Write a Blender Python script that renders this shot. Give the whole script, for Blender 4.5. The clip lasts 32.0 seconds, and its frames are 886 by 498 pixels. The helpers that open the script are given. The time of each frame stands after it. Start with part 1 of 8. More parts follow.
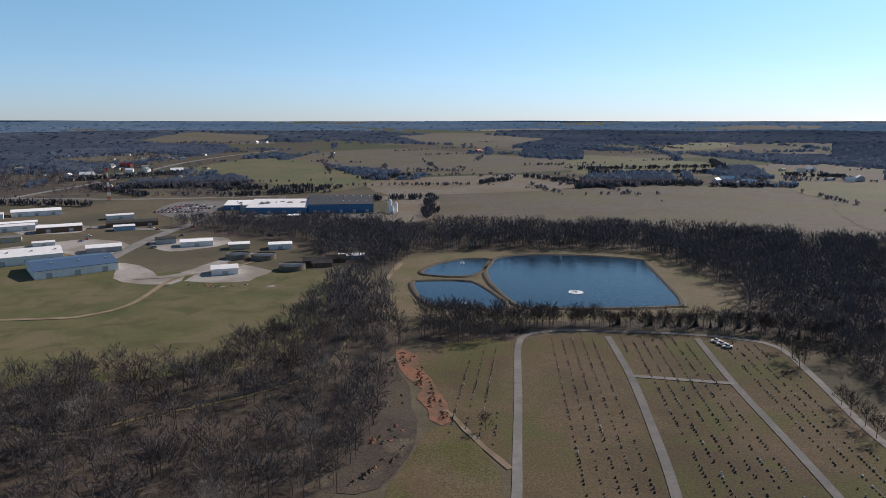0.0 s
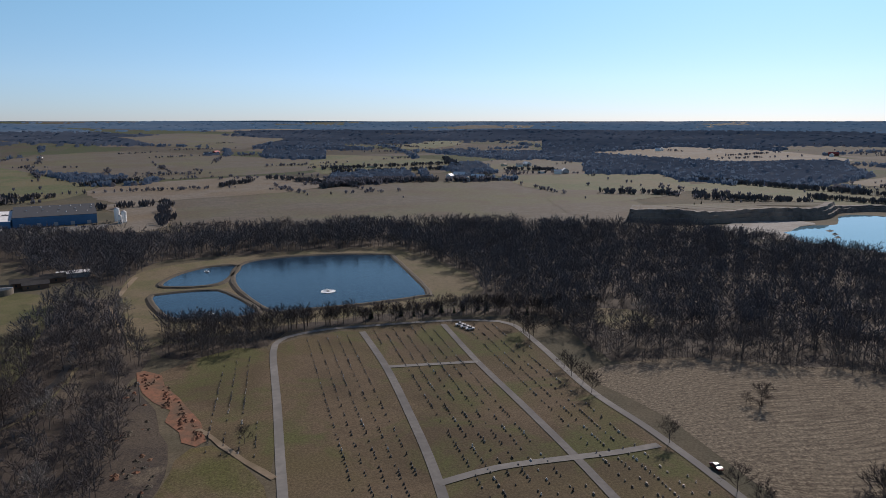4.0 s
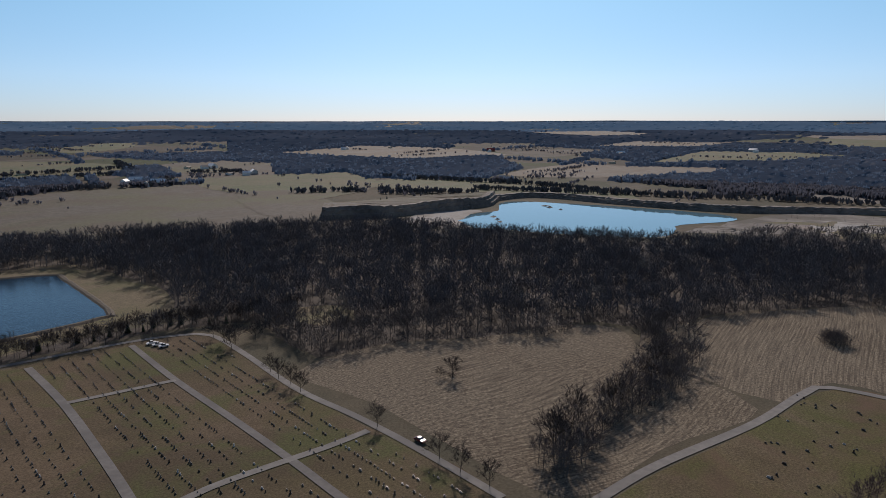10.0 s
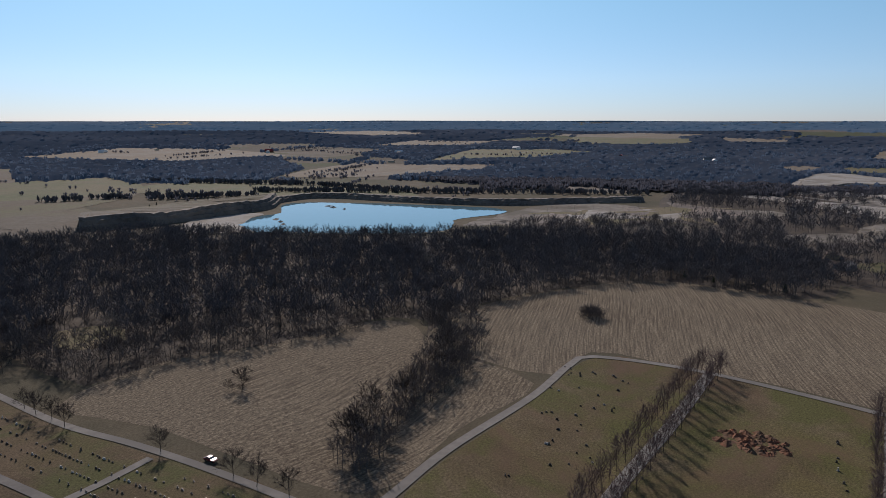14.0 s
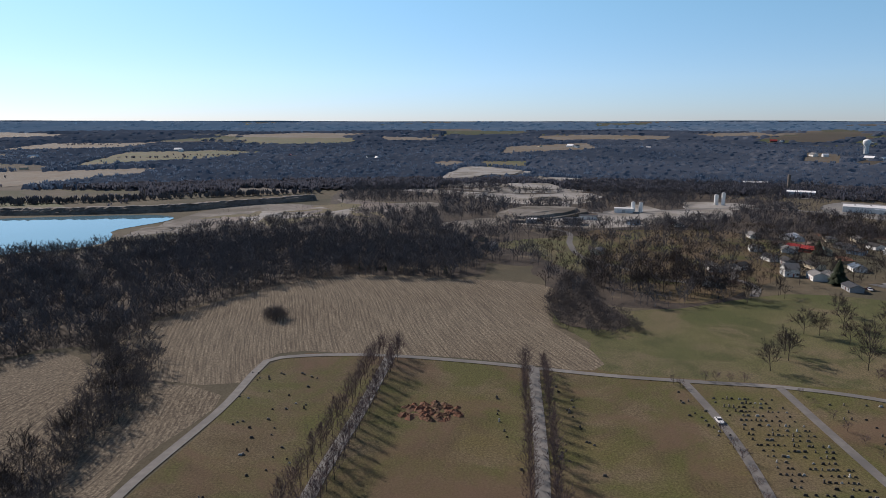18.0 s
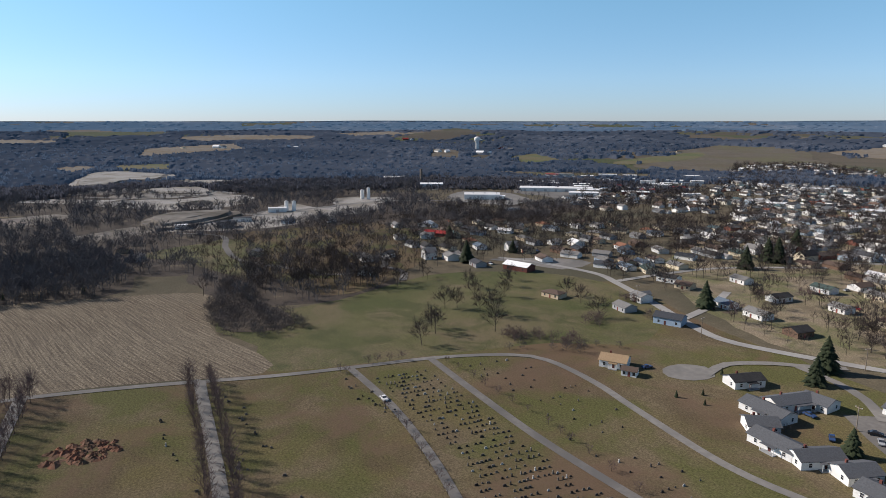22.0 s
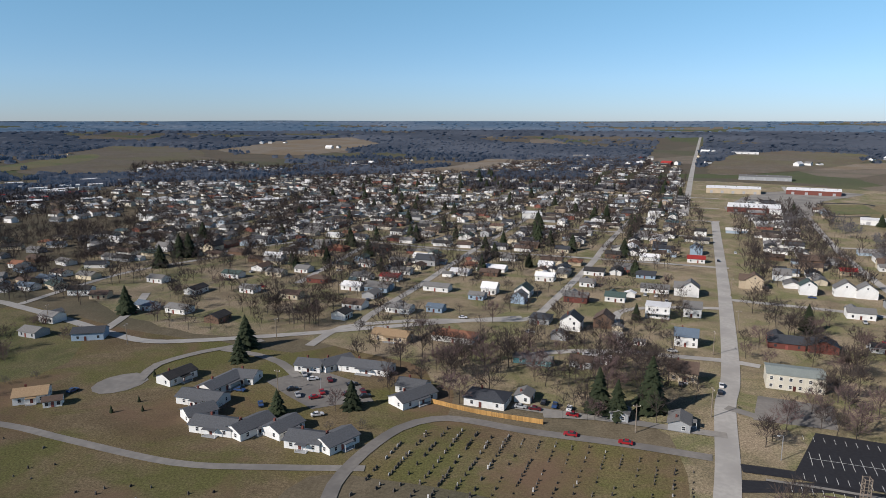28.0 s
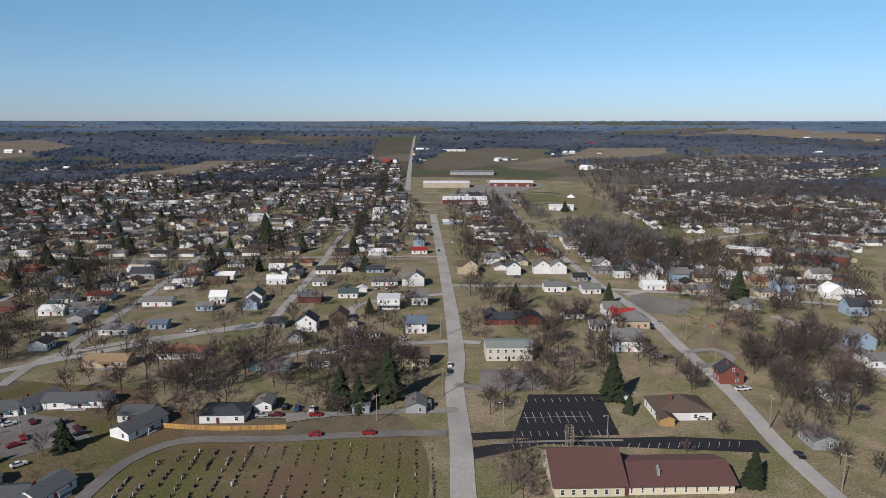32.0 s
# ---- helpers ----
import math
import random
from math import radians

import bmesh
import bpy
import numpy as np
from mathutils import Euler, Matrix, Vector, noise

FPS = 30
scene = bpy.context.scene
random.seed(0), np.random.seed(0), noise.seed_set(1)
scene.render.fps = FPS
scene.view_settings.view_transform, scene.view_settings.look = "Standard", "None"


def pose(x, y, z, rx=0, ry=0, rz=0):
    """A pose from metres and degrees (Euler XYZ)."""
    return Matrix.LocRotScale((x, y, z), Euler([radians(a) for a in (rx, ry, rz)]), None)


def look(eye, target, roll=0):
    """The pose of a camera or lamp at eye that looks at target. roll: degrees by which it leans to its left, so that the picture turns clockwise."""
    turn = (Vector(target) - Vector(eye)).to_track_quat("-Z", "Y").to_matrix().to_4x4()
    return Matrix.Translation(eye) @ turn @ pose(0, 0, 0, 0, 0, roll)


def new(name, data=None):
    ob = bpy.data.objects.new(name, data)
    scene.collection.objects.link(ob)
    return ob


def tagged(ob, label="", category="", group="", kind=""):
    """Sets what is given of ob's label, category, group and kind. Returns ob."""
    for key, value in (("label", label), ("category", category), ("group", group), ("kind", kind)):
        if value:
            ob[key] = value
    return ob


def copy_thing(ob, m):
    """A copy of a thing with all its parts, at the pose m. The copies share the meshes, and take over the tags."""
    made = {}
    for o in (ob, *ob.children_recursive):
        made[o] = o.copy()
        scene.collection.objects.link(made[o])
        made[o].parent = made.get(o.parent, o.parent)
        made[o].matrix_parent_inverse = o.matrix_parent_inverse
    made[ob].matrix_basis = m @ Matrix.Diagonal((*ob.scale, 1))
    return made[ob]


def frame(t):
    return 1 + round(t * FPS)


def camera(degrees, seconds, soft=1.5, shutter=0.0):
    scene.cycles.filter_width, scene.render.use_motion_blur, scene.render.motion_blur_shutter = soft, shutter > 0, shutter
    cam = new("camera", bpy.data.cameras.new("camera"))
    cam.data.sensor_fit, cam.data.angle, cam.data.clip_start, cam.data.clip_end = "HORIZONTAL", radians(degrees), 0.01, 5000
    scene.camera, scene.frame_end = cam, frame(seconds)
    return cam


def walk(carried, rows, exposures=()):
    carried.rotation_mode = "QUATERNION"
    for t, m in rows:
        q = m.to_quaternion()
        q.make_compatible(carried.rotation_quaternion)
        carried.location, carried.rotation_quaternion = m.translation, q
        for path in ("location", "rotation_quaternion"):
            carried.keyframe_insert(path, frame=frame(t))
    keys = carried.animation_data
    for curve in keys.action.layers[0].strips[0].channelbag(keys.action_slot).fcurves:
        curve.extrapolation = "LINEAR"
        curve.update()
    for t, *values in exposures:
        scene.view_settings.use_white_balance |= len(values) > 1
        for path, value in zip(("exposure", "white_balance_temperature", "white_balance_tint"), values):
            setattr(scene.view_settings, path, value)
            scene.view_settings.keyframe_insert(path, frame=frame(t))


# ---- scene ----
cam = camera(66.9, 32.0, 0.5)
# The drone hovers at one spot, 100 m up, looks 10.75 degrees down and turns to its right: seconds, heading.
TURNS = [
    (0, 0), (0.5, -1.55), (1, -3.7), (1.5, -6.69), (2, -10.14), (2.5, -13.55),
    (3, -16.88), (3.5, -19.36), (5.5, -27.88), (6, -29.99), (6.5, -32.15), (7, -34.34),
    (7.5, -36.53), (8, -38.75), (8.5, -40.98), (9, -43.18), (9.5, -45.35), (10, -47.51),
    (10.5, -49.63), (11, -51.78), (11.5, -53.92), (12, -56.15), (12.5, -58.52), (13, -60.6),
    (13.5, -63.18), (15.5, -74.68), (16, -77.75), (16.5, -80.88), (17, -84.16), (17.5, -87.5),
    (18, -93.45), (18.5, -99.8), (19, -103.87), (19.5, -106.78), (20, -109.89), (20.5, -113.11),
    (21, -116.3), (21.5, -119.47), (22, -122.57), (22.5, -125.66), (23, -128.83), (23.5, -132),
    (24, -135.3), (24.5, -138.54), (26.5, -154.12), (27, -159.61), (27.5, -165.18), (28, -170.67),
    (28.5, -173.33), (29, -175.49), (29.5, -176.99), (30, -179.31), (30.5, -183.51), (31, -187.3),
    (31.5, -190.66), (32, -193.8),
]
walk(cam, [(t, pose(0, 0, 100, 79.25, 0, heading)) for t, heading in TURNS],
     [(0, 0.05, 6600, 15), (3.5, -0.1, 6600, 16), (7, -0.34, 6650, 17), (13, -0.34, 6650, 17), (19, 0.07, 6600, 15), (24.5, 0.15, 6400, 12), (28, -0.05, 6350, 12), (32, -0.26, 6300, 12)])

# ---- light ----
SUN_AZ, SUN_EL = radians(50), radians(33)
world = bpy.data.worlds.new("sky")
world.use_nodes = True
scene.world = world
nt = world.node_tree
sky = nt.nodes.new("ShaderNodeTexSky")
sky.sky_type = "NISHITA"
sky.sun_disc = False
sky.sun_elevation, sky.sun_rotation = SUN_EL, SUN_AZ
sky.altitude, sky.air_density, sky.dust_density, sky.ozone_density = 2500, 0.8, 0.9, 1.0
# the sky deepens smoothly from the pale horizon to the zenith
way = nt.nodes.new("ShaderNodeTexCoord")
split = nt.nodes.new("ShaderNodeSeparateXYZ")
nt.links.new(way.outputs["Generated"], split.inputs[0])
deep = nt.nodes.new("ShaderNodeValToRGB")
for k, (at, c) in enumerate([(0.0, (0.53, 0.57, 0.7)), (0.06, (0.72, 0.84, 0.9)), (0.17, (0.88, 1.17, 1.1)), (0.45, (0.42, 0.47, 0.47)), (1.0, (0.26, 0.28, 0.28))]):
    e = deep.color_ramp.elements[k] if k < 1 else deep.color_ramp.elements.new(at)
    e.position, e.color = at, (*c, 1)
deep.color_ramp.elements.remove(deep.color_ramp.elements[-1])
nt.links.new(split.outputs["Z"], deep.inputs[0])
cool = nt.nodes.new("ShaderNodeMix")
cool.data_type, cool.blend_type = "RGBA", "MULTIPLY"
cool.inputs[0].default_value = 1.0
nt.links.new(sky.outputs[0], cool.inputs[6])
nt.links.new(deep.outputs[0], cool.inputs[7])
nt.links.new(cool.outputs[2], nt.nodes["Background"].inputs[0])
nt.nodes["Background"].inputs[1].default_value = 0.127
sun_data = bpy.data.lights.new("sun", "SUN")
sun_data.energy, sun_data.angle, sun_data.color = 5.0, radians(0.55), (1.0, 0.92, 0.83)
sun = new("sun", sun_data)
to_sun = Vector((math.sin(SUN_AZ) * math.cos(SUN_EL), math.cos(SUN_AZ) * math.cos(SUN_EL), math.sin(SUN_EL)))
sun.matrix_world = look(to_sun * 400 + Vector((0, 0, 100)), (0, 0, 100))

# ---- materials ----
def mat(name, a, b, fine=1.0, broad=0.02, rough=0.9, bump=0.3, c=None, metal=0.0, spec=0.3, rand=0.0, local=False, detail=6, island=False):
    """A mottled surface: colours a and b mixed by fine grain, c by broad stains; rand varies the value from piece to piece."""
    m = bpy.data.materials.new(name)
    m.use_nodes = True
    n, l = m.node_tree.nodes, m.node_tree.links
    bsdf = n["Principled BSDF"]
    bsdf.inputs["Roughness"].default_value = rough
    bsdf.inputs["Diffuse Roughness"].default_value = 0.35 if rough >= 0.85 else 0.0
    bsdf.inputs["Metallic"].default_value = metal
    bsdf.inputs["Specular IOR Level"].default_value = spec
    if local:
        where = n.new("ShaderNodeTexCoord").outputs["Object"]
    else:
        where = n.new("ShaderNodeNewGeometry").outputs["Position"]
    t1 = n.new("ShaderNodeTexNoise")
    t1.inputs["Scale"].default_value, t1.inputs["Detail"].default_value = fine, detail
    l.new(where, t1.inputs["Vector"])
    r1 = n.new("ShaderNodeMapRange")
    r1.inputs[1].default_value, r1.inputs[2].default_value = 0.36, 0.64
    l.new(t1.outputs["Fac"], r1.inputs[0])
    mix = n.new("ShaderNodeMix")
    mix.data_type = "RGBA"
    mix.inputs[6].default_value, mix.inputs[7].default_value = (*a, 1), (*b, 1)
    l.new(r1.outputs[0], mix.inputs[0])
    out = mix.outputs[2]
    if c:
        t2 = n.new("ShaderNodeTexNoise")
        t2.inputs["Scale"].default_value, t2.inputs["Detail"].default_value = broad, 4
        l.new(where, t2.inputs["Vector"])
        r2 = n.new("ShaderNodeMapRange")
        r2.inputs[1].default_value, r2.inputs[2].default_value = 0.45, 0.62
        l.new(t2.outputs["Fac"], r2.inputs[0])
        mix2 = n.new("ShaderNodeMix")
        mix2.data_type = "RGBA"
        mix2.inputs[7].default_value = (*c, 1)
        l.new(r2.outputs[0], mix2.inputs[0])
        l.new(out, mix2.inputs[6])
        out = mix2.outputs[2]
    if rand:
        info = n.new("ShaderNodeNewGeometry" if island else "ShaderNodeObjectInfo")
        rr = n.new("ShaderNodeMapRange")
        rr.inputs[3].default_value, rr.inputs[4].default_value = 1 - rand, 1 + rand
        l.new(info.outputs["Random Per Island" if island else "Random"], rr.inputs[0])
        hsv = n.new("ShaderNodeHueSaturation")
        l.new(rr.outputs[0], hsv.inputs["Value"])
        l.new(out, hsv.inputs["Color"])
        out = hsv.outputs[0]
    l.new(out, bsdf.inputs["Base Color"])
    if bump:
        bp = n.new("ShaderNodeBump")
        bp.inputs["Strength"].default_value, bp.inputs["Distance"].default_value = bump, 0.15
        l.new(t1.outputs["Fac"], bp.inputs["Height"])
        l.new(bp.outputs[0], bsdf.inputs["Normal"])
    return m


def rows_over(m, angle, period, colour, amount=0.6, wobble=2.0, swirl=20.0):
    """Crop rows over a soil material: bands of that period (metres), running along the given heading in degrees."""
    n, l = m.node_tree.nodes, m.node_tree.links
    bsdf = n["Principled BSDF"]
    geo = n.new("ShaderNodeNewGeometry")
    mapping = n.new("ShaderNodeMapping")
    mapping.inputs["Rotation"].default_value = (0, 0, radians(angle))
    bend = n.new("ShaderNodeTexNoise")
    bend.inputs["Scale"].default_value, bend.inputs["Detail"].default_value = 0.006, 0
    l.new(geo.outputs["Position"], bend.inputs["Vector"])
    swing = n.new("ShaderNodeVectorMath")
    swing.operation = "SCALE"
    swing.inputs["Scale"].default_value = swirl
    l.new(bend.outputs["Color"], swing.inputs[0])
    bent = n.new("ShaderNodeVectorMath")
    l.new(geo.outputs["Position"], bent.inputs[0])
    l.new(swing.outputs[0], bent.inputs[1])
    l.new(bent.outputs[0], mapping.inputs["Vector"])
    wave = n.new("ShaderNodeTexWave")
    wave.bands_direction = "X"
    wave.inputs["Scale"].default_value = 0.314 / period
    wave.inputs["Distortion"].default_value = wobble
    wave.inputs["Detail"].default_value = 3
    wave.inputs["Detail Scale"].default_value = 0.35
    l.new(mapping.outputs[0], wave.inputs["Vector"])
    thin = n.new("ShaderNodeMapping")
    thin.inputs["Scale"].default_value = (2.0, 0.05, 1)
    l.new(mapping.outputs[0], thin.inputs["Vector"])
    streak = n.new("ShaderNodeTexNoise")
    streak.inputs["Scale"].default_value, streak.inputs["Detail"].default_value, streak.inputs["Distortion"].default_value = 1.0, 8, 0.1
    l.new(thin.outputs[0], streak.inputs["Vector"])
    grain = n.new("ShaderNodeTexNoise")
    grain.inputs["Scale"].default_value, grain.inputs["Detail"].default_value, grain.inputs["Roughness"].default_value = 1.0, 8, 0.8
    l.new(geo.outputs["Position"], grain.inputs["Vector"])
    clear = []
    for tex, low, high in ((streak, 0.4, 0.62), (grain, 0.38, 0.64)):
        r = n.new("ShaderNodeMapRange")
        r.inputs[1].default_value, r.inputs[2].default_value = low, high
        l.new(tex.outputs["Fac"], r.inputs[0])
        clear.append(r)
    bands = n.new("ShaderNodeMath")
    bands.operation = "MULTIPLY_ADD"
    bands.inputs[1].default_value, bands.inputs[2].default_value = 0.2, 0.18
    l.new(wave.outputs["Fac"], bands.inputs[0])
    both = n.new("ShaderNodeMath")
    both.operation = "MULTIPLY_ADD"
    both.inputs[1].default_value = 0.5
    l.new(clear[0].outputs[0], both.inputs[0])
    l.new(bands.outputs[0], both.inputs[2])
    times = n.new("ShaderNodeMath")
    times.operation = "MULTIPLY"
    l.new(both.outputs[0], times.inputs[0])
    l.new(clear[1].outputs[0], times.inputs[1])
    scale = n.new("ShaderNodeMath")
    scale.operation = "MULTIPLY"
    scale.inputs[1].default_value = amount * 1.5
    scale.use_clamp = True
    l.new(times.outputs[0], scale.inputs[0])
    mix = n.new("ShaderNodeMix")
    mix.data_type = "RGBA"
    mix.inputs[7].default_value = (*colour, 1)
    l.new(scale.outputs[0], mix.inputs[0])
    l.new(bsdf.inputs["Base Color"].links[0].from_socket, mix.inputs[6])
    l.new(mix.outputs[2], bsdf.inputs["Base Color"])
    return m


GROUND = mat("dormant_grass", (0.15, 0.125, 0.086), (0.12, 0.1, 0.068), 0.15, 0.012, 0.95, 0.2, c=(0.1, 0.09, 0.062), spec=0.1)


def far_mosaic(m):
    """Past the town the open land is a mosaic of fields: tan, green and brown blocks."""
    n, l = m.node_tree.nodes, m.node_tree.links
    bsdf = n["Principled BSDF"]
    geo = n.new("ShaderNodeNewGeometry")
    cells = n.new("ShaderNodeTexVoronoi")
    cells.distance = "CHEBYCHEV"
    cells.inputs["Scale"].default_value = 0.0042
    l.new(geo.outputs["Position"], cells.inputs["Vector"])
    ramp = n.new("ShaderNodeValToRGB")
    ramp.color_ramp.interpolation = "CONSTANT"
    stops = [(0.0, (0.105, 0.088, 0.07)), (0.24, (0.076, 0.08, 0.05)), (0.44, (0.155, 0.13, 0.108)), (0.6, (0.06, 0.08, 0.036)), (0.8, (0.08, 0.068, 0.056))]
    for k, (at, c) in enumerate(stops):
        e = ramp.color_ramp.elements[0] if k == 0 else ramp.color_ramp.elements.new(at)
        e.position, e.color = at, (*c, 1)
    one = n.new("ShaderNodeSeparateColor")
    l.new(cells.outputs["Color"], one.inputs[0])
    l.new(one.outputs[0], ramp.inputs[0])
    far = n.new("ShaderNodeVectorMath")
    far.operation = "LENGTH"
    l.new(geo.outputs["Position"], far.inputs[0])
    step = n.new("ShaderNodeMapRange")
    step.inputs[1].default_value, step.inputs[2].default_value, step.inputs[4].default_value = 950, 1250, 0.8
    l.new(far.outputs["Value"], step.inputs[0])
    mix = n.new("ShaderNodeMix")
    mix.data_type = "RGBA"
    l.new(step.outputs[0], mix.inputs[0])
    l.new(bsdf.inputs["Base Color"].links[0].from_socket, mix.inputs[6])
    l.new(ramp.outputs[0], mix.inputs[7])
    l.new(mix.outputs[2], bsdf.inputs["Base Color"])


far_mosaic(GROUND)


def patchy(m, colour, size=0.09, low=0.52, high=0.66, amount=0.75, grain=1.3, deep=0.75):
    """Lay ragged patches of another turf and a fine tufted grain over a surface."""
    n, l = m.node_tree.nodes, m.node_tree.links
    bsdf = n["Principled BSDF"]
    geo = n.new("ShaderNodeNewGeometry")
    blot = n.new("ShaderNodeTexNoise")
    blot.inputs["Scale"].default_value, blot.inputs["Detail"].default_value, blot.inputs["Roughness"].default_value, blot.inputs["Distortion"].default_value = size, 7, 0.62, 0.6
    l.new(geo.outputs["Position"], blot.inputs["Vector"])
    edge = n.new("ShaderNodeMapRange")
    edge.inputs[1].default_value, edge.inputs[2].default_value, edge.inputs[4].default_value = low, high, amount
    l.new(blot.outputs["Fac"], edge.inputs[0])
    mix = n.new("ShaderNodeMix")
    mix.data_type = "RGBA"
    mix.inputs[7].default_value = (*colour, 1)
    l.new(edge.outputs[0], mix.inputs[0])
    l.new(bsdf.inputs["Base Color"].links[0].from_socket, mix.inputs[6])
    tuft = n.new("ShaderNodeTexNoise")
    tuft.inputs["Scale"].default_value, tuft.inputs["Detail"].default_value, tuft.inputs["Roughness"].default_value = grain, 6, 0.8
    l.new(geo.outputs["Position"], tuft.inputs["Vector"])
    value = n.new("ShaderNodeMapRange")
    value.inputs[1].default_value, value.inputs[2].default_value = 0.3, 0.7
    value.inputs[3].default_value, value.inputs[4].default_value = 1 - deep, 1 + deep
    l.new(tuft.outputs["Fac"], value.inputs[0])
    hsv = n.new("ShaderNodeHueSaturation")
    l.new(value.outputs[0], hsv.inputs["Value"])
    l.new(mix.outputs[2], hsv.inputs["Color"])
    l.new(hsv.outputs[0], bsdf.inputs["Base Color"])
    return m


LAWN = patchy(patchy(mat("cemetery_turf", (0.134, 0.099, 0.064), (0.158, 0.118, 0.076), 0.35, 0.03, 0.95, 0.2, c=(0.128, 0.102, 0.056), spec=0.1), (0.096, 0.073, 0.047), 0.018, 0.46, 0.6, 0.8, 3.0, 0.2), (0.1, 0.11, 0.042), 0.028, 0.5, 0.62, 0.75, 1.3, 0.55)
LAWN_S = patchy(patchy(mat("south_turf", (0.137, 0.108, 0.066), (0.166, 0.13, 0.08), 0.35, 0.03, 0.95, 0.2, c=(0.135, 0.112, 0.052), spec=0.1), (0.1, 0.075, 0.046), 0.02, 0.47, 0.6, 0.75, 3.0, 0.2), (0.098, 0.102, 0.035), 0.024, 0.47, 0.6, 0.8, 1.3, 0.65)
patchy(LAWN_S, (0.152, 0.1, 0.068), 0.019, 0.51, 0.63, 0.75, 2.0, 0.12)
GREEN = patchy(patchy(mat("pasture", (0.1, 0.098, 0.036), (0.128, 0.115, 0.05), 0.12, 0.015, 0.95, 0.2, c=(0.075, 0.084, 0.026)), (0.15, 0.118, 0.066), 0.022, 0.46, 0.6, 0.8, 2.5, 0.3), (0.062, 0.07, 0.022), 0.05, 0.5, 0.62, 0.7)
TOWNGRASS = patchy(patchy(mat("yard_grass", (0.22, 0.178, 0.115), (0.17, 0.145, 0.088), 0.2, 0.03, 0.95, 0.2, c=(0.25, 0.2, 0.138)), (0.122, 0.128, 0.052), 0.04, 0.46, 0.6, 0.8), (0.11, 0.085, 0.06), 0.035, 0.54, 0.66, 0.6, 2.0, 0.3)
patchy(GROUND, (0.085, 0.083, 0.056), 0.012, 0.48, 0.62, 0.5, 1.0, 0.4)
TAN = patchy(mat("tan_grass", (0.185, 0.145, 0.085), (0.14, 0.112, 0.064), 0.3, 0.03, 0.95, 0.2, c=(0.135, 0.12, 0.056)), (0.11, 0.105, 0.045), 0.05, 0.5, 0.64, 0.7)
FIELD = patchy(mat("fallow_field", (0.128, 0.108, 0.082), (0.1, 0.084, 0.062), 0.08, 0.006, 0.94, 0.1, c=(0.11, 0.105, 0.05), spec=0.28), (0.105, 0.08, 0.055), 0.012, 0.47, 0.6, 0.85, 0.25, 0.35)
FIELDPALE = patchy(mat("pale_field", (0.2, 0.17, 0.135), (0.165, 0.14, 0.108), 0.05, 0.006, 0.94, 0.1, c=(0.17, 0.13, 0.08), spec=0.28), (0.165, 0.125, 0.085), 0.012, 0.47, 0.6, 0.85, 0.25, 0.35)
FIELDGREEN = patchy(mat("winter_wheat", (0.085, 0.105, 0.04), (0.11, 0.115, 0.05), 0.05, 0.008, 0.94, 0.1, c=(0.14, 0.12, 0.06), spec=0.28), (0.13, 0.115, 0.06), 0.012, 0.47, 0.6, 0.85, 0.25, 0.35)
STUBBLE = rows_over(mat("corn_stubble", (0.085, 0.07, 0.056), (0.115, 0.094, 0.073), 0.5, 0.015, 0.95, 0.2, c=(0.077, 0.06, 0.047), spec=0.05), 77, 1.9, (0.39, 0.328, 0.235), 0.95, 0.8, 14.0)
STUBBLE_B = rows_over(mat("corn_stubble_contour", (0.085, 0.07, 0.056), (0.115, 0.094, 0.073), 0.5, 0.015, 0.95, 0.2, c=(0.077, 0.06, 0.047), spec=0.05), 110, 1.7, (0.39, 0.328, 0.235), 0.95, 1.2, 130.0)
LITTER = patchy(mat("leaf_litter", (0.07, 0.054, 0.042), (0.045, 0.036, 0.03), 0.3, 0.03, 0.95, 0.4, c=(0.085, 0.066, 0.048)), (0.15, 0.12, 0.082), 0.035, 0.57, 0.66, 0.7)
CLAY = mat("red_clay", (0.29, 0.13, 0.075), (0.2, 0.1, 0.06), 0.5, 0.12, 0.95, 0.5, c=(0.15, 0.095, 0.06))
patchy(CLAY, (0.13, 0.088, 0.058), 0.22, 0.52, 0.62, 0.5, 1.5, 0.2)
ASPHALT = mat("worn_asphalt", (0.16, 0.15, 0.139), (0.2, 0.188, 0.172), 0.6, 0.05, 0.9, 0.1, c=(0.135, 0.128, 0.12))
CONCRETE = mat("pale_concrete", (0.25, 0.235, 0.215), (0.2, 0.19, 0.175), 0.4, 0.04, 0.9, 0.1, c=(0.165, 0.157, 0.145))
NEWTAR = mat("fresh_asphalt", (0.022, 0.022, 0.026), (0.03, 0.03, 0.034), 1.0, 0.1, 0.8, 0.1)
GRAVEL = mat("gravel", (0.38, 0.36, 0.33), (0.30, 0.28, 0.25), 0.5, 0.03, 0.95, 0.3, c=(0.24, 0.215, 0.18))
QUARRY = mat("quarry_spoil", (0.24, 0.215, 0.185), (0.17, 0.15, 0.125), 0.12, 0.02, 0.95, 0.4, c=(0.11, 0.095, 0.075))
ROCK = mat("quarry_rock", (0.19, 0.16, 0.14), (0.11, 0.095, 0.085), 0.2, 0.03, 0.9, 0.8, c=(0.24, 0.195, 0.16))
BANK = mat("pond_bank", (0.105, 0.085, 0.06), (0.07, 0.06, 0.045), 0.5, 0.08, 0.9, 0.4)
BARK = mat("bark", (0.085, 0.068, 0.058), (0.055, 0.045, 0.04), 3.0, 0.05, 0.95, 0.0)
TWIG = mat("twigs", (0.135, 0.117, 0.112), (0.09, 0.079, 0.078), 0.2, 0.02, 0.95, 0.0, c=(0.1, 0.086, 0.082))
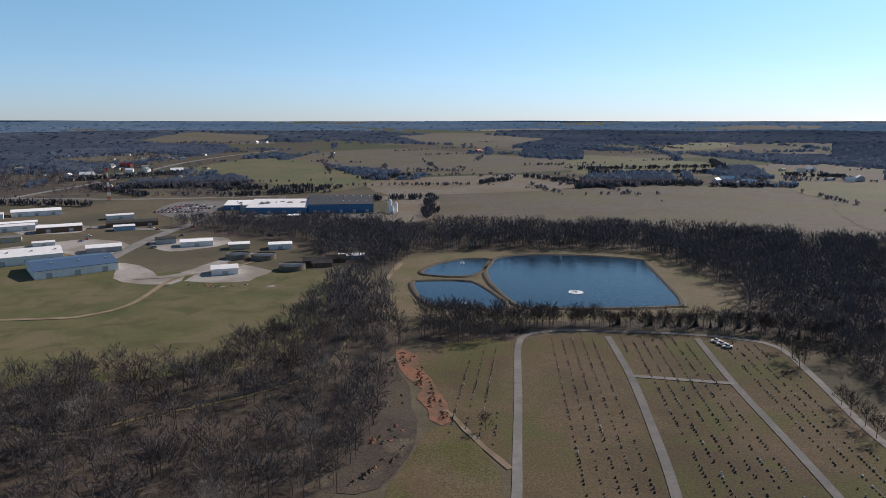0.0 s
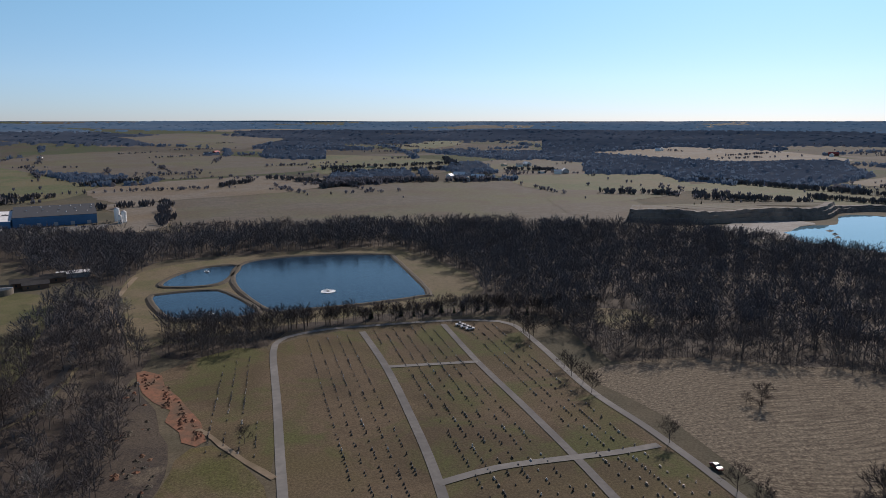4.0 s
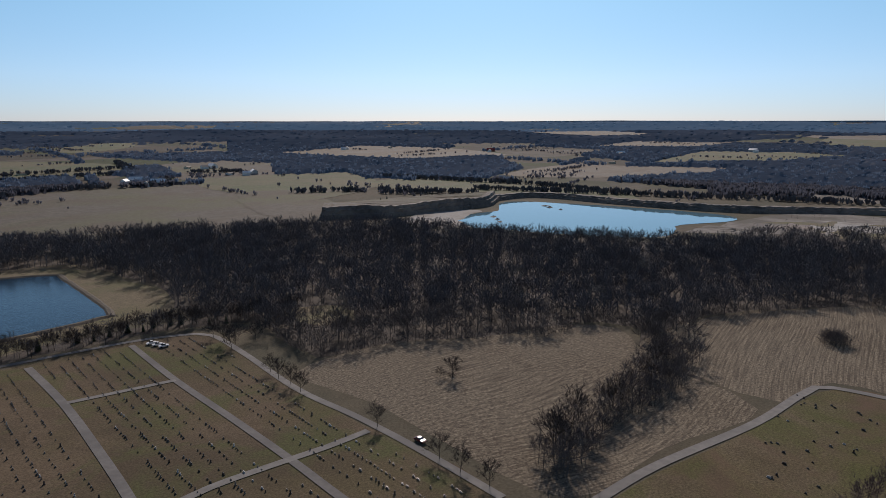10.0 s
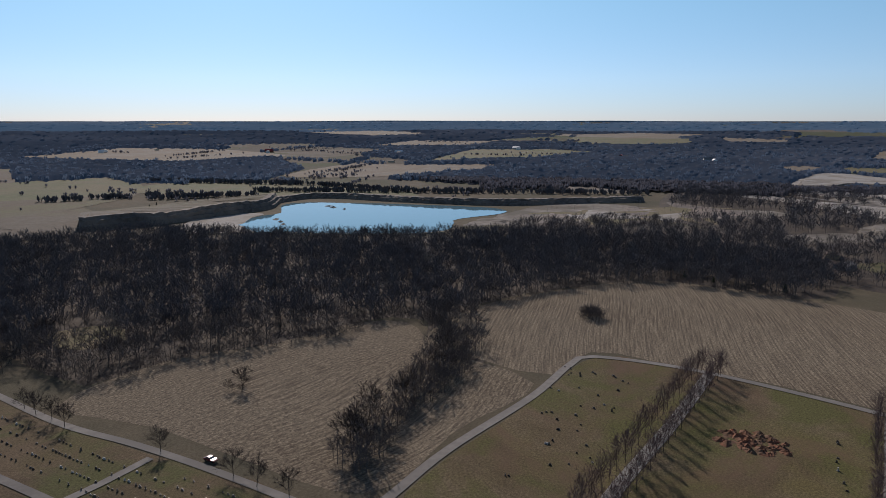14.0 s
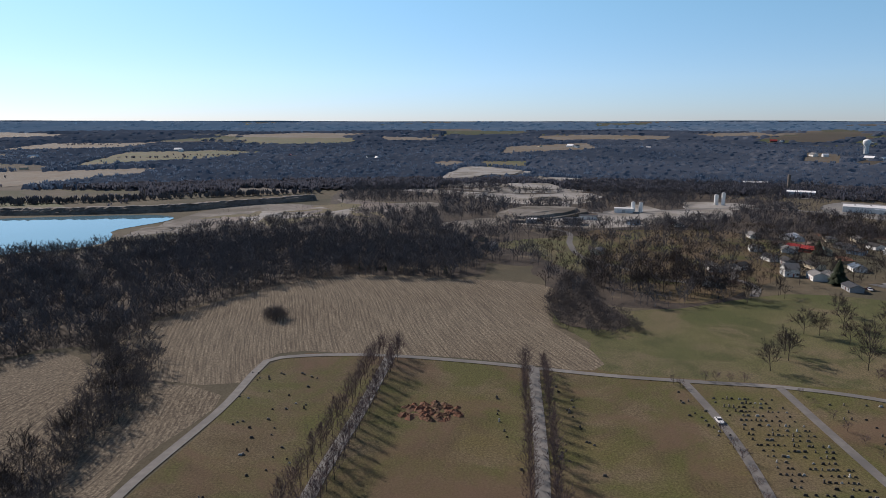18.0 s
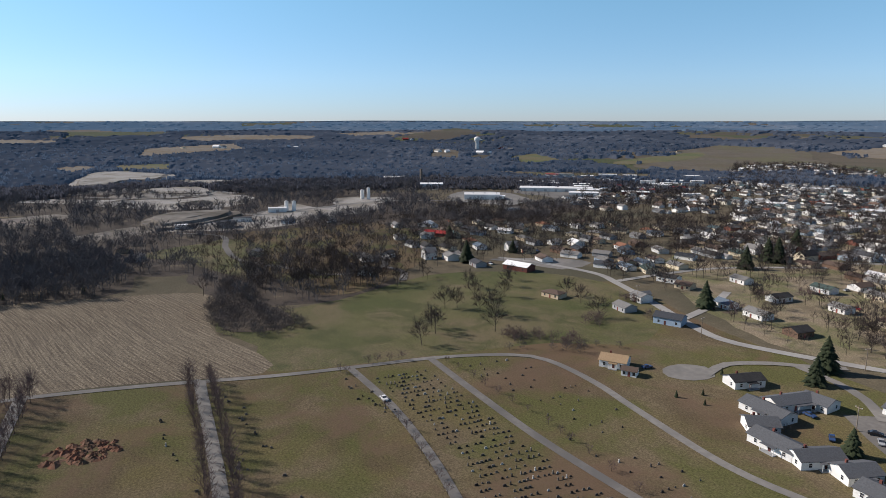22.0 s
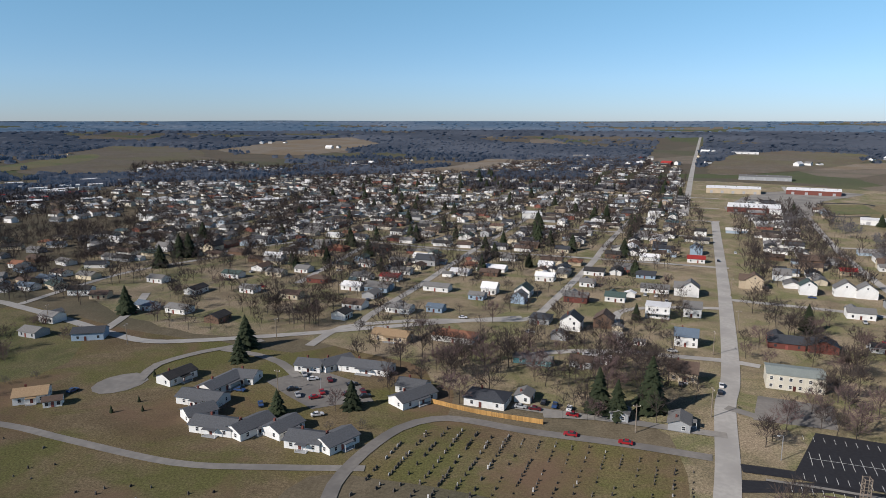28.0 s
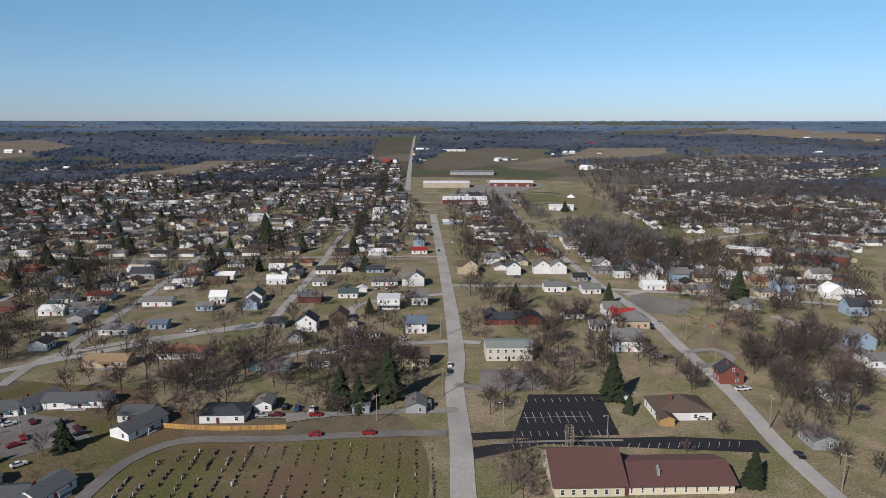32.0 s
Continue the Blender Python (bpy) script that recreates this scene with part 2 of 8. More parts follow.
# greyer, bluer twigs for trees farther off: haze put into the colour
TWIG_B = mat("hazed_twigs", (0.135, 0.128, 0.135), (0.09, 0.087, 0.096), 0.1, 0.01, 0.95, 0.0, c=(0.115, 0.105, 0.108))
TOWNTWIG = mat("yard_tree_twigs", (0.075, 0.06, 0.056), (0.04, 0.033, 0.031), 0.2, 0.04, 0.95, 0.0, c=(0.074, 0.057, 0.05))
REDTWIG = mat("budding_twigs", (0.17, 0.118, 0.112), (0.11, 0.078, 0.075), 0.5, 0.05, 0.95, 0.0)
PALEBARK = mat("sycamore_bark", (0.30, 0.27, 0.24), (0.18, 0.16, 0.14), 1.0, 0.05, 0.9, 0.0)
NEEDLE = mat("needles", (0.02, 0.03, 0.014), (0.034, 0.044, 0.02), 1.5, 0.1, 0.9, 0.0, rand=0.25)


def water(name, colour, rough=0.05, ripple=0.08, size=0.8):
    m = bpy.data.materials.new(name)
    m.use_nodes = True
    n, l = m.node_tree.nodes, m.node_tree.links
    bsdf = n["Principled BSDF"]
    bsdf.inputs["Base Color"].default_value = (*colour, 1)
    bsdf.inputs["Roughness"].default_value = rough
    bsdf.inputs["IOR"].default_value = 1.33
    geo = n.new("ShaderNodeNewGeometry")
    tex = n.new("ShaderNodeTexNoise")
    tex.inputs["Scale"].default_value, tex.inputs["Detail"].default_value = size, 4
    l.new(geo.outputs["Position"], tex.inputs["Vector"])
    bp = n.new("ShaderNodeBump")
    bp.inputs["Strength"].default_value, bp.inputs["Distance"].default_value = ripple, 0.3
    l.new(tex.outputs["Fac"], bp.inputs["Height"])
    l.new(bp.outputs[0], bsdf.inputs["Normal"])
    return m


STREET = mat("sunbleached_asphalt", (0.36, 0.347, 0.325), (0.31, 0.3, 0.283), 0.6, 0.05, 0.9, 0.1, c=(0.27, 0.26, 0.245))
TRACK = mat("pale_dirt", (0.3, 0.235, 0.16), (0.24, 0.185, 0.125), 0.5, 0.06, 0.95, 0.2, c=(0.19, 0.145, 0.09))
MUD = water("muddy_water", (0.05, 0.042, 0.032), 0.35, 0.2)
POND = water("pond_water", (0.012, 0.028, 0.05), 0.12, 0.25)
LAKE = water("quarry_water", (0.1, 0.2, 0.26), 0.03, 0.03, 0.4)

# ---- helpers for building ----
from mathutils.geometry import delaunay_2d_cdt

patch_layers, strip_layers = iter(range(10000)), iter(range(10000))
rng = np.random.default_rng(7)


def land(x, y):
    """Height of the ground: level round the town, then rolling hills raised to meet the horizon in the camera's view.
    """
    r = np.hypot(x, y)
    u = np.clip((r - 900) / 3900, 0, 1.05)
    roll = np.clip((r - 1000) / 1500, 0, 1)
    return 97 * u ** 1.25 + roll * 2.2 * (np.sin(x / 210 + 1.3 * np.sin(y / 330)) + np.sin(y / 170 + x / 420))


def mesh_of(name, verts, faces, material):
    me = bpy.data.meshes.new(name)
    me.from_pydata([tuple(v) for v in verts], [], [tuple(f) for f in faces])
    for m in material if isinstance(material, (list, tuple)) else [material]:
        me.materials.append(m)
    me.update()
    return me


def tri_mesh(name, verts, tris, material):
    """A mesh from arrays of places and triangles."""
    me = bpy.data.meshes.new(name)
    verts, tris = np.asarray(verts, np.float32), np.asarray(tris, np.int32)
    me.vertices.add(len(verts))
    me.vertices.foreach_set("co", verts.ravel())
    me.loops.add(tris.size)
    me.loops.foreach_set("vertex_index", tris.ravel())
    me.polygons.add(len(tris))
    me.polygons.foreach_set("loop_start", np.arange(0, tris.size, 3, dtype=np.int32))
    me.materials.append(material)
    me.update()
    me.validate()
    return me


def part(name, bm, material, parent=None, label=""):
    me = bpy.data.meshes.new(name)
    bm.to_mesh(me)
    bm.free()
    for m in material if isinstance(material, (list, tuple)) else [material]:
        me.materials.append(m)
    ob = new(name, me)
    ob.parent = parent
    if label:
        ob["label"] = label
    return ob


def smooth_line(pts, step=6.0, closed=False):
    """A curve through the points, sampled about every step metres."""
    p = [np.array(q, float) for q in pts]
    n = len(p)
    out = []
    for i in range(n if closed else n - 1):
        a, b, c, d = (p[(i - 1) % n], p[i], p[(i + 1) % n], p[(i + 2) % n]) if closed else (p[max(i - 1, 0)], p[i], p[i + 1], p[min(i + 2, n - 1)])
        k = max(2, int(np.linalg.norm(c - b) / step))
        for j in range(k):
            s = j / k
            out.append(0.5 * (2 * b + (c - a) * s + (2 * a - 5 * b + 4 * c - d) * s * s + (3 * b - a - 3 * c + d) * s ** 3))
    if not closed:
        out.append(p[-1])
    return np.array(out)


def strip(name, pts, width, material, lift=0.1, label="", category="road", kind="structure", rag=0.0, step=6.0):
    """A road or path: a ribbon along the points, laid on the ground."""
    lift = 0.12 + lift + 0.001 * next(strip_layers)
    c = smooth_line(pts, step)
    d = np.gradient(c, axis=0)
    d /= np.linalg.norm(d, axis=1)[:, None] + 1e-9
    side = np.c_[d[:, 1], -d[:, 0]]
    w = np.broadcast_to(np.interp(np.linspace(0, 1, len(c)), np.linspace(0, 1, len(np.atleast_1d(width))), np.atleast_1d(width)), (len(c),)) / 2
    ww = [w + rag * rng.normal(size=len(c)) for _ in (0, 1)]
    left, right = c + side * ww[0][:, None], c - side * ww[1][:, None]
    v = [(q[0], q[1], land(q[0], q[1]) + lift) for ab in zip(left, c, right) for q in ab]
    f = []
    for i in range(len(c) - 1):
        f += [(3 * i, 3 * i + 3, 3 * i + 4, 3 * i + 1), (3 * i + 1, 3 * i + 4, 3 * i + 5, 3 * i + 2)]
    return tagged(new(name, mesh_of(name, v, f, material)), label, category, kind=kind)


def inside(pts, x, y):
    """Which of the places lie in the outline."""
    x, y = np.asarray(x, float), np.asarray(y, float)
    hit = np.zeros(x.shape, bool)
    n = len(pts)
    for i in range(n):
        (x1, y1), (x2, y2) = pts[i], pts[(i + 1) % n]
        if y1 != y2:
            hit ^= ((y1 > y) != (y2 > y)) & (x < (x2 - x1) * (y - y1) / (y2 - y1) + x1)
    return hit


def patch(name, pts, material, lift=0.04, label="", category="field", kind="structure", rag=1.0, curve=True, step=12.0, level=None):
    """A piece of ground cover in that outline, following the land."""
    lift = level or lift + 0.001 * next(patch_layers)
    c = smooth_line(pts, step, closed=True) if curve else np.array(pts, float)
    c = c + rag * rng.normal(size=c.shape) * 0.5
    flat = delaunay_2d_cdt([Vector(q) for q in c], [], [list(range(len(c)))], 1, 1e-4)
    bm = bmesh.new()
    vs = [bm.verts.new((q[0], q[1], 0)) for q in flat[0]]
    for tri in flat[2]:
        bm.faces.new([vs[k] for k in tri])
    far = max(np.hypot(c[:, 0], c[:, 1])) > 900
    if far:
        for _ in range(5):
            long_edges = [e for e in bm.edges if e.calc_length() > 70]
            if not long_edges:
                break
            bmesh.ops.subdivide_edges(bm, edges=long_edges, cuts=1)
            bmesh.ops.triangulate(bm, faces=bm.faces[:])
    for v in bm.verts:
        v.co.z = land(v.co.x, v.co.y) + lift * (2 if far else 1)
    bmesh.ops.recalc_face_normals(bm, faces=bm.faces[:])
    for f in bm.faces:
        if f.normal.z < 0:
            f.normal_flip()
    return tagged(part(name, bm, material), label, category, kind=kind)


# ---- ground ----
rings = np.r_[0.1, np.linspace(60, 900, 15), 900 + 3950 * np.linspace(0.02, 1, 60) ** 1.25]
segs = 220
ang = np.linspace(0, 2 * math.pi, segs, endpoint=False)
gx, gy = np.outer(rings, np.sin(ang)), np.outer(rings, np.cos(ang))
gv = np.stack([gx, gy, land(gx, gy)], -1).reshape(-1, 3)
gf = [(i * segs + j, i * segs + (j + 1) % segs, (i + 1) * segs + (j + 1) % segs, (i + 1) * segs + j) for i in range(len(rings) - 1) for j in range(segs)]
tagged(new("ground", mesh_of("ground", gv, [f[::-1] for f in gf], GROUND)), "dormant winter grass on gently rolling farm land", "ground", kind="structure")

# cemetery and fields near by
patch("cemetery_lawn", [(16, 130), (30, 250), (38, 300), (90, 310), (146, 298), (148, 255), (139, 207), (137, 160), (130, 100), (60, 90), (10, 100)], LAWN, 0.03, "browned cemetery turf with greener blotches", "lawn")
patch("cemetery_lawn", [(20, 185), (32, 297), (-12, 282), (-8, 242), (9, 207)], LAWN, 0.03, "browned cemetery turf beside a dirt track", "lawn")
patch("cemetery_lawn", [(150, 78), (227, 63), (280, 52), (279, 15), (268, -31), (251, -78), (233, -147), (205, -184), (153, -178), (109, -169), (56, -171), (-45, -160), (-50, -197), (6, -206), (38, -210), (70, -160), (70, -100), (90, -20), (120, 60)], LAWN_S, 0.03, "mown cemetery turf, brown and green in patches", "lawn")
patch("stubble_field", [(150, 218), (201, 217), (238, 190), (281, 173), (292, 150), (272, 130), (254, 100), (240, 68), (187, 80), (145, 86), (145, 126), (151, 171)], STUBBLE_B, 0.035, "pale corn stubble in curving contour rows", "field")
patch("stubble_field", [(252, 64), (256, 98), (272, 130), (336, 127), (403, 84), (438, 41), (421, -36), (396, -91), (330, -74), (277, -83), (256, -77), (272, -31), (282, 15), (285, 56)], STUBBLE, 0.04, "corn stubble in long straight rows", "field")
patch("pasture", [(257, -79), (289, -85), (335, -78), (345, -150), (370, -235), (325, -300), (250, -300), (200, -240), (222, -200), (236, -149)], GREEN, 0.03, "green pasture with scattered bare trees", "pasture")
patch("pasture", [(246, -79), (233, -147), (205, -184), (153, -178), (109, -169), (60, -170), (34, -205), (40, -260), (60, -290), (81, -294), (111, -268), (150, -275), (200, -285), (255, -305), (300, -300), (262, -82)], LAWN_S, 0.02, "tan and olive turf round the low flats", "lawn", rag=2)
patch("pasture", [(-340, 506), (-209, 446), (-119, 456), (-72, 430), (-66, 339), (-66, 285), (-92, 258), (-150, 246), (-330, 200), (-500, 300)], GREEN, 0.03, "broad olive-brown pasture with worn wheel tracks", "pasture")
patch("fallow_field", [(-11, 929), (182, 999), (404, 1030), (603, 911), (470, 560), (390, 560), (244, 600), (64, 635), (-2, 675)], FIELD, 0.03, "harvested brown field on a gentle rise", "field")
patch("pond_surround", [(-36, 447), (-19, 495), (38, 515), (96, 520), (156, 500), (168, 446), (175, 385), (150, 349), (93, 334), (33, 326), (-12, 319), (-27, 323)], TAN, 0.035, "tan grass banks round the lagoons", "grass")

# cemetery lanes and streets
strip("lane", [(13, 120), (16, 142), (20, 166), (23, 192), (28, 235), (34, 290), (39, 305), (48, 311), (63, 314), (84, 312), (106, 309), (123, 306), (141, 299), (151, 288), (148, 255), (140, 204), (139.5, 170), (138, 145), (136, 125), (133, 100)], 3.0, CONCRETE, 0.08, "pale worn cemetery lane", "lane")
strip("lane", [(78, 304), (75, 254), (69, 204), (64, 170), (57, 135), (50, 100)], 3.1, ASPHALT, 0.085, "worn grey cemetery lane", "lane")
strip("lane", [(119, 301), (113, 247), (109.5, 197), (106.5, 160), (103.5, 132), (101, 100)], 2.9, ASPHALT, 0.09, "worn grey cemetery lane", "lane")
strip("lane", [(76, 254), (113, 246)], 2.7, CONCRETE, 0.1, "pale cemetery cross lane", "lane")
strip("lane", [(62, 161), (82, 163), (106, 160), (119, 158), (135, 157)], 3.0, CONCRETE, 0.1, "pale cemetery cross lane", "lane")
strip("dirt_track", [(1, 222), (5, 213), (13, 194), (20, 181)], 2.2, TRACK, 0.09, "pale dirt track along the clay bank", "track", rag=0.3)
strip("lane", [(120, 85), (145, 81), (177, 77), (227, 65), (266, 60), (279, 53), (280, 15), (268, -31), (251, -78), (242, -111), (233, -147), (219, -175), (205, -184), (177, -183), (150, -177), (109, -169), (81, -171), (52, -175)], 3.4, CONCRETE, 0.085, "pale worn cemetery lane round the lawns", "lane")
strip("lane", [(150, 29), (177, 25), (226, 15), (279, 6)], 4.4, CONCRETE, 0.09, "pale lane between two rows of young trees", "lane")
strip("lane", [(150, -34), (185, -41), (253, -52), (262, -54)], 4.4, CONCRETE, 0.09, "pale lane between two rows of young trees", "lane")
strip("lane", [(242, -109), (201, -106), (163, -99), (130, -90)], 3.3, ASPHALT, 0.09, "worn grey cemetery lane", "lane")
strip("lane", [(234, -143), (193, -138), (154, -134), (123, -133), (90, -133)], 3.4, ASPHALT, 0.09, "worn grey cemetery lane", "lane")
strip("lane", [(-50, -198), (-24, -203), (6, -207), (27, -212), (38, -211), (48, -202), (55, -184), (58, -165), (56, -150)], 4.4, ASPHALT, 0.09, "worn grey cemetery entrance road", "lane")
strip("main_street", [(-35, -115), (-41, -141), (-45, -160), (-53, -192), (-63, -238), (-72, -268), (-89, -345), (-114, -466), (-140, -595), (-163, -709)], 7.2, STREET, 0.1, "long straight grey town street", "street")
# far length shifted sideways to fit the camera's view; the ground has no dip
strip("main_street", [(-141, -752), (-184, -966), (-262, -1350), (-368, -1859), (-478, -2385), (-600, -2950)], 8.0, STREET, 0.1, "far length of the long town street, offset to fit the camera's view", "street")
strip("street", [(-138, -115), (-142, -131), (-149, -164), (-161, -202), (-174, -259), (-183, -298), (-195, -395), (-226, -577), (-290, -850), (-345, -1090)], 5.6, STREET, 0.1, "grey side street", "street")

# ---- town ground ----
patch("town_ground", [(115, -285), (60, -262), (30, -235), (-38, -212), (-30, -120), (-60, -90), (-200, -90), (-420, -260), (-620, -480), (-800, -760), (-620, -900), (-300, -1150), (0, -1150), (380, -1120), (520, -1000), (430, -640), (330, -420), (250, -330), (180, -290)], TOWNGRASS, 0.02, "yards of tan and green winter grass across the town", "lawn", rag=3)

# ---- more streets ----
def streets(lines, width, material, label, category="street", lift=0.09):
    for k, line in enumerate(lines):
        strip(category.replace(" ", "_"), line, width, material, lift + 0.004 * k, label, category)


streets([
    [(107, -277), (103, -301), (95, -311), (65, -324), (28, -330), (9, -338), (-5, -385), (-30, -487), (-45, -560), (-82, -720)],
    [(95, -306), (92, -335), (81, -391), (62, -510), (38, -640), (10, -790)],
    [(157, -390), (153, -470), (148, -540), (128, -660), (100, -800)],
    [(260, -470), (199, -542), (138, -537), (74, -517), (-30, -500), (-122, -480)],
    [(-75, -287), (-49, -290), (-34, -292), (-8, -288), (8, -281)],
    [(-34, -292), (-33, -325), (-37, -356), (-59, -369), (-92, -372)],
    [(214, -284), (222, -318), (236, -352)],
    [(291, -318), (288, -366), (278, -410), (240, -470)],
    [(-76, -287), (-87, -282)],
], 4.8, STREET, "grey residential street with no kerb markings")
streets([[(-146, -608), (264, -699)], [(-168, -710), (290, -812)], [(-192, -818), (320, -932)], [(-215, -925), (340, -1048)]], 5.2, STREET, "grey cross street of the town", "street", 0.14)
streets([
    [(392, -300), (366, -312), (316, -322), (286, -313), (247, -297), (210, -280), (183, -271), (160, -276), (139, -284), (110, -296), (94, -304), (40, -328), (14, -338)],
    [(-97, -393), (-155, -376), (-199, -356), (-271, -317), (-330, -270)],
    [(-195, -345), (-236, -360), (-300, -395)],
    [(-230, -575), (-287, -562), (-309, -530), (-294, -466), (-351, -499), (-399, -511), (-520, -540)],
    [(-249, -287), (-246, -250), (-236, -208), (-220, -170)],
], 5.4, STREET, "grey town road")
streets([
    [(158, -226), (161, -244), (151, -261), (143, -268), (131, -281)],
    [(143, -266), (126, -262), (111, -254), (98, -240)],
    [(-63, -237), (-74, -229)],
    [(1, -220), (-16, -221), (-40, -217), (-58, -214)],
    [(12, -226), (-2, -223), (-16, -221)],
    [(-171, -248), (-184, -249), (-187, -240), (-181, -233), (-166, -231)],
], 4.2, CONCRETE, "pale concrete drive", "drive", 0.13)
streets([
    [(-565, 852), (-562, 947), (-552, 1125), (-562, 1480), (-481, 1963)],
    [(-620, 868), (-480, 870), (-393, 872), (-233, 907)],
    [(-11, 960), (100, 1010), (182, 1035), (300, 1120)],
    [(-247, 485), (-253, 555), (-253, 614), (-250, 648), (-258, 716)],
    [(-430, 640), (-350, 640), (-253, 620)],
], 11.0, CONCRETE, "pale country highway", "highway", 0.1)
streets([
    [(-290, 325), (-205, 333), (-187, 339), (-174, 360), (-175, 409), (-172, 430)],
    [(-172, 430), (-150, 452), (-128, 500)],
    [(-30, 345), (-38, 400), (-30, 470)],
], 3.4, TRACK, "worn dirt track through grass", "track", 0.1)
strip("gravel_road", [(-200, 425), (-177, 432), (-166, 462), (-157, 484), (-150, 510)], 8, GRAVEL, 0.12, "pale gravel works road", "road", rag=0.8)
# narrow water of the creek between the bare trees
strip("creek", [(-190, 215), (-152, 214), (-124, 207), (-98, 223), (-77, 235), (-56, 258), (-48, 300), (-50, 350)], 3.2, MUD, 0.06, "narrow muddy creek between bare trees", "creek", rag=0.5)
strip("creek_bank", [(-190, 211), (-152, 210), (-124, 203), (-98, 219), (-77, 231), (-52, 256), (-44, 300)], 1.6, TAN, 0.09, "pale sandy creek bank", "bank", rag=0.4)

# paved yards
patch("car_park", [(-87, -221), (-113, -215), (-104, -183), (-70, -190)], NEWTAR, 0.12, "fresh black asphalt car park", "car park", rag=0, curve=False)
strip("drive", [(-57, -193), (-72, -191), (-88, -187)], 5, NEWTAR, 0.125, "fresh black asphalt drive", "drive")
patch("car_park", [(-53, -186), (-53, -179), (-78, -183), (-105, -174), (-143, -161), (-145, -169), (-120, -178), (-104, -181), (-78, -188)], NEWTAR, 0.13, "long fresh black asphalt car park by the church", "car park", rag=0, curve=False)
patch("car_park", [(-77, -250), (-101, -244), (-95, -224), (-70, -228)], ASPHALT, 0.12, "faded grey asphalt yard", "car park", rag=0.4, curve=False)
patch("car_park", [(102, -242), (90, -248), (73, -239), (62, -222), (74, -217), (82, -212), (95, -222), (109, -234)], ASPHALT, 0.12, "grey asphalt car park of the flats", "car park", rag=0.2, curve=False)
patch("turning_circle", [(172, -217), (172, -227), (164, -234), (155, -228), (157, -217), (165, -212)], CONCRETE, 0.12, "pale concrete turning circle", "drive", rag=0.1)
patch("gravel_yard", [(392, -290), (366, -303), (336, -312), (341, -345), (366, -336)], CONCRETE, 0.1, "pale gravel yard at the road fork", "yard", rag=0.5)
patch("car_park", [(-201, -347), (-226, -322), (-203, -299), (-189, -308), (-188, -331)], ASPHALT, 0.12, "worn grey asphalt yard", "car park", rag=0.4, curve=False)
patch("gravel_yard", [(-236, 474), (-205, 455), (-179, 430), (-165, 481), (-159, 480), (-154, 465), (-168, 430), (-171, 408), (-204, 414), (-221, 438)], GRAVEL, 0.06, "pale gravel spur beside the big shed", "yard", rag=2)
patch("gravel_yard", [(-164, 418), (-160, 456), (-147, 469), (-117, 446), (-121, 426), (-130, 414)], GRAVEL, 0.065, "pale gravel yard round a white shed", "yard", rag=2)
for yard in ([(-328, 560), (-284, 569), (-253, 529), (-261, 495), (-300, 515)], [(-247, 560), (-196, 583), (-180, 549), (-214, 515)], [(-416, 648), (-359, 656), (-334, 607), (-380, 598)], [(-355, 529), (-324, 542), (-299, 502), (-314, 465)]):
    patch("gravel_yard", yard, GRAVEL, 0.05, "dusty gravel yard between sheds", "yard", rag=2)
patch("car_park", [(-325, 753), (-330, 850), (-262, 845), (-258, 729), (-270, 695)], ASPHALT, 0.08, "grey asphalt factory car park", "car park", rag=1)
patch("factory_yard", [(-250, 735), (-240, 715), (-48, 705), (-40, 790), (-70, 850), (-60, 740)], ASPHALT, 0.08, "grey asphalt yard along the factory", "yard", rag=1)
T1 = [(1169, -66), (1246, -82), (1375, -124), (1372, -178), (1306, -224), (1261, -248), (1162, -208), (1161, -150), (1106, -116), (1095, -63)]
T2 = [(1050, -153), (1055, -189), (1038, -239), (942, -233), (968, -157)]
T3 = [(985, 4), (1008, -34), (973, -78), (939, -136), (923, -180), (934, -256), (893, -266), (818, -224), (826, -133), (931, -60)]
T4 = [(1137, -223), (1154, -266), (1107, -314), (1056, -290), (1077, -229)]
T5 = [(716, -100), (749, -117), (763, -149), (756, -200), (727, -206), (674, -154), (659, -106)]
T6 = [(658, -36), (683, -64), (702, -101), (659, -106), (626, -58), (622, -38)]
SPOIL = [(841, 206), (839, 174), (833, 129), (818, 87), (842, 69), (830, 35), (838, -2), (840, -47), (788, -38), (756, 10), (745, 65), (730, 89), (696, 118), (664, 140), (655, 163), (620, 215), (600, 250), (700, 236), (760, 225)]
BENCH = [(1029, 250), (1039, 219), (999, 152), (964, 160), (976, 238)]
MEADOW = [(536, -76), (558, -89), (573, -131), (579, -158), (447, -132), (429, -117), (502, -101)]
YARDS = [
    [(745, -330), (780, -335), (824, -359), (815, -402), (790, -430), (760, -400), (740, -370)],
    [(690, -480), (720, -470), (780, -510), (800, -560), (740, -590), (670, -560), (640, -510)],
    [(690, -610), (740, -600), (800, -640), (790, -720), (720, -730), (650, -690), (620, -620), (650, -590)],
    [(845, -515), (890, -510), (900, -555), (850, -560)], [(715, -225), (750, -235), (745, -270), (710, -260)],
]
PLANT_YARD = [(657, -110), (640, -144), (627, -174), (629, -221), (660, -272), (687, -344), (745, -373), (742, -303), (800, -285), (725, -222), (700, -185), (690, -115)]
SLOPE_OPEN = [(603, -163), (612, -191), (607, -246), (600, -300), (520, -310), (420, -250), (368, -188), (355, -150), (420, -136), (493, -148)]
patch("industrial_yard", PLANT_YARD, GRAVEL, 0.07, "pale gravel yard of the stone works", "yard", rag=4)
patch("hillside_grass", SLOPE_OPEN, LAWN, 0.075, "tan and green grass between hillside trees", "grass", rag=3)
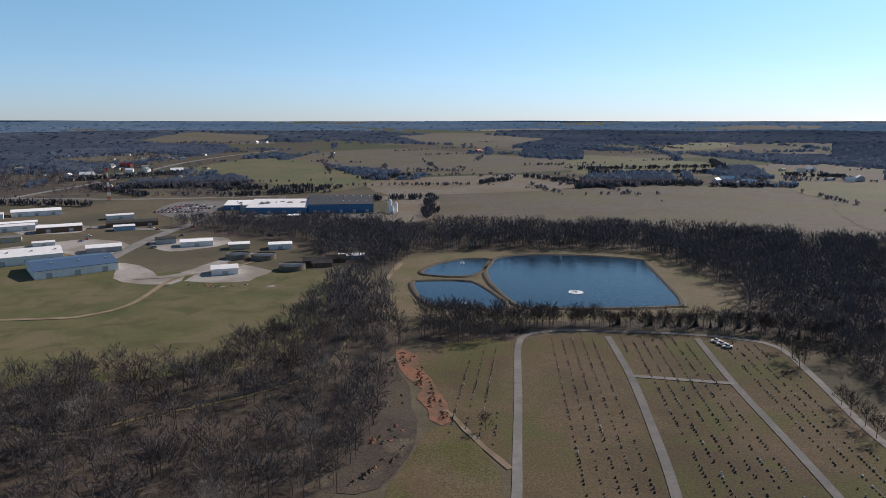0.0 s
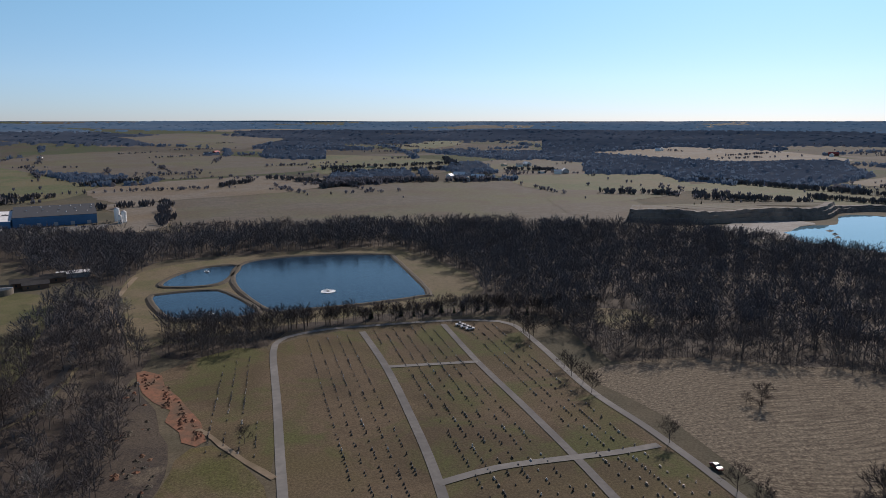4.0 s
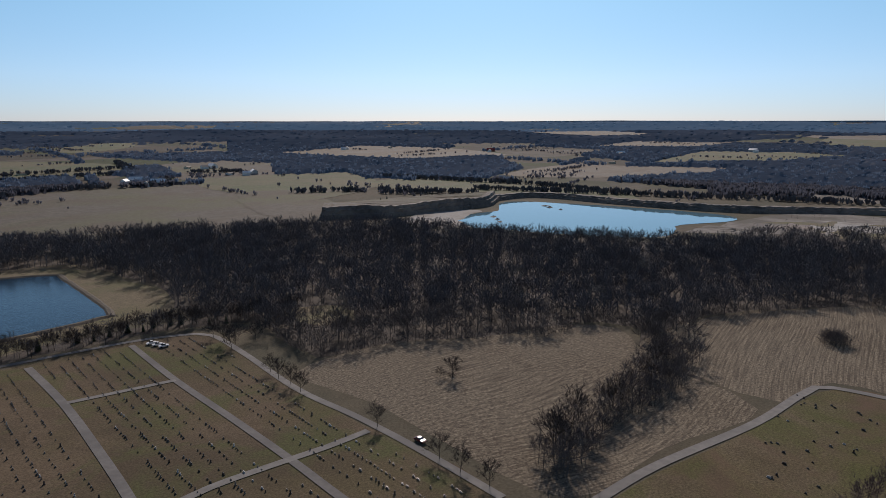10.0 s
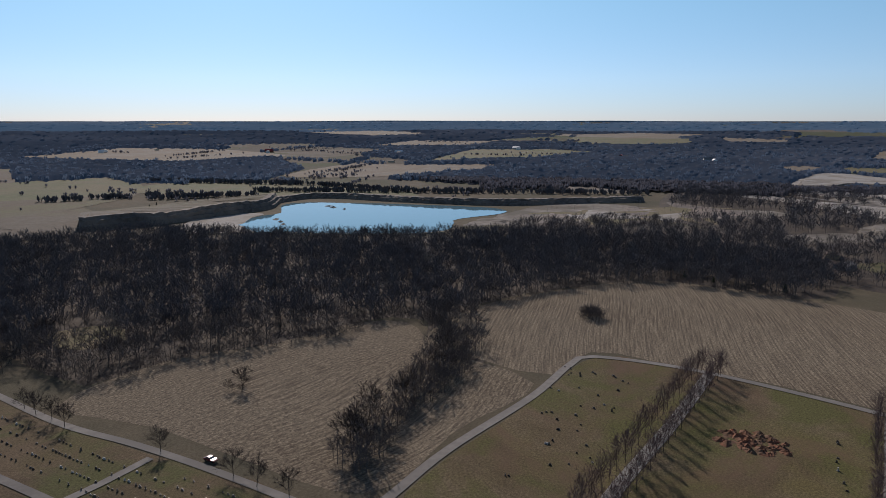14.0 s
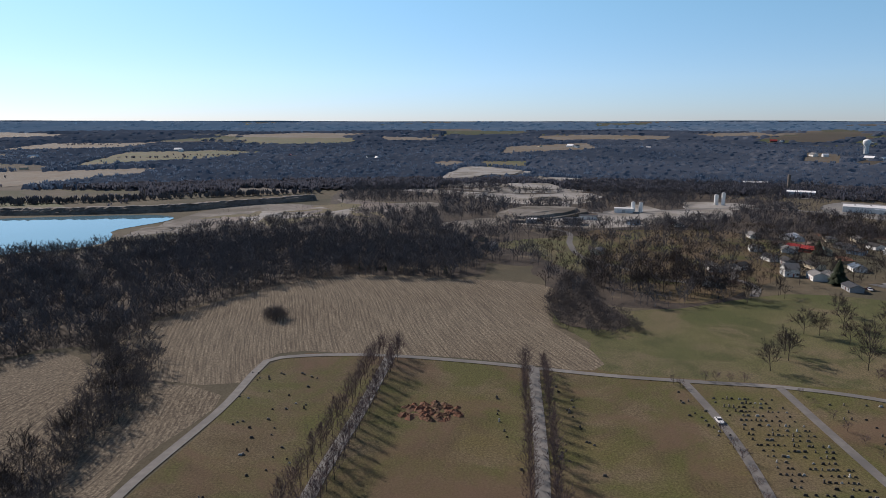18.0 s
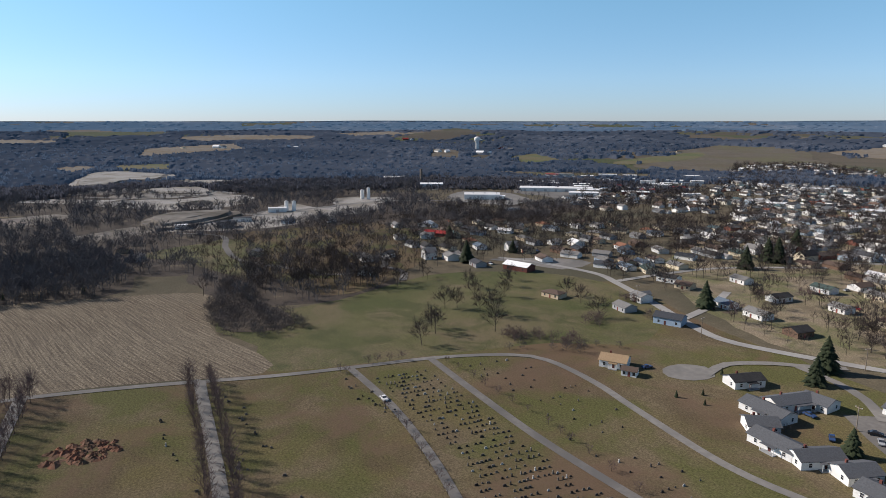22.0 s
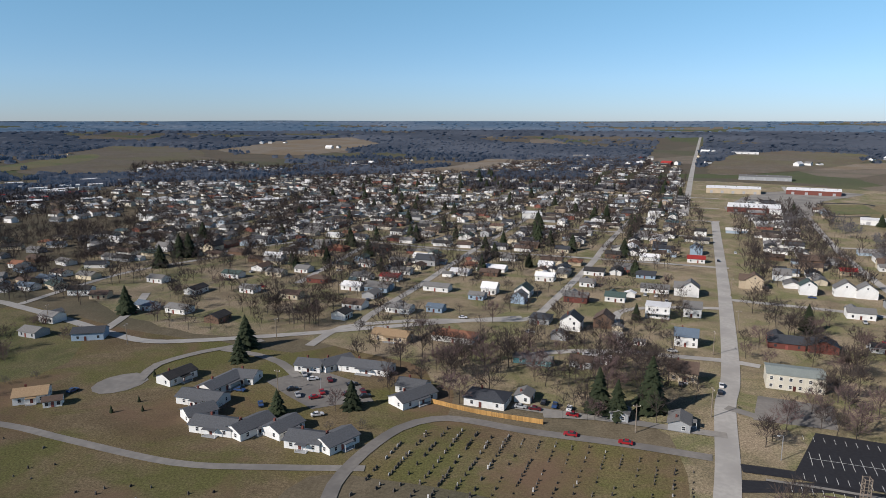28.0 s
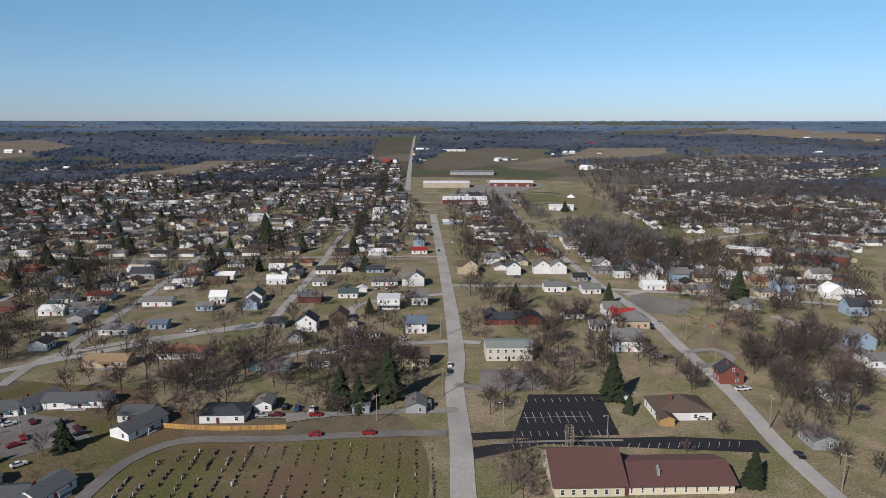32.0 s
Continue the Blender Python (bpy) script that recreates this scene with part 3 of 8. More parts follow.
streets([[(640, -120), (600, -150), (540, -138), (486, -134), (442, -154), (410, -167), (402, -190), (414, -215), (442, -226)], [(412, -212), (389, -216), (366, -203)]], 5, ASPHALT, "narrow grey hillside road", "road", 0.14)
QUARRY_OPEN = [T1, T2, T3, T4, T5, T6, SPOIL, BENCH]
for k, yard in enumerate(YARDS):
    patch("industrial_yard", yard, (GRAVEL, CONCRETE, ASPHALT)[k % 3], 0.06, "dusty pale yard of the works district", "yard", rag=4)
streets([[(716, -230), (740, -290), (760, -400), (720, -470), (690, -520), (640, -600), (560, -660)], [(1014, -70), (900, -180), (820, -200), (760, -190), (716, -230)]], 9, CONCRETE, "pale dusty works road", "works road", 0.12)

# car park lines
def bay_lines(x, y, heading, count, pitch, length, lift=0.36):
    d, s = Vector((math.sin(radians(heading)), math.cos(radians(heading)))), Vector((-0.98, 0.2))
    v, f = [], []
    for i in range(count):
        c = Vector((x, y)) + s * pitch * i
        for a, b in ((-0.06, 0), (0.06, 0), (0.06, length), (-0.06, length)):
            q = c + s * a + d * b
            v.append((q.x, q.y, lift))
        k = 4 * i
        f.append((k, k + 1, k + 2, k + 3))
    return tagged(new("bay_markings", mesh_of("bay_markings", v, f, LINE)), "white painted parking bay lines on black asphalt", "marking", kind="structure")


LINE = mat("road_paint", (0.75, 0.75, 0.72), (0.6, 0.6, 0.57), 2.0, 0.1, 0.8, 0.0)
bay_lines(-79, -202, 192, 9, 2.75, 4.4)
bay_lines(-79, -202, 12, 9, 2.75, 4.4)
bay_lines(-82, -218, 12, 10, 3.0, 3.6)
bay_lines(-73, -189, 192, 11, 2.8, 3.6)
bay_lines(-68, -185, 12, 13, 2.6, 3.8)
bay_lines(-104, -176.5, 40, 12, 3.2, 3.8)
strip("bay_markings", [(-78, -202.2), (-102, -197.5)], 0.14, LINE, 0.27, "white painted spine line between parking bays", "marking")
strip("kerb_island", [(-62, -187), (-80, -184), (-103, -179)], 1.3, CONCRETE, 0.2, "pale kerbed strip between the car parks", "kerb")

# ---- lagoons ----
def bank(name, pts, width, height, material, label, closed=True):
    """A low earth bank along an outline."""
    c = smooth_line(pts, 6, closed)
    nxt = np.roll(c, -1, 0) - np.roll(c, 1, 0) if closed else np.gradient(c, axis=0)
    nxt /= np.linalg.norm(nxt, axis=1)[:, None] + 1e-9
    side = np.c_[nxt[:, 1], -nxt[:, 0]]
    prof = [(-width, 0.0), (-0.35 * width, height), (0.35 * width, height), (width, 0.0)]
    v = []
    for q, s in zip(c, side):
        for off, z in prof:
            p = q + s * (off + rng.normal() * 0.15)
            v.append((p[0], p[1], z + 0.03))
    n, f = len(c), []
    for i in range(n if closed else n - 1):
        j = (i + 1) % n
        for k in range(3):
            f.append((4 * i + k, 4 * i + k + 1, 4 * j + k + 1, 4 * j + k))
    return tagged(new(name, mesh_of(name, v, f, material)), label, "bank", kind="structure")


BIG = [(43, 493), (28, 433), (40, 360), (54, 353), (97, 352), (126, 356), (135, 367), (145, 461), (143, 484), (93, 501)]
UPPER = [(-14, 436), (-6, 466), (14, 485), (33, 486), (34, 470), (18, 430)]
LOWER = [(-20, 409), (-13, 417), (12, 417), (23, 405), (35, 355), (5, 353), (-11, 366)]
for pts, label in ((BIG, "broad lagoon of dark blue water"), (UPPER, "small lagoon of dark blue water"), (LOWER, "small lagoon of dark blue water")):
    patch("lagoon", pts, POND, 0.3, label, "water", rag=0.2, step=6)
    bank("lagoon_bank", pts, 2.6, 0.9, BANK, "brown earth bank round a lagoon")
FOAM = mat("foam", (0.85, 0.87, 0.88), (0.6, 0.65, 0.68), 3.0, 0.3, 0.6, 0.5)


def fountain(x, y, size):
    base = tagged(new("fountain"), "floating aerator fountain with white spray", "fountain", "lagoon fountains")
    base.location = (x, y, 0.45)
    bm = bmesh.new()
    bmesh.ops.create_circle(bm, cap_ends=True, radius=0.9, segments=12)
    bmesh.ops.extrude_face_region(bm, geom=bm.faces[:])
    for v in list(bm.verts)[12:]:
        v.co.z = 0.35
    part("float", bm, ROCK, base, "dark round float")
    bm = bmesh.new()
    for i in range(90):
        a, r, h = rng.uniform(0, 6.283), size * math.sqrt(rng.uniform(0.02, 1)), 0.0
        h = max(0.15, 1.4 * (1 - r / size)) * rng.uniform(0.6, 1.3)
        p = Vector((r * math.cos(a), r * math.sin(a), 0.3))
        s = rng.uniform(0.12, 0.3)
        vs = [bm.verts.new(p + Vector((rng.normal() * s, rng.normal() * s, h * k))) for k in (0, 0.6, 1.0)]
        bm.faces.new(vs)
    part("spray", bm, FOAM, base, "white water spray")["kind"] = "stuff"
    bm = bmesh.new()
    bmesh.ops.create_circle(bm, cap_ends=True, radius=size * 1.15, segments=20)
    for v in bm.verts:
        v.co *= rng.uniform(0.85, 1.1)
        v.co.z = 0.03
    part("foam_ring", bm, FOAM, base, "white foam on the water")


fountain(79, 387, 4.0)
fountain(11, 362, 1.8)
fountain(14, 470, 1.6)

# ---- quarry ----
patch("quarry_lake", [(478, 433), (520, 462), (575, 470), (601, 466), (660, 508), (695, 500), (715, 440), (728, 393), (740, 300), (734, 255), (700, 240), (640, 268), (613, 262), (575, 250), (545, 262), (505, 334), (488, 395)], LAKE, 0.3, "broad blue quarry lake", "water", rag=1.0)
patch("quarry_floor", [(470, 428), (486, 400), (505, 440), (560, 470), (590, 480), (575, 510), (530, 520), (480, 490), (455, 470)], GRAVEL, 0.34, "pale flat of crushed stone beside the lake", "quarry floor", rag=3)
patch("quarry_spoil", SPOIL, QUARRY, 0.1, "brown and grey spoil flats of the quarry", "spoil", rag=5)
patch("quarry_spoil", BENCH, QUARRY, 0.1, "long pale bench above the quarry pit", "spoil", rag=3)
patch("quarry_spoil", T3, GRAVEL, 0.1, "pale crushed stone floor of the quarry works", "spoil", rag=6)
patch("quarry_spoil", T6, QUARRY, 0.1, "grey spoil flat beside the works", "spoil", rag=4)
for k in range(26):
    a = rng.uniform(0, 1)
    patch("quarry_spoil", [(680 + 130 * a + rng.normal() * 30 + r * math.cos(q) * (0.5 + a), 190 - 150 * a + rng.normal() * 22 + r * math.sin(q)) for q, r in zip(np.arange(0, 6.28, 0.8), rng.uniform(6, 26, 8))], (GRAVEL, ROCK, TAN)[k % 3], 0.12, "patch of pale and dark spoil on the quarry flat", "spoil", rag=1)


def terrace(pts, height, label, material):
    """A stepped bench of crushed stone: two tiers with broken sloping sides."""
    c = smooth_line(pts, 14, closed=True)
    mid = c.mean(0)
    v, rings = [], [(1.0, -0.3), (0.95, 0.45), (0.8, 0.5), (0.74, 0.95), (0.4, 1.0)]
    for k, z in rings:
        for q in c:
            p = mid + (q - mid) * (k + rng.normal() * 0.012)
            v.append((p[0], p[1], land(p[0], p[1]) + z * height * rng.uniform(0.9, 1.1)))
    n = len(c)
    f = [(i * n + j, i * n + (j + 1) % n, (i + 1) * n + (j + 1) % n, (i + 1) * n + j) for i in range(len(rings) - 1) for j in range(n)]
    f.append(tuple(range((len(rings) - 1) * n, len(rings) * n)))
    ob = tagged(new("quarry_terrace", mesh_of("quarry_terrace", v, f, [material, QUARRY])), label, "terrace", kind="structure")
    for poly in ob.data.polygons:
        poly.material_index = 1 if poly.index // n in (0, 2) else 0


terrace(T1, 5, "pale stepped terraces of crushed stone", GRAVEL)
terrace(T2, 4, "pale bench of crushed stone", GRAVEL)
terrace(T4, 3, "pale bench of crushed stone at the wood's edge", GRAVEL)
terrace(T5, 6, "long grey stockpile with a flat top", QUARRY)
strip("quarry_road", [(470, 425), (490, 392), (507, 330), (545, 258), (580, 245)], 5, TAN, 0.4, "pale track along the lake", "track", rag=0.6)


def cliff(pts, height, back, label):
    """A broken rock face along its foot line, with two benches and a slope behind it."""
    c = smooth_line(pts, 4)
    d = np.gradient(c, axis=0)
    d /= np.linalg.norm(d, axis=1)[:, None]
    side = np.c_[d[:, 1], -d[:, 0]]
    side *= np.sign((side * c).sum(1))[:, None]
    prof = [(0, -0.2), (1.0, 0.34), (2.6, 0.38), (3.4, 0.7), (5.0, 0.74), (6.0, 1.0), (14, 0.96), (back, 0.0)]
    v, m = [], len(prof)
    for q, s in zip(c, side):
        k = 1 + 0.08 * math.sin(q[0] / 17) + 0.03 * rng.normal()
        for off, z in prof:
            p = q + s * (off + rng.normal() * 0.7)
            v.append((p[0], p[1], z * height * k + rng.normal() * 0.25 * (0.05 < z)))
    f = [(m * i + k, m * i + k + 1, m * i + m + k + 1, m * i + m + k) for i in range(len(c) - 1) for k in range(m - 1)]
    ob = tagged(new("quarry_cliff", mesh_of("quarry_cliff", v, f, [ROCK, FIELD])), label, "cliff", kind="structure")
    for poly in ob.data.polygons:
        poly.material_index = 1 if poly.index % (m - 1) >= m - 2 else 0
    return ob


cliff([(425, 560), (445, 545), (489, 520), (537, 512), (579, 503), (630, 500), (679, 525)], 12, 150, "tall dark broken quarry face with benches")
cliff([(679, 525), (735, 518), (751, 477), (748, 425), (752, 340), (770, 255), (820, 190), (870, 110)], 7, 50, "low dark quarry face beyond the lake")


def heap(x, y, r, h, material, label, category="heap", segs=28, rings=7):
    """An uneven heap of loose material."""
    v, f = [], []
    z0 = float(land(x, y))
    for i in range(rings + 1):
        for j in range(segs):
            a = 6.2832 * j / segs
            q = r * (1 - i / rings) * (1 + 0.25 * math.sin(2 * a + x) + 0.12 * math.sin(5 * a + y)) + rng.normal() * 0.03 * r
            v.append((x + q * math.cos(a), y + q * math.sin(a), z0 - 0.1 + h * (i / rings) ** 0.8 * (1 + 0.2 * rng.normal()) * (i > 0)))
    for i in range(rings):
        for j in range(segs):
            k = (j + 1) % segs
            f.append((i * segs + j, i * segs + k, (i + 1) * segs + k, (i + 1) * segs + j))
    return tagged(new("heap" if category == "heap" else category.replace(" ", "_"), mesh_of("heap", v, f, material)), label, category)


for x, y, r, h in ((905, -110, 34, 11), (980, -150, 40, 12), (1060, -120, 45, 14), (860, -190, 26, 8), (1120, -230, 45, 13), (760, -150, 22, 7), (700, -150, 40, 8), (960, -230, 30, 9), (640, 215, 28, 4), (735, 130, 30, 5)):
    heap(x, y, r, h * 0.45, GRAVEL if r > 29 else QUARRY, "grey heap of crushed quarry stone", "spoil mound")
# rock bars in the lake
for x, y, r in ((676, 452, 6), (668, 440, 5), (660, 420, 4), (560, 440, 5), (548, 425, 4), (535, 412, 4)):
    heap(x, y, r, 1.4, ROCK, "low dark rock bar in the lake", "rock bar", 12, 3)
for k in range(70):
    a, r = rng.uniform(0, 6.28), rng.uniform(0, 1) ** 0.6
    heap(220 + 7.5 * r * math.cos(a), -9 + 12 * r * math.sin(a), rng.uniform(0.9, 2.4), rng.uniform(0.4, 1.3), CLAY, "heap of dumped red clay on the lawn", "clay clod", 10, 3)
for k in range(16):
    heap(-140 + rng.normal() * 11, 405 + rng.normal() * 2.5, rng.uniform(1.2, 3.2), rng.uniform(0.3, 0.9), (CLAY, BANK, GRAVEL)[k % 3], "low heap of dug earth and rubble by the gravel yard", "earth heap", 10, 3)
BRUSH = [(-19, 278), (-14, 243), (-9, 222), (-8, 203), (-12, 186), (-18, 168), (-29, 169), (-27, 192), (-26, 221), (-25, 260)]
SCAR = [(-20, 286), (-11, 280), (-5, 253), (-1, 235), (3, 218), (-1, 212), (-5, 222), (-10, 240), (-17, 262)]
patch("cemetery_lawn", [(-6, 205), (4, 208), (16, 178), (12, 150), (-8, 140), (-17, 160), (-11, 186), (-7, 200)], LAWN_S, 0.045, "green and brown turf beside the dirt track", "lawn", rag=1)
patch("clay_bank", BRUSH, LITTER, 0.06, "grey-brown brush bank below the trees", "bank", rag=2.5)
patch("clay_bank", SCAR, CLAY, 0.065, "rough red clay bank along the trees", "bank", rag=2.0)
for k in range(190):
    red = k < 110
    pts = SCAR if red else BRUSH
    s = rng.uniform(0, 1) * 4
    i = int(s)
    p, q = np.array(pts[i]), np.array(pts[i + 1])
    r = np.array(pts[-1 - i])
    w = rng.uniform(0.15, 0.85)
    x, y = (p + (q - p) * (s - i)) * (1 - w) + r * w
    heap(x, y, rng.uniform(0.5, 1.7), rng.uniform(0.25, 0.9), CLAY if red or k % 3 == 0 else BANK, "clod of red clay on the rough bank" if red else "dark clump of dead brush on the bank", "clay clod" if red else "brush clump", 8, 3)

# ---- far fields ----
FAR_FIELDS = [
    (FIELD, "brown harvested field", [(-375, 1474), (-346, 1851), (-144, 2063), (170, 1750), (321, 1557), (276, 1339), (-24, 1227), (-151, 1343)]),
    (FIELDGREEN, "green winter field on a slope", [(-504, 1326), (-416, 1640), (-207, 1342), (-117, 1126), (-182, 963), (-392, 1216)]),
    (FIELDGREEN, "green winter wheat field", [(358, 1741), (593, 1457), (516, 1264), (253, 1223)]),
    (FIELDPALE, "pale grass field", [(-108, 1126), (120, 1226), (236, 1142), (182, 999), (-11, 929), (-81, 929)]),
    (FIELD, "brown field beyond the farm", [(632, 1380), (811, 1432), (848, 1291), (669, 1012), (533, 1063)]),
    (FIELD, "pale far field", [(-1080, 2345), (-1123, 3051), (-718, 2848), (-651, 2495), (-926, 2301)]),
    (FIELD, "pale far field", [(-225, 2894), (43, 3177), (431, 2644), (200, 2061), (-64, 2278)]),
    (FIELDGREEN, "green far field", [(636, 2085), (976, 2365), (866, 2053), (650, 1871)]),
    (FIELDGREEN, "green winter wheat by the farm", [(551, 1062), (693, 1050), (829, 1000), (729, 809), (640, 790), (500, 880)]),
    (FIELD, "harvested field above the quarry", [(640, 790), (729, 800), (635, 740), (520, 700), (482, 640), (455, 570), (400, 580), (430, 720), (520, 850)]),
    (FIELDPALE, "pale stubble field on a far slope", [(984, 748), (1267, 777), (1289, 676), (1397, 472), (1243, 477), (1059, 578)]),
    (FIELDGREEN, "strip of green field beyond the quarry", [(683, 811), (850, 813), (869, 574), (850, 427), (782, 410), (738, 581)]),
    (FIELDPALE, "pale far field", [(1038, 1593), (1437, 1669), (1543, 1425), (1405, 1066), (1138, 1138), (1088, 1365)]),
    (FIELDGREEN, "green far hill field", [(1334, 657), (1857, 732), (1961, 512), (1891, 372), (1581, 466), (1455, 601)]),
    (FIELD, "brown hill field beyond the town", [(987, -1110), (1116, -1437), (1066, -1694), (664, -1377), (723, -1151), (826, -1064)]),
    (FIELDPALE, "pale hill field beyond the town", [(974, -1864), (963, -2340), (816, -2659), (547, -2148), (635, -1726), (776, -1704)]),
    (FIELDPALE, "tan grass hill at the town's edge", [(206, -1413), (160, -1593), (13, -1602), (-22, -1440), (94, -1332), (174, -1189), (260, -1185), (300, -1289)]),
    (FIELDPALE, "pale field beyond the town", [(-913, -1884), (-1132, -1806), (-999, -1594), (-768, -1463), (-494, -1406), (-523, -1573), (-697, -1563)]),
    (FIELDPALE, "pale far field", [(-1760, -2597), (-2461, -2846), (-2273, -2130), (-1962, -1836), (-1841, -2124)]),
    (FIELD, "brown field by the long street", [(-438, -1809), (-636, -2027), (-785, -1841), (-629, -1544), (-424, -1349), (-284, -1315)]),
    (FIELD, "green and brown hill field", [(1215, -1497), (1340, -1895), (1106, -1912), (851, -1545), (875, -1327), (1037, -1363)]),
    (FIELDGREEN, "green school field", [(-447, -754), (-497, -775), (-433, -657), (-390, -569), (-317, -493), (-313, -519), (-325, -577), (-380, -643)]),
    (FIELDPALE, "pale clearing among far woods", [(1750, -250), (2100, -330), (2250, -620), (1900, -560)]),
    (FIELDGREEN, "green clearing above the quarry", [(1549, -177), (1532, -282), (1361, -256), (1402, -171)]),
    (GREEN, "green clearing with grazing land", MEADOW),
    (FIELDPALE, "pale sliver of a far field", [(2774, -526), (2852, -812), (2680, -1087), (2435, -964), (2413, -560)]),
    (FIELDGREEN, "green sliver of a far field", [(2768, 633), (3030, 539), (2629, 187), (2374, 162), (2214, 354), (2284, 539)]),
    (FIELDPALE, "pale clearing above the quarry", [(1508, -54), (1566, -117), (1495, -147), (1399, -93)]),
    (FIELDGREEN, "green clearing on the wooded slope", [(1357, -1052), (1371, -1164), (1189, -1087), (1139, -969)]),
    (FIELDGREEN, "green hill field among woods", [(1080, -1166), (1156, -1541), (1034, -1380), (1005, -1114)]),
    (FIELD, "grassy clearing below the water tower", [(1739, -1074), (1630, -1099), (1358, -909), (1447, -887)]),
    (FIELDPALE, "pale sliver of a far field", [(2778, 98), (2716, -144), (2518, -114), (2499, 54)]),
    (FIELDPALE, "pale sliver of a far field", [(2848, -1238), (2951, -1582), (2609, -1510), (2566, -1218)]),
    (FIELD, "brown field behind the works", [(1072, -781), (946, -892), (829, -996), (772, -906), (891, -771)]),
    (FIELDPALE, "pale sliver of a far field", [(2694, 1969), (3017, 1676), (2782, 1275), (2442, 1407)]),
    (FIELDPALE, "pale sliver of a far field", [(2858, 749), (3270, 474), (2955, 118), (2602, 281)]),
    (FIELDPALE, "pale far field", [(1900, 1100), (2300, 1150), (2400, 800), (2000, 850)]),
    (FIELDPALE, "pale far field", [(100, 3500), (500, 3600), (700, 3300), (250, 3250)]),
    (FIELD, "pale far field", [(-900, 1500), (-760, 1750), (-620, 1650), (-680, 1420)]),
]
for k, (m, label, pts) in enumerate(FAR_FIELDS):
    patch("field", pts, m, 0.05 + 0.004 * k, label, "field", rag=4)
patch("pasture", [(-66, 690), (-14, 690), (-14, 900), (-90, 900), (-60, 800)], FIELDPALE, 0.03, "pale grass beside the factory", "pasture", rag=3)

# ---- trees ----
def sliver(p, q, w, out_v, out_f, sides=1):
    """A tapered twig or limb from p to q: a blade, or a prism for thicker wood."""
    d = q - p
    k = len(out_v)
    a = np.cross(d, (math.sin(k * 1.3), math.cos(k * 1.7), 0.6))
    a /= np.linalg.norm(a) + 1e-9
    k = len(out_v)
    if sides == 1:
        out_v += [p + a * w / 2, p - a * w / 2, q]
        out_f.append((k, k + 1, k + 2))
        return
    b = np.cross(d, a)
    b /= np.linalg.norm(b) + 1e-9
    for i in range(3):
        s, c = math.sin(2.094 * i), math.cos(2.094 * i)
        out_v += [p + (a * c + b * s) * w / 2, q + (a * c + b * s) * w * 0.28]
    for i in range(3):
        j = (i + 1) % 3
        out_f += [(k + 2 * i, k + 2 * j, k + 2 * j + 1), (k + 2 * i, k + 2 * j + 1, k + 2 * i + 1)]


def bare_tree(seed, height, spread, counts, thick=1.0, clear=0.28, least=0.05, blades=False):
    """A leafless tree of that height: trunk arrays, crown arrays. counts: limbs, boughs on each limb, twigs on each bough, sprays on each twig."""
    g = np.random.default_rng(seed)
    tv, tf, cv, cf = [], [], [], []
    top = np.array((g.normal() * 0.03 * height, g.normal() * 0.03 * height, height * 0.6))
    r = 0.028 * height * thick
    sliver(np.zeros(3), top, r * 1.6, tv, tf, 3)
    sliver(top, top * 1.0 + np.array((g.normal() * 0.05, g.normal() * 0.05, 0.36)) * height, r * 0.5, cv, cf, 3)

    def grow(p, d, length, level, w):
        q = p + d * length
        sliver(p, q, max(w, least), cv, cf, 3 if level < 1 and not blades else 1)
        if level >= len(counts) - 1:
            return
        for _ in range(counts[level + 1]):
            s = g.uniform(0.3, 1.0)
            nd = d + g.normal(size=3) * (0.46, 0.46, 0.4)[min(level, 2)]
            nd[2] += 0.1
            nd /= np.linalg.norm(nd)
            last = level == len(counts) - 2
            grow(p + d * length * s, nd, length * (g.uniform(0.55, 0.9) if last else g.uniform(0.45, 0.7)), level + 1, w * 0.5)

    for i in range(counts[0]):
        s = clear + (0.98 - clear) * (i + 0.5) / counts[0]
        a = i * 2.4 + g.uniform(-0.5, 0.5)
        flat = spread * 2.9 * (1.25 - 0.7 * s) * g.uniform(0.75, 1.2)
        d = np.array((math.cos(a) * flat, math.sin(a) * flat, 1.0))
        d /= np.linalg.norm(d)
        grow(top * s, d, height * 0.42 * (1.12 - 0.42 * s) * g.uniform(0.8, 1.1), 0, r * 0.55)
    return (np.array(tv), np.array(tf)), (np.array(cv), np.array(cf))


def joined(a, b):
    return np.vstack([a[0], b[0]]), np.vstack([a[1], b[1] + len(a[0])])


NEAR = [bare_tree(i, 10, (0.34, 0.40, 0.37, 0.31)[i % 4], (9, 6, 6, 2), 0.7, 0.26, 0.1) for i in range(4)]
ROWTREE = [bare_tree(20 + i, 10, 0.16, (12, 4, 4, 2), 0.5, 0.2, 0.08) for i in range(3)]
MID = [joined(*bare_tree(40 + i, 10, (0.34, 0.40, 0.30, 0.36, 0.32)[i], (7, 4, 6), 0.5, 0.34, 0.115, True)) for i in range(5)]
LOW = [joined(*bare_tree(60 + i, 10, (0.34, 0.40, 0.30, 0.37)[i], (6, 3, 4), 0.5, 0.32, 0.22, True)) for i in range(4)]
TINY = [joined(*bare_tree(80 + i, 10, (0.34, 0.37, 0.31)[i], (6, 3), 0.8, 0.2, 0.5, True)) for i in range(3)]
SCRUB = [joined(*bare_tree(120 + i, 10, 0.46, (6, 3), 0.6, 0.1, 0.1, True)) for i in range(3)]
BUSH = [joined(*bare_tree(90 + i, 10, 0.5, (9, 6, 4), 0.6, 0.05, 0.12, True)) for i in range(3)]


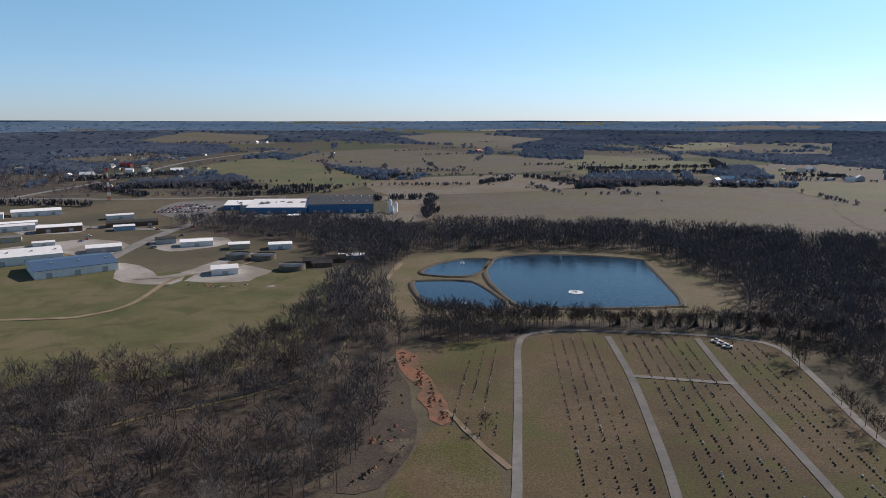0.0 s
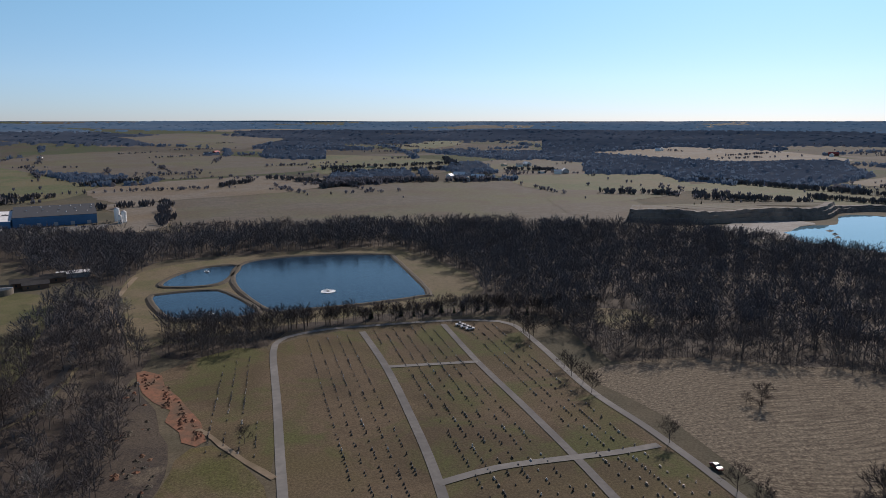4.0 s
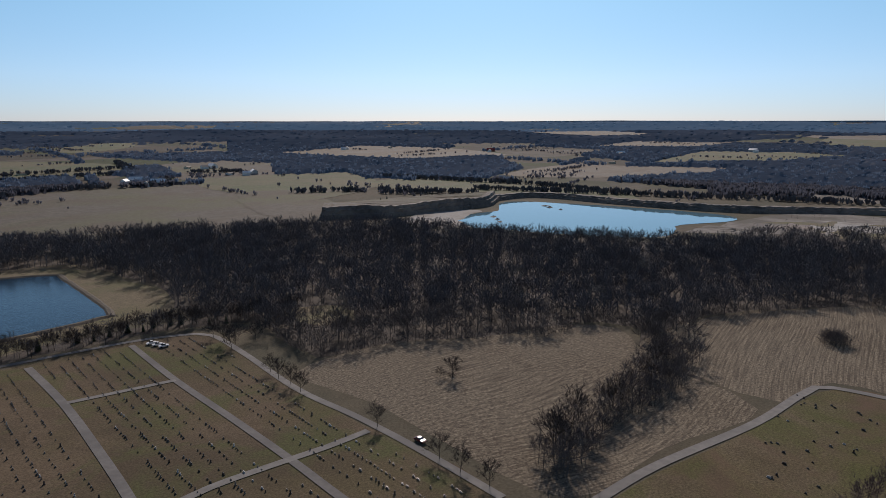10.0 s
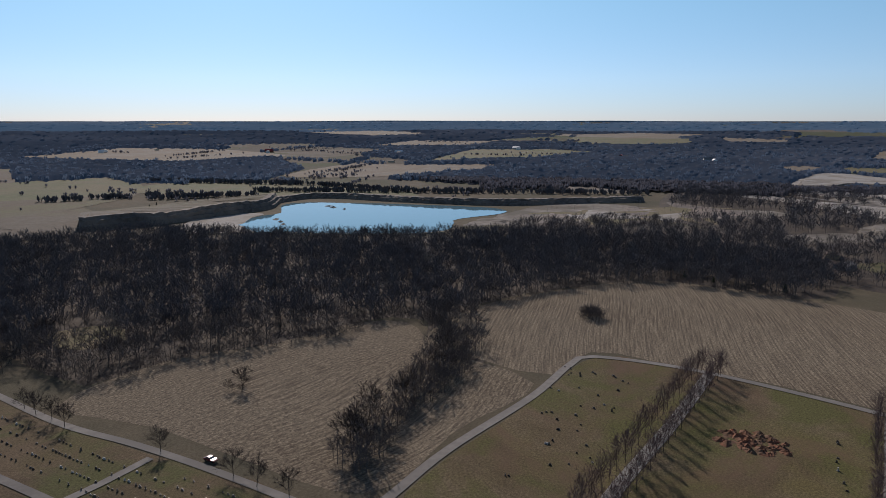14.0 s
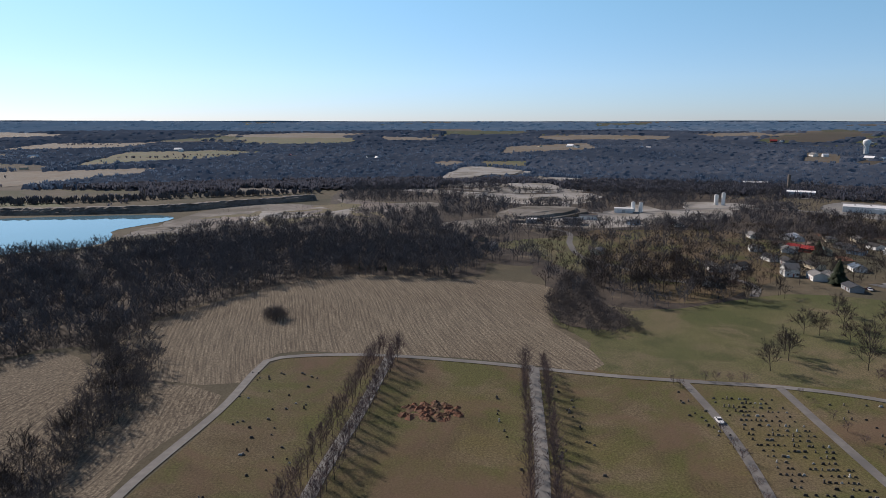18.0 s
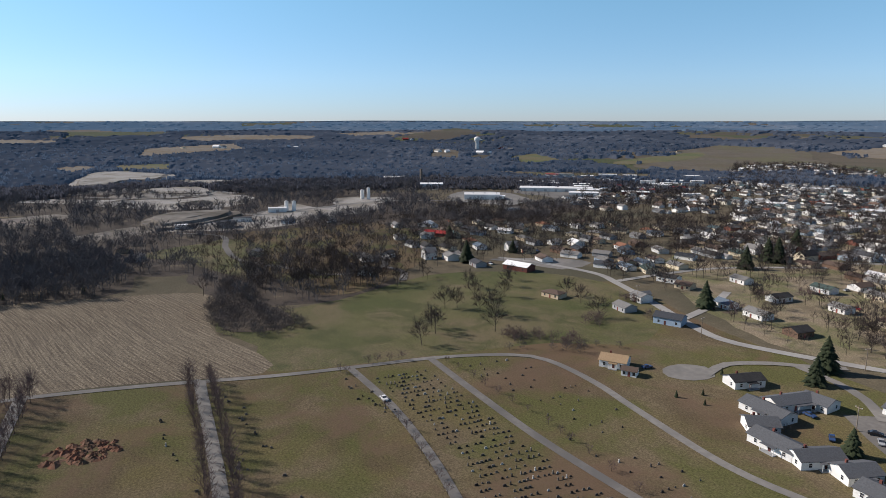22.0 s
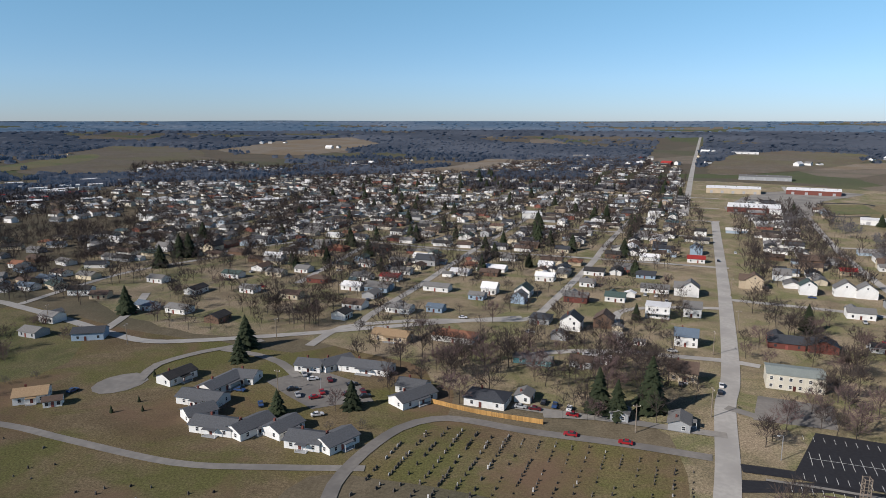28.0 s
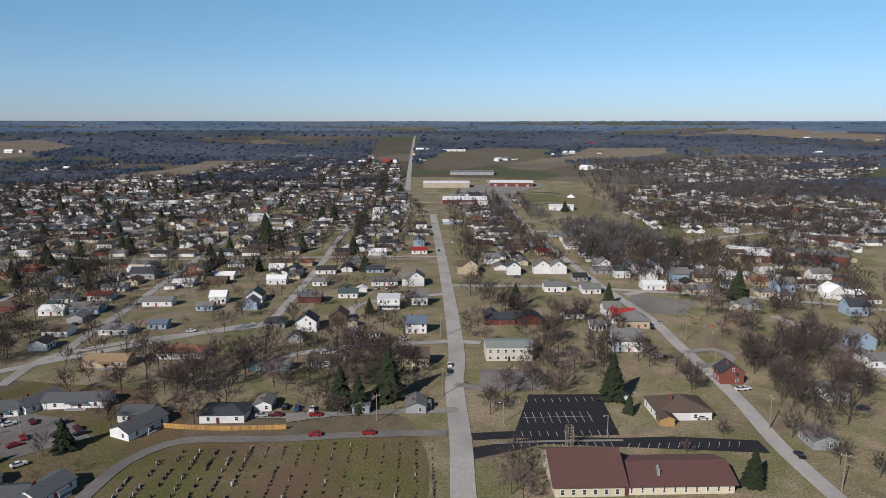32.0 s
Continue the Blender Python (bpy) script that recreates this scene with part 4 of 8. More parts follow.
def clump(seed):
    """A far bare crown: a few upright blades, widest at two thirds of the height."""
    g = np.random.default_rng(seed)
    v, f = [], []
    for i in range(6):
        a, r, w, h = g.uniform(0, 3.14), g.uniform(0.8, 3.4), g.uniform(1.0, 1.9), g.uniform(6.0, 9.2)
        c, d = np.array((r * math.cos(i * 2.4), r * math.sin(i * 2.4))), np.array((math.cos(a), math.sin(a))) * w
        k = len(v)
        v += [(c[0] * 0.4, c[1] * 0.4, 0), (c[0] + d[0], c[1] + d[1], h * 0.62), (c[0], c[1], h), (c[0] - d[0], c[1] - d[1], h * 0.6)]
        f += [(k, k + 1, k + 2), (k, k + 2, k + 3)]
    return np.array(v), np.array(f)


CLUMP = [clump(200 + i) for i in range(4)]


def standing_tree(shape, material, bark, name="tree", label="bare winter tree with a spreading crown", category="tree", group=""):
    (tv, tf), (cv, cf) = shape
    base = tagged(new(name), label, category, group)
    for nm, v, f, m in (("trunk", tv, tf, bark), ("crown", cv, cf, material)):
        new(nm, tri_mesh(nm, v, f, m)).parent = base
    return base


def plant(base, x, y, height, turn=None):
    """Set a copy of a ten metre tree at x, y, grown to the given height."""
    s = height / 10
    base.scale = (s, s, s)
    ob = copy_thing(base, pose(x, y, float(land(x, y)) - 0.1, 0, 0, rng.uniform(0, 360) if turn is None else turn))
    base.scale = (1, 1, 1)
    return ob


def scatter(name, places, shapes, material, low, high, label, sink=0.1, category="woodland"):
    """Many trees as one mass: each place gets a turned and scaled copy of one of the shapes."""
    vs, fs, at = [], [], 0
    pick = rng.integers(0, len(shapes), len(places))
    for k, (sv, sf) in enumerate(shapes):
        p = places[pick == k]
        n = len(p)
        if not n:
            continue
        a, s = rng.uniform(0, 6.283, n), rng.uniform(low, high, n) / 10
        wide = s * rng.uniform(0.8, 1.2, n)
        c, d = np.cos(a) * wide, np.sin(a) * wide
        x = sv[None, :, 0] * c[:, None] - sv[None, :, 1] * d[:, None] + p[:, 0:1]
        y = sv[None, :, 0] * d[:, None] + sv[None, :, 1] * c[:, None] + p[:, 1:2]
        z = sv[None, :, 2] * s[:, None] + (land(p[:, 0], p[:, 1]) - sink)[:, None]
        vs.append(np.stack([x, y, z], -1).reshape(-1, 3))
        fs.append((sf[None] + (np.arange(n) * len(sv))[:, None, None]).reshape(-1, 3) + at)
        at += n * len(sv)
    if not vs:
        return None
    return tagged(new(name, tri_mesh(name, np.vstack(vs), np.vstack(fs), material)), label, category, kind="stuff")


def spots(pts, spacing, gaps=0.0, holes=()):
    """Random places inside an outline, one to each spacing squared."""
    q = np.array(pts, float)
    lo, hi = q.min(0), q.max(0)
    n = int(np.prod(hi - lo) / spacing ** 2)
    p = rng.uniform(lo, hi, (n, 2))
    ok = inside(pts, p[:, 0], p[:, 1])
    for h in holes:
        ok &= ~inside(h, p[:, 0], p[:, 1])
    if gaps:
        ok &= np.sin(p[:, 0] / 13 + 2 * np.sin(p[:, 1] / 19)) + np.sin(p[:, 1] / 11 + p[:, 0] / 31) > -2 + 2 * gaps + rng.normal(size=n) * 0.3
    return p[ok]


GLADE = [(196, 262), (216, 258), (225, 285), (205, 300), (192, 285)]
CLEARED = QUARRY_OPEN + YARDS + [PLANT_YARD, SLOPE_OPEN, MEADOW, [(590, -230), (625, -330), (575, -340), (540, -250)]]
WOODS = [
    ("creek_wood", [(-168, 240), (-140, 262), (-104, 256), (-91, 290), (-74, 310), (-72, 360), (-69, 414), (-50, 425), (-36, 400), (-27, 339), (-16, 300), (-24, 271), (-22, 216), (-26, 178), (-34, 162), (-60, 130), (-170, 130)], 5.6, 0.3, 8, 15),
    ("pond_wood", [(-10, 299), (-13, 342), (34, 334), (62, 328), (60, 318), (41, 314), (32, 300), (10, 292)], 3.8, 0.0, 8, 13),
    ("hedge_wood", [(62, 328), (133, 326), (173, 310), (205, 297), (195, 284), (166, 299), (127, 313), (60, 318)], 4.8, 0.2, 6, 11),
    ("north_wood", [(-95, 500), (-52, 455), (-36, 452), (-19, 515), (43, 524), (159, 514), (172, 450), (177, 385), (160, 338), (195, 312), (250, 400), (356, 529), (290, 549), (207, 583), (110, 598), (8, 588), (-73, 598), (-109, 569)], 5.3, 0.1, 11, 18),
    ("great_wood", [(160, 330), (176, 290), (167, 226), (199, 217), (237, 191), (262, 168), (284, 174), (301, 145), (277, 130), (285, 110), (336, 129), (403, 86), (434, 42), (421, -34), (470, -60), (537, -44), (576, 56), (548, 191), (530, 244), (480, 315), (455, 400), (441, 482), (414, 503), (356, 526), (250, 400), (195, 312)], 5.5, 0.1, 10, 16),
    ("hedge_wood", [(157, 108), (148, 93), (165, 92), (203, 98), (230, 92), (278, 103), (278, 121), (245, 118), (215, 110), (180, 112)], 4.0, 0.0, 7, 13),
    ("quarry_wood", [(469, 173), (560, 200), (640, 190), (700, 100), (640, -20), (588, -51), (470, -60), (434, 42), (500, 60)], 6.5, 0.2, 8, 13),
    ("creek_wood", [(410, -92), (471, -90), (585, -132), (616, -216), (577, -295), (500, -270), (410, -225), (352, -182), (345, -133), (375, -92)], 9.0, 0.35, 8, 13),
    ("town_wood", [(628, -222), (651, -294), (626, -346), (591, -421), (551, -488), (513, -455), (526, -376), (556, -308), (588, -208)], 6.0, 0.1, 8, 12),
    ("valley_wood", [(1060, -60), (1060, -383), (980, -640), (850, -560), (870, -430), (800, -300), (735, -262), (650, -250), (607, -215), (487, -136), (470, -60), (640, 0), (760, 80), (1040, 80)], 8.5, 0.08, 9, 14),
    ("valley_wood", [(668, -163), (735, -237), (703, -309), (620, -330), (507, -260), (423, -226), (400, -190), (430, -140), (507, -156), (600, -150)], 9.0, 0.25, 9, 14),
    ("town_wood", [(735, -262), (850, -340), (830, -480), (700, -440), (650, -470), (600, -430), (650, -300)], 8.5, 0.1, 8, 13),
    ("town_wood", [(640, -560), (600, -640), (560, -600), (560, -480), (620, -470)], 9.0, 0.1, 8, 12),
    ("school_wood", [(-716, -1464), (-1156, -1352), (-690, -799), (-454, -614), (-382, -597), (-564, -855), (-510, -898), (-328, -604), (-299, -615), (-490, -978)], 15.0, 0.1, 8, 14),
    ("school_wood", [(-265, -602), (-318, -585), (-313, -494), (-276, -433), (-231, -420), (-217, -471)], 7.0, 0.15, 9, 14),
    ("school_wood", [(-201, -647), (-266, -619), (-296, -721), (-247, -753)], 8.0, 0.1, 8, 13),
    ("works_wood", [(-225, 655), (-48, 678), (-46, 569), (-106, 555), (-199, 607)], 8.5, 0.2, 9, 15),
    ("roadside_wood", [(-848, 1291), (-608, 1201), (-469, 952), (-591, 892)], 13.0, 0.25, 8, 13),
    ("roadside_wood", [(-453, 1113), (-432, 1214), (-348, 1138), (-315, 925), (-354, 904), (-412, 991)], 15.0, 0.3, 7, 11),
    ("works_wood", [(-106, 555), (-191, 583), (-267, 648), (-236, 690), (-133, 675), (-60, 640), (-20, 600)], 7.0, 0.3, 9, 15),
    ("works_wood", [(-20, 600), (110, 600), (300, 560), (310, 590), (150, 640), (0, 660)], 7.0, 0.4, 9, 14),
]
for k, (name, pts, spacing, gaps, low, high) in enumerate(WOODS):
    c = np.mean(np.array(pts), 0)
    r = np.hypot(*c)
    shapes = MID if r < 330 else LOW
    if name != "school_wood":
        patch("forest_floor", pts, LITTER, 0.055, "brown leaf litter under bare trees", "forest floor", rag=3, level=0.012 + 0.0015 * k)
    holes = [GLADE] + CLEARED + [[(-234, -570), (-300, -850), (-358, -1090), (-330, -1090), (-278, -850), (-212, -570)], [(-590, 860), (-545, 860), (-540, 1480), (-470, 1960), (-510, 1960), (-585, 1480)]]
    p = spots(pts, spacing, gaps, holes)
    near = np.hypot(p[:, 0], p[:, 1]) < 330
    scatter(name, p[near], MID, TWIG, low, high, "bare deciduous wood with grey-brown twigs")
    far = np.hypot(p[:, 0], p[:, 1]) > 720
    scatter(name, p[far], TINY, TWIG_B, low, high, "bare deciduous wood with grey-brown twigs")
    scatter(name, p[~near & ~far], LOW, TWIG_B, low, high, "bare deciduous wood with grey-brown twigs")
    u = spots(pts, spacing * 2.0, gaps, holes)
    scatter("undergrowth", u, SCRUB, TWIG, 3, 7, "tangled bare undergrowth in the wood", category="undergrowth")
patch("glade", GLADE, TAN, 0.07, "pale grass clearing in the wood", "grass", rag=2)
THICKET = [(340, -75), (395, -90), (432, -112), (420, -124), (398, -123), (362, -106), (344, -118), (302, -115), (299, -90), (312, -75)]
patch("thicket_floor", [(362 + 0.8 * (x - 362), -100 + 0.8 * (y + 100)) for x, y in THICKET], LITTER, 0.05, "brown litter under a thicket", "forest floor", rag=2)
scatter("thicket", spots(THICKET, 3.9), BUSH, TWIG, 3.5, 7.5, "dense bare thicket at the field edge")

scatter("thicket", spots([(332, 61), (342, 60), (346, 68), (340, 73), (332, 70)], 2.2), BUSH, TWIG, 4.0, 8.0, "dense bare bush clump in the stubble")
EDGES = [
    [(160, 330), (176, 290), (169, 228), (199, 217), (237, 191), (262, 168), (284, 174), (301, 145), (285, 128)], [(336, 129), (403, 86), (434, 42), (423, -30)],
    [(152, 97), (178, 98), (204, 102), (232, 99), (262, 108), (280, 116)], [(-168, 236), (-140, 258), (-104, 252), (-91, 286), (-74, 306)],
]
for line in EDGES:
    c = smooth_line(line, 2.2)
    scatter("edge_brush", c + rng.normal(size=c.shape) * 2.0, BUSH, TWIG, 3.5, 7.5, "dense dark brush along the edge of the wood", category="undergrowth")
# trees between the yards and halls of the works district
works_trees = spots([(560, -430), (900, -480), (960, -640), (930, -900), (650, -930), (540, -650)], 12.5, 0.0, YARDS)
scatter("works_trees", np.array([p for p in works_trees if all(math.hypot(p[0] - a, p[1] - b) > 26 for a, b in ((735, -665), (718, -520), (668, -655), (618, -614), (870, -535), (639, -725), (757, -866), (720, -890), (852, -794), (846, -701)))]), TINY, TWIG_B, 6, 11, "bare trees between the yards of the works district", category="trees")
quarry_brush = np.vstack([spots(q, 24) for q in (T1, T2, T3, T4, SPOIL)])
scatter("quarry_brush", quarry_brush, SCRUB, TWIG_B, 3, 8, "bare brush on the quarry terraces", category="undergrowth")
# tree rows along far lanes and field edges
def tree_line(a, b, spacing, low, high, name="tree_line", shapes=None, wide=4):
    n = int(2.2 * np.hypot(b[0] - a[0], b[1] - a[1]) / spacing)
    t = np.sort(rng.uniform(0, 1, n))
    p = np.outer(1 - t, a) + np.outer(t, b) + rng.normal(size=(n, 2)) * wide
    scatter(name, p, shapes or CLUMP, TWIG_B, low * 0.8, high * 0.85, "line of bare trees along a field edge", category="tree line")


for a, b, s in (((-95, 860), (-30, 880), 6), ((-240, 960), (-150, 1010), 5), ((150, 1180), (260, 1010), 5), ((200, 1010), (300, 1060), 3), ((300, 1060), (400, 1040), 5),
                ((60, 1080), (110, 1130), 4), ((-140, 1150), (-60, 1210), 4), ((270, 1240), (520, 1240), 5), ((260, 1320), (570, 1360), 6), ((520, 1230), (600, 1500), 4),
                ((450, 1020), (500, 1060), 4), ((600, 1180), (680, 1140), 4), ((-14, 700), (-16, 900), 8), ((560, 800), (690, 700), 6), ((640, 700), (740, 600), 4),
                ((860, 440), (880, 620), 4), ((880, 620), (800, 900), 4), ((-300, 900), (-180, 960), 5), ((-520, 1000), (-400, 900), 4), ((-560, 820), (-420, 800), 5),
                ((770, 640), (905, 300), 4), ((905, 300), (960, 120), 5), ((-330, 980), (-200, 1010), 4), ((-600, 1100), (-470, 1250), 5)):
    tree_line(a, b, s, 8, 13)

# far woods: rough canopy over the hills, open where the fields lie
def far_woods():
    az = np.radians(np.arange(-40, 234, 0.2))
    rr = 1000 * (4.72 ** np.linspace(0, 1, 100))
    A, R = np.meshgrid(az, rr)
    R = R * (1 + 0.008 * rng.normal(size=R.shape))
    x, y = R * np.sin(A), R * np.cos(A)
    deg = np.degrees(A)
    big = np.sin(x / 260 + 1.7 * np.sin(y / 310)) + np.sin(y / 190 + 1.2 * np.sin(x / 350)) + 0.5 * np.sin((x + y) / 90) + 0.75 * np.sin(x / 47 + 2 * np.sin(y / 83)) * np.sin(y / 39 + 2 * np.sin(x / 71)) * (deg > 75)
    # open farm land north of the lagoons, close woods beyond the quarry and the town
    need = np.interp(deg, [-52, -34, -22, -5, 18, 30, 45, 70, 110, 150, 190, 250], [0.2, 0.4, 1.5, 1.7, 1.7, 1.5, 1.2, 0.2, -0.4, -0.1, 0.2, 0.3])
    need = need - np.minimum(np.clip((R - 1450) / 420, 0, 2.6), np.interp(deg, [60, 85], [2.6, 0.8])) + np.clip((1180 - R) / 150, 0, 1) * 1.5 * (deg < 60)
    wood = big > need
    hedge = (np.abs(np.sin(x / 150 + 0.9 * np.sin(y / 420))) < 0.05) | (np.abs(np.sin(y / 120 + 0.9 * np.sin(x / 360))) < 0.07)
    wood |= hedge & (np.sin(x / 90 + y / 140) + np.sin(y / 70 - x / 200) > -0.5) & ((deg < 75) | (deg > 130)) & (R > 1120)
    for pts in BELTS:
        wood |= inside(pts, x, y)
    for m, label, pts in FAR_FIELDS:
        wood &= ~inside(pts, x, y)
    for pts in OPEN:
        wood &= ~inside(pts, x, y)
    crowns = rng.uniform(0.84, 1.03, x.shape)
    crowns = (np.roll(crowns, 1, 1) + 1.6 * crowns + np.roll(crowns, -1, 1)) / 3.6
    crowns = 0.93 + (crowns - 0.93) * np.interp(R, [1200, 3000], [1, 0.5])
    tall = wood * crowns * (11 + 3 * np.sin(x / 70) * np.sin(y / 60)) * np.interp(R, [1000, 1150, 2000, 3300, 4700], [0.2, 0.55, 0.5, 0.6, 0.6])
    z = land(x, y) + np.where(wood, tall, -1.5)
    v = np.stack([x, y, z], -1).reshape(-1, 3)
    n, m = x.shape
    i, j = np.meshgrid(np.arange(n - 1), np.arange(m - 1), indexing="ij")
    k = i * m + j
    keep = (wood[:-1, :-1] | wood[1:, :-1] | wood[:-1, 1:] | wood[1:, 1:])
    k = k[keep]
    tris = np.concatenate([np.stack([k, k + 1, k + m + 1], -1), np.stack([k, k + m + 1, k + m], -1)])
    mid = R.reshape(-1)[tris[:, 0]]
    # each step of distance gets a bluer material, in place of haze
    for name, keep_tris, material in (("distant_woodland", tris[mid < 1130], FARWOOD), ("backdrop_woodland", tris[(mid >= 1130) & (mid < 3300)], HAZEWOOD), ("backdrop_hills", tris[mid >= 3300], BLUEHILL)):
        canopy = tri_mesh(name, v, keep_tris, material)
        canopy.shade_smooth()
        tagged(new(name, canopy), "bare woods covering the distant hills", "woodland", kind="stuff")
    # single crowns standing out of the canopy, thickest along the nearer edges
    front = wood & ~np.roll(wood, 1, 0)
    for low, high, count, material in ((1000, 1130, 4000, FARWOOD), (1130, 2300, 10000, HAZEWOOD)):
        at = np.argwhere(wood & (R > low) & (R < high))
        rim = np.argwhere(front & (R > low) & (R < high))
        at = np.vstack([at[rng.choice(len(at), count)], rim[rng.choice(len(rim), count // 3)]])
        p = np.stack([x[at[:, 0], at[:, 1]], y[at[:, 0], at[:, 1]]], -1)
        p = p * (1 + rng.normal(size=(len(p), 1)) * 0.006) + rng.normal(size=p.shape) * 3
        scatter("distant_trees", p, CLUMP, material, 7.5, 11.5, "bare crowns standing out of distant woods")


# haze is put into these blue-grey base colours, and into a backdrop glow
HAZEWOOD = mat("hazed_ridge_woods", (0.115, 0.124, 0.145), (0.08, 0.09, 0.11), 0.02, 0.002, 0.95, 0.0, c=(0.15, 0.162, 0.19), spec=0.0)
FARWOOD = mat("hazed_far_twigs", (0.165, 0.158, 0.17), (0.11, 0.108, 0.12), 0.08, 0.004, 0.95, 0.0, c=(0.14, 0.137, 0.15), spec=0.0)
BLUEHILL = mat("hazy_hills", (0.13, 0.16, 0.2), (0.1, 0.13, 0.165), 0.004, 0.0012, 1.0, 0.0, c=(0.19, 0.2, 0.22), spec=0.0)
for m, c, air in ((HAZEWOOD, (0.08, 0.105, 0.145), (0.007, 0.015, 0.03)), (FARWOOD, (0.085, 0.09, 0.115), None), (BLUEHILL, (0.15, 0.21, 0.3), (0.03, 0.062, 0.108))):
    # light passes through the open crowns; their blue tone and the glow imitate haze
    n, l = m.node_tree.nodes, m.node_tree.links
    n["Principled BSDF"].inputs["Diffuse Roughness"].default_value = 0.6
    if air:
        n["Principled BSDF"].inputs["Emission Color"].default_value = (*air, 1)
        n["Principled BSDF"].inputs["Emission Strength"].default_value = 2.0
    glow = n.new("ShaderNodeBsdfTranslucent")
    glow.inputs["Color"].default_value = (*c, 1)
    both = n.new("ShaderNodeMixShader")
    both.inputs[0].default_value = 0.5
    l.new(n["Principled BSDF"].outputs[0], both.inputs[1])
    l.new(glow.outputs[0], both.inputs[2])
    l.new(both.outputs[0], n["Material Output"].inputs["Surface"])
OPEN = QUARRY_OPEN + [
    [(-360, -1620), (-480, -1600), (-640, -1388), (-481, -979), (-374, -900), (-300, -1000), (-290, -1300)],
    [(393, -1150), (203, -1180), (10, -1120), (-229, -1260), (-300, -1500), (-560, -2700), (-400, -2700), (-100, -1000)],
    [(-220, -1000), (-700, -1080), (-1180, -1080), (-1180, -900), (-250, -900)],
    [(519, -1080), (169, -1240), (100, -900), (560, -800)],
    [(600, -1010), (480, -1040), (560, -800), (800, -800)],
    [(1900, -1400), (1985, -1460), (2080, -1240), (1990, -1200)],
    [(-620, 860), (-500, 860), (-490, 1500), (-420, 1963), (-560, 1963), (-640, 1490)],
]
BELTS = [
    [(1060, 100), (2100, 100), (2100, -900), (1500, -900), (1040, -420)], [(1000, -560), (1040, -420), (1500, -900), (1300, -960), (1050, -700)],
    [(777, 1300), (720, 965), (759, 889), (912, 867), (1312, 1212), (1491, 1498), (1052, 1236), (1007, 1300), (972, 1492), (847, 1516)],
    [(1020, 560), (1000, 288), (980, 203), (930, 79), (960, -50), (2083, -138), (1928, 282), (1613, 441), (1400, 470), (1235, 470), (1040, 570)],
    [(207, 1020), (372, 1062), (417, 1235), (363, 1332), (264, 1228)], [(429, 1030), (474, 1005), (511, 1096), (507, 1187)],
    [(1, 2606), (463, 1960), (530, 2240), (3, 2933)], [(189, 1675), (331, 1610), (390, 1887), (238, 2002)], [(1588, 2752), (1882, 1884), (1575, 1575), (908, 1573)],
    [(804, 949), (800, 800), (851, 720), (1121, 808), (1434, 1151), (1249, 1165), (1023, 1209), (827, 1433), (727, 1260)],
    [(-277, 1479), (-106, 1344), (-97, 1227), (-189, 1225), (-262, 1366)], [(-139, 1343), (-49, 1345), (-47, 1284), (-119, 1248)],
    [(15, 1082), (64, 1010), (82, 1126), (45, 1146)], [(-636, 1015), (-469, 1002), (-299, 1035), (-362, 1218), (-453, 1113), (-632, 1100)],
    [(-929, 1417), (-637, 1198), (-804, 1805), (-557, 1834), (-713, 2231), (-1056, 2174), (-1286, 1971)],
]
far_woods()

# ---- single trees ----
OAK = [standing_tree(NEAR[i], TOWNTWIG, BARK) for i in range(4)]
YOUNG = [standing_tree(ROWTREE[i], REDTWIG, BARK, "young_tree", "young bare street tree with reddish buds", "tree", "trees along the lanes") for i in range(3)]
SYCAMORE = standing_tree(NEAR[1], PALEBARK, PALEBARK, "sycamore", "bare sycamore with pale bark", "tree")
GARDEN = [standing_tree(NEAR[i], REDTWIG if i == 2 else TOWNTWIG, BARK, "garden_tree", "bare garden tree between the houses", "tree", "garden trees") for i in range(4)]
CRAB = [standing_tree(bare_tree(140 + i, 10, 0.42, (8, 5, 3, 2), 0.9, 0.15, 0.13), REDTWIG, BARK, "small_tree", "small round bare ornamental tree on the lawn", "tree", "ornamental trees") for i in range(2)]
SHRUB = [standing_tree(bare_tree(150 + i, 10, 0.55, (11, 6, 3, 2), 0.6, 0.02, 0.12), TWIG, BARK, "shrub", "dense bare shrub clump", "shrub") for i in range(2)]


def conifer(seed, tall, wide, name, label):
    """A spruce or cedar: a trunk and tiers of drooping needle sprays."""
    g = np.random.default_rng(seed)
    base = tagged(new(name), label, "conifer", "evergreens")
    v, f = [], []
    sliver(np.zeros(3), np.array((0, 0, tall * 0.95)), tall * 0.05, v, f, 3)
    new("trunk", tri_mesh("trunk", v, f, BARK)).parent = base
    v, f = [], []
    n = 400
    for i in range(n):
        s = (i + 0.5) / n
        z = tall * (0.08 + 0.92 * s)
        r = wide * (1 - s) ** 0.8 * g.uniform(0.5, 1.18) * (1 + 0.18 * math.sin(3.1 * s * 9 + seed) * math.sin(i * 2.39996 * 1.5)) + 0.12
        a = i * 2.39996 + g.normal() * 0.2
        d, t = np.array((math.cos(a), math.sin(a), 0)), np.array((-math.sin(a), math.cos(a), 0))
        k = len(v)
        tip = d * r + np.array((0, 0, z - 0.22 * r))
        w = 0.24 * r + 0.14
        v += [d * 0.1 * r + np.array((0, 0, z + 0.1)), d * 0.6 * r + t * w + np.array((0, 0, z - 0.12 * r)), tip, d * 0.6 * r - t * w + np.array((0, 0, z - 0.12 * r)), d * 0.55 * r + np.array((0, 0, z + 0.16 * r))]
        f += [(k, k + 1, k + 4), (k + 1, k + 2, k + 4), (k + 2, k + 3, k + 4), (k + 3, k, k + 4)]
    new("crown", tri_mesh("crown", np.array(v), np.array(f), NEEDLE)).parent = base
    return base


